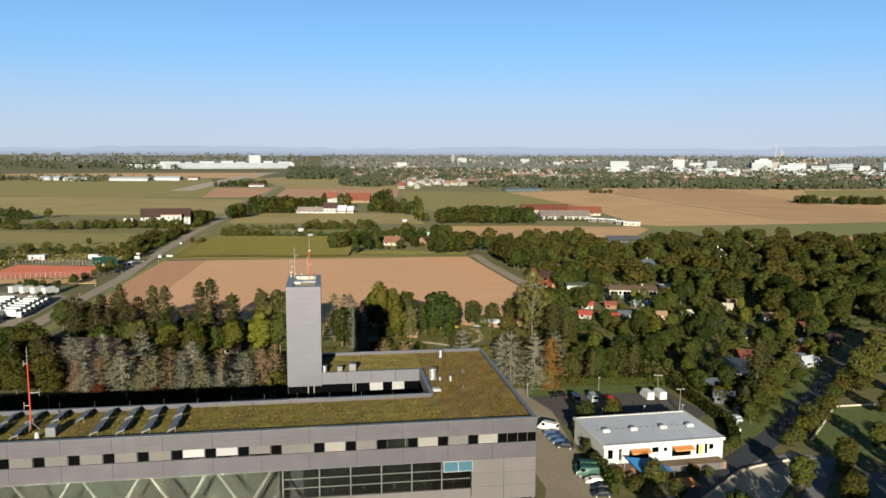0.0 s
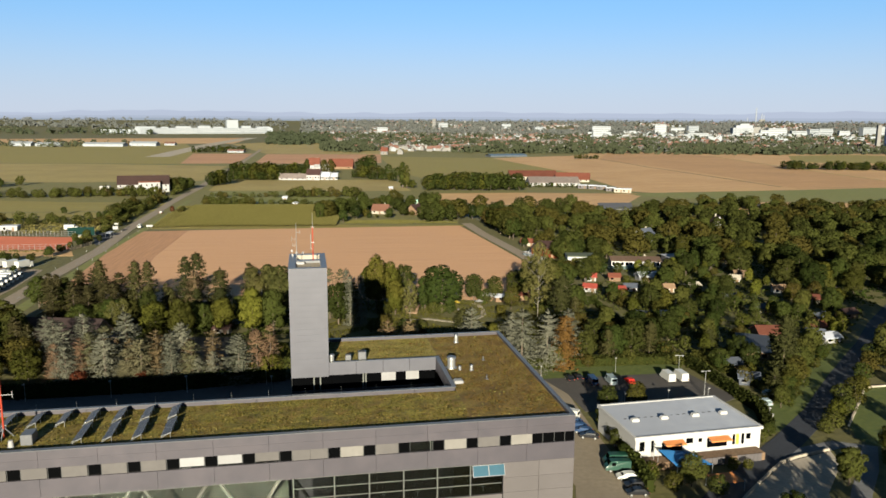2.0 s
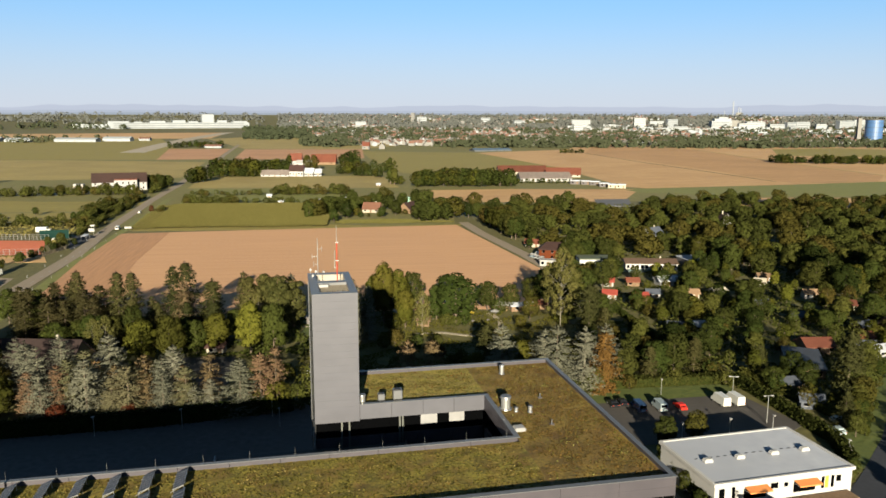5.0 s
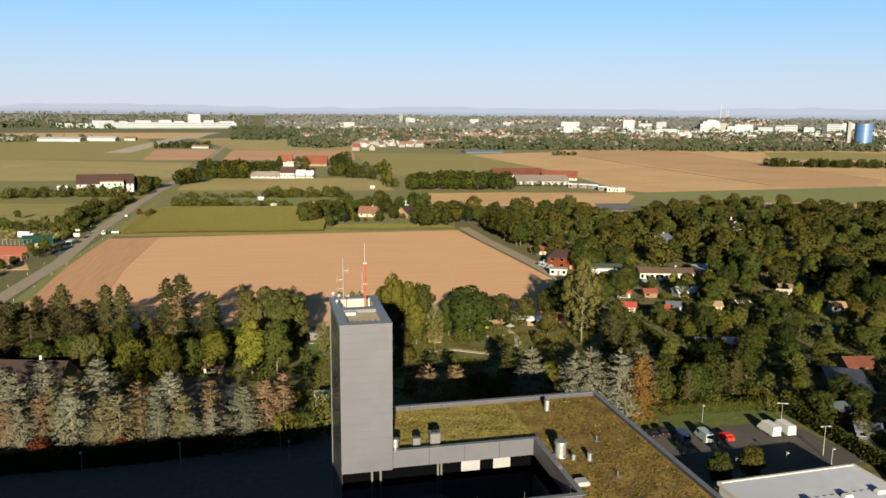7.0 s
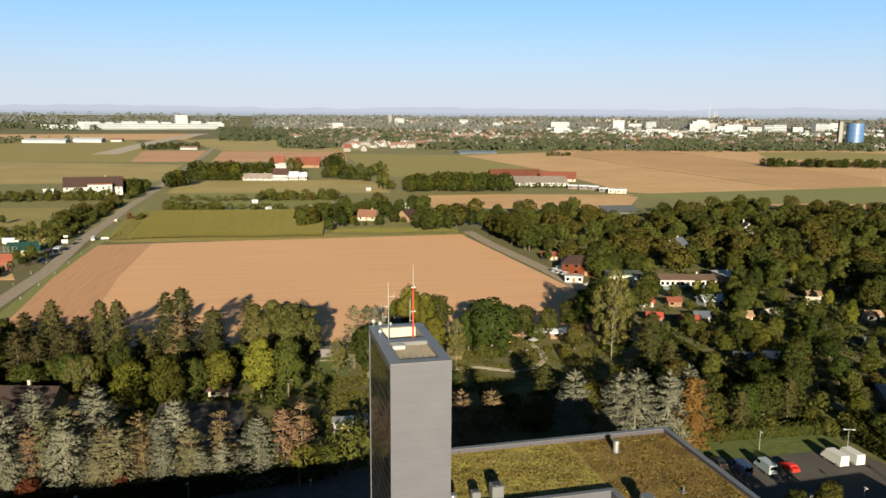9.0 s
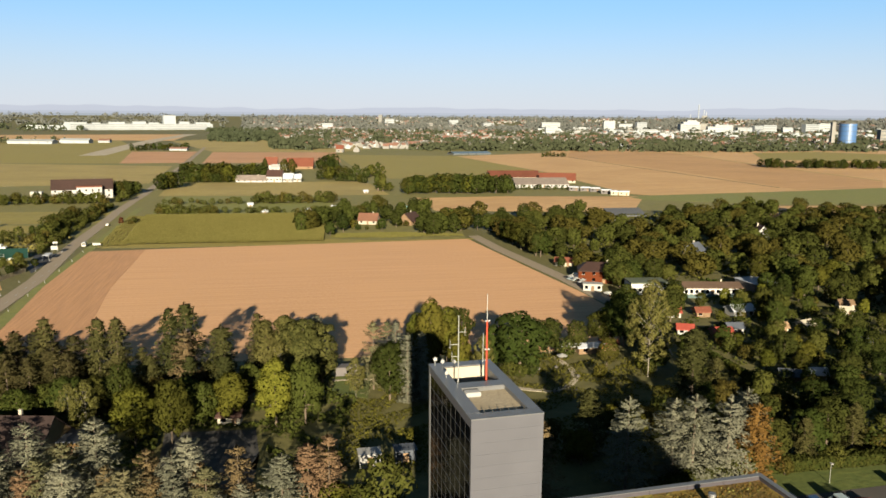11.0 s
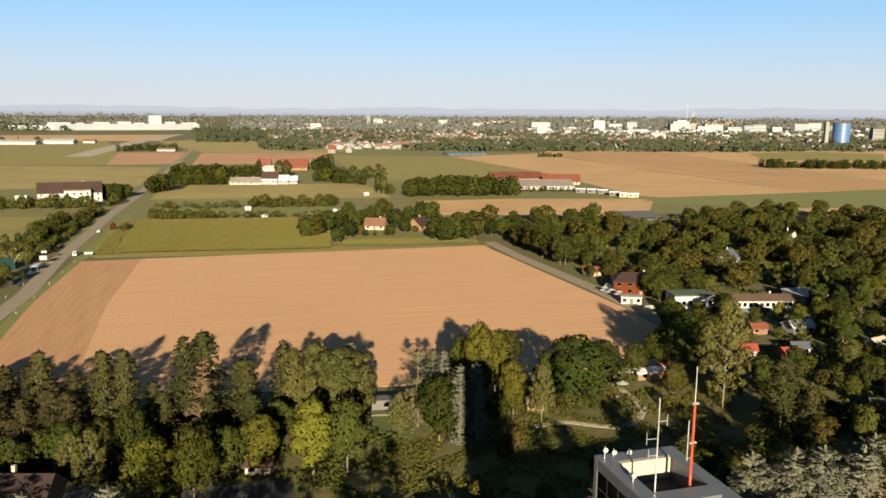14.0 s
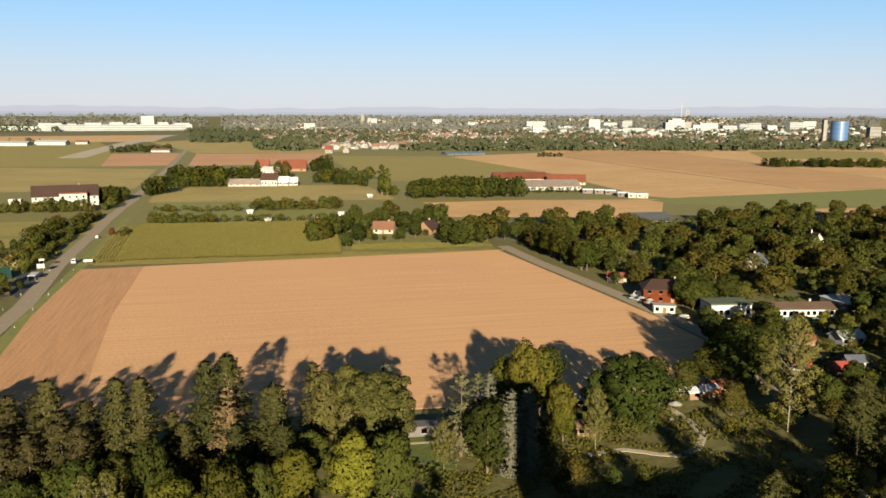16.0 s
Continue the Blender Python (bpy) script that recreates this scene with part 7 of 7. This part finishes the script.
for i in range(12):
    x, y = g_mid.uniform(-2, 26), g_mid.uniform(216, 250)
    bm = bmesh.new()
    bmesh.ops.create_icosphere(bm, subdivisions=1, radius=g_mid.uniform(0.3, 0.8))
    for v in bm.verts:
        v.co = Vector((v.co.x * g_mid.uniform(0.8, 1.3), v.co.y * g_mid.uniform(0.8, 1.3), v.co.z * 0.7))
    tagged(part("boulder", bm, M_concrete, at=pose(x, y, 0.2)), "grey rounded garden boulder in the grass", "boulder", "garden boulders")


NO_WEEDS = [[(-76, 194.3), (-54.8, 195.7), (-49.6, 180.6), (-48.4, 164.4), (-70.5, 164)], [(-41.8, 217.3), (-30.6, 212.4), (-30.8, 233.8), (-42, 234.6)]]
COURTS = [(-254.7, 336.5), (-191.1, 352.9), (-227, 412.2), (-274.8, 399.9)]


def undergrowth(name, poly, n, h, material, seed, label, size=0.7, avoid=()):
    """Uneven low growth over rough ground, in drifts."""
    g = np.random.default_rng(seed)
    xs, ys = [p[0] for p in poly], [p[1] for p in poly]
    X, Y = g.uniform(min(xs), max(xs), n), g.uniform(min(ys), max(ys), n)
    drift = np.sin(X * 0.31 + 1.7 * np.sin(Y * 0.17)) * np.cos(Y * 0.27 + 1.3 * np.sin(X * 0.13))
    ok = (drift > -0.35) & np.array([inside(x, y, poly) and not near_line(x, y, PARK_ROAD, 6) and not near_line(x, y, LANE, 4.5) and not near_line(x, y, GARDEN_PATH, 2) for x, y in zip(X, Y)])
    ok &= ~np.array([inside(x, y, COURTS) or any(inside(x, y, q) for q in NO_WEEDS) for x, y in zip(X, Y)])
    X, Y, drift = X[ok], Y[ok], drift[ok]
    Z = 0.1 + h * (drift + 0.4) * g.random(len(X))
    N = np.stack([g.normal(0, 0.5, len(X)), -0.35 + g.normal(0, 0.5, len(X)), 0.8 + 0 * X], 1)
    return tagged(part(name, leaf_mesh(name, np.stack([X, Y, Z], 1), N, size * (0.6 + 0.8 * g.random(len(X))), material), None), label, "undergrowth", kind="stuff")


undergrowth("undergrowth", GARDENS, 26000, 1.6, L_leaf, 31, "tangled garden growth between sheds and trees")
undergrowth("undergrowth", GARDEN_MID, 24000, 0.7, L_olive, 32, "rough garden grass and weeds", size=0.42)
undergrowth("undergrowth", [(-125.6, 162.3), (-40.2, 158.4), (-30.9, 239.9), (-121.7, 225.9)], 22000, 1.3, L_leaf, 33, "shaded undergrowth below the trees")
undergrowth("undergrowth", WOOD_FAR, 30000, 2.0, L_leaf, 34, "woodland undergrowth", size=1.3)
undergrowth("undergrowth", WOOD_NEAR, 16000, 1.8, L_leaf, 35, "woodland undergrowth", size=1.1)
undergrowth("undergrowth", [(-430.6, 326.1), (-204.9, 343.2), (-213.4, 465.5), (-437, 445.8)], 14000, 1.2, L_maize, 36, "rough grass around the courts", size=1.3)

# ---- far town, factory and power station ----
def far_block(name, x, y, w, d, h, m, label, category="building", parts=(), rot=0, bands=True):
    b = thing(name, pose(x, y, rise(x, y), 0, 0, rot), label, category)
    box("wall", (-w / 2, -d / 2, -4), (w / 2, d / 2, h), m, b, 0.2)
    if bands:
        k = max(1, int(h / 8))
        for j in range(k):
            z = h * (j + 0.35) / k
            box("window_band", (-w * 0.46, -d / 2 - 0.3, z), (w * 0.46, -d / 2 + 0.1, z + h / k * 0.28), M_far_glass, b, 0)
    for u0, u1, z1 in parts:
        box("roof_block", (u0, -d * 0.4, h), (u1, d * 0.4, z1), m, b, 0.2)
    return b


M_far_glass = plain("far_windows", (0.0544, 0.0594, 0.067), 0.3)
# haze is put into these far colours: bluish white, greyed cream and red
M_hazed_white = surf("hazed_white_walls", (0.152, 0.168, 0.191), (0.182, 0.196, 0.217), 20, 0.7, 0)
M_hazed_cream = surf("hazed_cream_walls", (0.1, 0.098, 0.098), (0.13, 0.127, 0.122), 10, 0.7, 0)
M_hazed_red = surf("hazed_red_roofs", (0.077, 0.0385, 0.0289), (0.108, 0.0578, 0.0443), 12, 0.8, 0)
M_far_grey = surf("far_grey_roofs", (0.0495, 0.0479, 0.0462), (0.0726, 0.0693, 0.066), 12, 0.8, 0)
far_block("factory", -1162, 3238, 565, 70, 24, M_hazed_white, "long white factory on the plain", rot=24, parts=((88, 136, 58), (-280, -200, 30), (-180, -150, 28), (-120, -60, 31), (-30, 20, 33), (32, 70, 29), (150, 190, 33), (215, 275, 30)))
far_block("factory", -1494.6, 3153.1, 149.6, 46, 16.1, M_hazed_white, "low white factory hall", bands=False)
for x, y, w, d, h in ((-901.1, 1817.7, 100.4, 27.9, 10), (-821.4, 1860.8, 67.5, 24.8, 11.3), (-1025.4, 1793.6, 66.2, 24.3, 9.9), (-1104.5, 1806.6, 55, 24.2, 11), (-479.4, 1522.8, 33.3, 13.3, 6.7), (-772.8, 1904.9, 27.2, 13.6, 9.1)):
    house("hangar", x, y, w, d, h * 0.6, h, 0, M_hazed_white, M_hazed_white if w > 50 else M_hazed_red, "white airfield hangar with shallow roof", "hangar", cols=5, chimney=False, group="airfield hangars")
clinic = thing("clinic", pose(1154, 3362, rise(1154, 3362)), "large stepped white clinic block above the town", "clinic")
box("wall", (-43, -20, -4), (43, 20, 33), M_hazed_white, clinic, 0.3)
box("roof_block", (-30, -16, 33), (41, 16, 43), M_hazed_white, clinic, 0.3)
box("roof_block", (-12, -13, 43), (28, 13, 50), M_hazed_white, clinic, 0.3)
box("side_block", (45, -14, -4), (74, 14, 36), M_hazed_cream, clinic, 0.3)
box("low_wing", (74.3, -14, -4), (128, 14, 17), M_hazed_white, clinic, 0.3)
for j in range(4):
    box("window_band", (-40, -20.3, 5 + 7 * j), (40, -19.9, 7 + 7 * j), M_far_glass, clinic, 0)
ps = thing("power_station", pose(1614, 4516, 20, 0, 0, -20), "hazy power station with tall pale chimneys", "power station")
box("wall", (-62, -12, 0), (52, 12, 32), M_hazed_cream, ps, 0.3)
box("boiler_house", (18, -10, 32), (48, 10, 58), M_hazed_cream, ps, 0.3)
for u, h, r in ((0, 122, 3.2), (-46, 66, 2.2), (30, 90, 2.6), (42, 82, 2.4)):
    rod("chimney", (u, 14, 0), (u, 14, h), r, r * 0.75, M_hazed_white, ps, 12, "tall pale chimney")
tank = thing("gas_tank", pose(1030, 1892, 0), "blue cylindrical gas tank with pale cap", "tank")
rod("shell", (0, 0, 0), (0, 0, 56), 20, 20, plain("far_blue_paint", (0.033, 0.077, 0.182), 0.4), tank, 32)
rod("cap", (0, 0, 56), (0, 0, 58.5), 20.4, 18, M_far_grey, tank, 32)
for k in range(5):
    rod("ring", (0, 0, 11 * k + 5), (0, 0, 11 * k + 5.7), 20.25, 20.25, M_far_grey, tank, 32)
far_block("silo_tower", 1000, 1905, 9, 9, 60, M_hazed_cream, "slim pale silo tower beside the tank", "tower", bands=False)
far_block("apartment_block", 1252.7, 2104.1, 31.7, 18.5, 39.7, M_hazed_cream, "cream apartment block on the plain", "apartment block")
TOWN_BLOCKS = [(561, 3430.5, 80.5, 26.8, 37.5), (677.7, 3380.4, 54.1, 21.7, 18.9), (814.7, 3403.2, 48.7, 21.6, 46), (944.9, 3367.9, 46.2, 21.8, 40.8), (912.6, 3171.5, 82.9, 27.6, 16.6), (760, 3084, 55, 27.6, 16.5), (825, 3090, 35, 20, 12), (1262, 3258.5, 74, 41.2, 32.9), (1345, 3240, 60, 30, 22), (1420, 3275, 46, 25, 28), (1215.1, 3198.1, 82.9, 27.6, 27.6), (1468, 3282.5, 58, 32.6, 29.9), (1540, 3262, 40, 25, 21), (1626.1, 3233.4, 68.2, 27.3, 35.4), (1390, 3115, 62, 27.8, 16.7), (1465, 3105, 38, 22, 13)]
TOWN_BLOCKS_B = [(434.7, 2699.3, 31.6, 18.5, 34.3), (-605.5, 2680.2, 111, 24.7, 11.1), (-168.2, 3901.7, 47.3, 23.7, 35.5), (156.5, 3997.5, 47, 23.5, 28.2), (-213.8, 3949.8, 18.6, 18.6, 53.5), (30.9, 3744.6, 27.5, 17.5, 22.5), (-437.6, 3589.8, 49.6, 22.3, 22.3), (307.4, 3698.7, 51, 23, 25.5), (1735, 3322, 52, 26.7, 34.7), (1795, 3310, 30, 20, 24), (930, 3563, 60, 26.4, 26.4), (1000, 3560, 35, 22, 20), (518.7, 3138.4, 35.5, 19.1, 30)]
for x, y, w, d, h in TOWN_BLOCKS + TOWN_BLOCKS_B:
    far_block("apartment_block", x, y, w, d, h, M_hazed_white if w > 30 else M_hazed_cream, "pale block standing out of the town", "apartment block", rot=random.uniform(-15, 15))
church = thing("church", pose(-159.6, 3475.9, 0), "town church with a slim pale spire", "church")
box("nave", (-8, -20, 0), (8, 10, 16), M_hazed_cream, church, 0.2)
rod("spire", (0, -22, 0), (0, -22, 58), 4.5, 0.5, M_hazed_cream, church, 8)
house("villa", -168, 1484, 14, 12, 7, 14, 0, M_hazed_cream, M_roof_red, "tall house with steep red roof at the town edge", cols=4)
house("villa", -138, 1500, 12, 11, 6, 12, 90, M_hazed_cream, M_far_grey, "tall house with steep grey roof at the town edge", cols=3)
nursery = thing("glasshouse_row", pose(72, 1428, 0, 0, 0, 20), "row of blue-grey glasshouses at the town edge", "glasshouse")
for k in range(5):
    part("glasshouse_bay", gable_data(14, 30, 3, 5.5, 0.2), plain("pale_blue_glass", (0.055, 0.0745, 0.091), 0.3), nursery, at=pose(-30 + 15 * k, 0, 0, 0, 0, 0))
    box("wall", (-37 + 15 * k, -15, 0), (-23 + 15 * k, 15, 3), M_far_glass, nursery, 0.1)


def far_houses(name, n, seed, ylo, yhi, label):
    """Many small gabled houses, joined: walls and roofs."""
    g = np.random.default_rng(seed)
    V, F, I = [], [], []
    for _ in range(n):
        y = ylo * (yhi / ylo) ** g.random()
        x = g.uniform(-0.2 * y - 60 * (y > 2400), 0.6 * y + 60)
        if math.hypot(x, y) > 4800 or y < 1640 + 0.14 * max(x, 0) or (x < -280 and y < 2300):
            continue
        dens = noise.noise((x * 0.004, y * 0.003, 3.0))
        if dens < -0.25 and g.random() < 0.8:
            continue
        w, d, e = g.uniform(8, 15), g.uniform(7, 11), g.uniform(3, 6.5)
        r = e + g.uniform(3, 5.5)
        a = g.uniform(-0.4, 0.4) + (1.57 if g.random() < 0.4 else 0)
        c, s = math.cos(a), math.sin(a)
        base = len(V)
        for px, py, pz in ((-w, -d, 0), (w, -d, 0), (w, d, 0), (-w, d, 0), (-w, -d, e), (w, -d, e), (w, d, e), (-w, d, e), (-w, 0, r), (w, 0, r)):
            V.append((x + (px * c - py * s) / 2, y + (px * s + py * c) / 2, pz + rise(x, y)))
        wall = 0 if g.random() < 0.25 else 1
        roof = 2 if g.random() < 0.6 else 3
        for f, m in (((0, 1, 5, 4), wall), ((1, 2, 6, 9, 5), wall), ((2, 3, 7, 6), wall), ((3, 0, 4, 8, 7), wall), ((4, 5, 9, 8), roof), ((6, 7, 8, 9), roof)):
            F.append(tuple(base + k for k in f))
            I.append(m)
    me = mesh_of(name, V, F, M_hazed_white, M_hazed_cream, M_hazed_red, M_far_grey)
    me.polygons.foreach_set("material_index", I)
    return tagged(part(name, me, None), label, "houses", kind="stuff")


def far_flats(name, n, seed, label):
    """Small flat-roofed pale town blocks, joined."""
    g = np.random.default_rng(seed)
    V, F, I = [], [], []
    for _ in range(n):
        x, y = g.uniform(430, 1900), g.uniform(2500, 3500)
        w, d, h = g.uniform(8, 34) / 2, g.uniform(8, 15) / 2, g.uniform(6, 17)
        a = g.uniform(-0.4, 0.4)
        c, s = math.cos(a), math.sin(a)
        base = len(V)
        for px, py, pz in ((-w, -d, 0), (w, -d, 0), (w, d, 0), (-w, d, 0), (-w, -d, h), (w, -d, h), (w, d, h), (-w, d, h)):
            V.append((x + px * c - py * s, y + px * s + py * c, pz + rise(x, y)))
        for f, m in (((0, 1, 5, 4), 0), ((1, 2, 6, 5), 0), ((2, 3, 7, 6), 0), ((3, 0, 4, 7), 0), ((4, 5, 6, 7), 2)):
            F.append(tuple(base + k for k in f))
            I.append(m if m == 2 else (0 if (base // 8) % 3 else 1))
    me = mesh_of(name, V, F, M_hazed_white, M_hazed_cream, M_far_grey)
    me.polygons.foreach_set("material_index", I)
    return tagged(part(name, me, None), label, "buildings", kind="stuff")


far_flats("town_flats", 170, 57, "small pale flat-roofed town blocks")
far_houses("town_houses", 2800, 51, 1640, 3300, "many small gabled town houses among trees")
far_houses("outer_houses", 2200, 52, 3300, 4750, "distant pale town houses")


def far_trees(name, n, seed, region, ylo, yhi, h, label, material=None, per=18):
    g = np.random.default_rng(seed)
    y = ylo * (yhi / ylo) ** g.random(n)
    f0, f1 = region
    x = y * g.uniform(f0, f1, n)
    keep = np.array([noise.noise((a * 0.0035, b * 0.0025, seed)) > -0.22 for a, b in zip(x, y)])
    keep &= np.hypot(x, y) < 4800
    x, y = x[keep], y[keep]
    m = len(x)
    hh = h * g.uniform(0.6, 1.3, m)
    d = g.normal(size=(m, per, 3))
    d /= np.linalg.norm(d, axis=2, keepdims=True)
    up = np.array([rise(a, b) for a, b in zip(x, y)])
    P = np.stack([x, y, hh * 0.55 + up], 1)[:, None, :] + d * np.stack([hh * 0.55, hh * 0.55, hh * 0.5], 1)[:, None, :]
    P = P.reshape(-1, 3)
    N = (d + g.normal(0, 0.3, d.shape) + np.array([0, -0.5, 0.4])).reshape(-1, 3)
    S = np.repeat(hh, per) * 0.46 * g.uniform(0.7, 1.2, m * per)
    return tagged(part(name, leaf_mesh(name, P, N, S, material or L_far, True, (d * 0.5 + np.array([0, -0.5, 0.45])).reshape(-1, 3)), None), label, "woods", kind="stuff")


far_trees("town_trees", 4400, 61, (-0.2, 0.62), 1600, 3300, 11, "dark green trees between the town houses")
far_trees("town_trees_outer", 5200, 62, (-0.23, 0.62), 3300, 4780, 15, "hazy trees of the far town and plain", L_far_hazed)
far_trees("town_edge_trees", 620, 63, (-0.18, 0.42), 1560, 1720, 11, "dense row of trees along the town edge")
far_trees("town_trees_west", 700, 67, (-0.275, -0.19), 2000, 3300, 13, "dark green trees at the town's western edge")
far_trees("left_woods", 160, 64, (-0.75, -0.42), 2900, 3300, 18, "far woods beside the factory")
far_trees("left_plain_trees", 160, 65, (-0.7, -0.45), 1740, 1950, 10, "scattered trees round the hangars")
far_trees("far_woods_left", 800, 66, (-0.75, -0.25), 3500, 4780, 17, "hazy woods behind the factory", L_far_hazed)


# ---- far plants joined into one mesh a stand ----
def join_plants(name, rows, label):
    V, F, I, NR, mats = [], [], [], [], []
    at = 0
    for tm, cm, m in rows:
        M = np.array(m)
        for me in (tm, cm):
            n = len(me.vertices)
            co = np.empty(n * 3)
            me.vertices.foreach_get("co", co)
            V.append(co.reshape(-1, 3) @ M[:3, :3].T + M[:3, 3])
            nr = np.empty(n * 3)
            (me.corner_normals if len(me.loops) == n else me.vertex_normals).foreach_get("vector", nr)
            NR.append(nr.reshape(-1, 3) @ M[:3, :3].T)
            if me.materials[0] not in mats:
                mats.append(me.materials[0])
            k = mats.index(me.materials[0])
            for p in me.polygons:
                F.append([at + i for i in p.vertices])
                I.append(k)
            at += n
    me = mesh_of(name, np.concatenate(V).tolist(), F, *mats)
    me.polygons.foreach_set("material_index", I)
    NR = np.concatenate(NR)
    me.normals_split_custom_set_from_vertices((NR / np.maximum(np.linalg.norm(NR, axis=1, keepdims=True), 1e-6)).tolist())
    tagged(part(name, me, None), label, "trees", kind="stuff")


for stand, words in (("far_woodland", "dense dark green wood behind the gardens"), ("woodland_shrubs", "shrubs at the wood's edge"), ("roadside_shrubs", "rows of shrubs along road and fields"), ("field_trees", "trees round the cottages and fields"), ("farm_trees", "dark tree rows round farm and halls"), ("far_copses", "far copses out in the fields")):
    join_plants(stand, JOINED[stand], words)


# trees south of the plaza and lane, and more garden growth
plants("leaf", [(71.2, 64.7, 12), (81.4, 58.7, 13), (91.6, 64.8, 12), (101.8, 60.8, 13), (112.1, 68.9, 12), (63.1, 68.6, 11), (122.5, 77, 12), (85.6, 72.8, 11), (106.1, 76.9, 11), (74.4, 78.7, 10)], "park trees")
plants("leaf", [(88.5, 211.5, 9), (98.8, 207.6, 8), (94.7, 221.9, 9), (105.2, 234.6, 8), (113.5, 243, 9), (98.9, 246.9, 8), (90.6, 255, 9), (122, 266.1, 9), (107.4, 288.7, 9), (97, 296.7, 9), (116, 305.6, 10), (128.1, 224.6, 8), (140.7, 239.5, 9)], "garden trees", 1.1)
plants("leaf", [(-64.5, 489, 11), (-41.5, 494.2, 8), (-33.3, 507.6, 10), (-14.3, 512.8, 11), (-62.7, 512.7, 12), (-70.5, 471.5, 9)], "cottage trees", 1.1)
plants("bush", [(-56.2, 495.7, 4), (-51, 497.1, 3), (-43.7, 498.5, 5), (-31.2, 514.1, 5), (-18.6, 516.9, 4), (-27, 512.2, 4), (-59.4, 502.1, 6)], "cottage shrubs")
plants("leaf", [(47, 265.3, 15), (43.9, 255.9, 14), (51.1, 258.2, 14), (36.6, 257.9, 11), (53.2, 296.6, 9), (52.6, 275.8, 12), (57.3, 270.7, 12), (73, 297.2, 11), (67.7, 284.5, 12), (61.5, 291.7, 9), (76.2, 307.7, 10), (59.4, 304.1, 7), (69.2, 341.6, 10), (63.7, 336.7, 9), (64.7, 339.9, 10), (61.5, 318.8, 6), (118.2, 322.5, 10), (78.2, 304.6, 6), (65.7, 304.3, 8), (61.7, 362.1, 9), (68, 369.7, 11), (51.2, 401.1, 9)], "lane trees", 1.1)


sheet("garden_lawn", [(-41.3, 218.3), (-31.6, 213.4), (-31.8, 232.8), (-41, 233.6)], 0.06, M_lawn, "small bright mown garden lawn", category="lawn")
strip("lawn_path", [(-41.9, 226.5), (-30.8, 227.7)], 0.9, 0.09, M_gravel, "pale straight path across the lawn", "path")
sheet("sunny_grass", [(-52.6, 175.5), (-38.3, 170.6), (-30.4, 182.9), (-32.5, 203.2), (-50.8, 201.9)], 0.05, M_ground, "sunlit rough grass among the trees", category="grass")
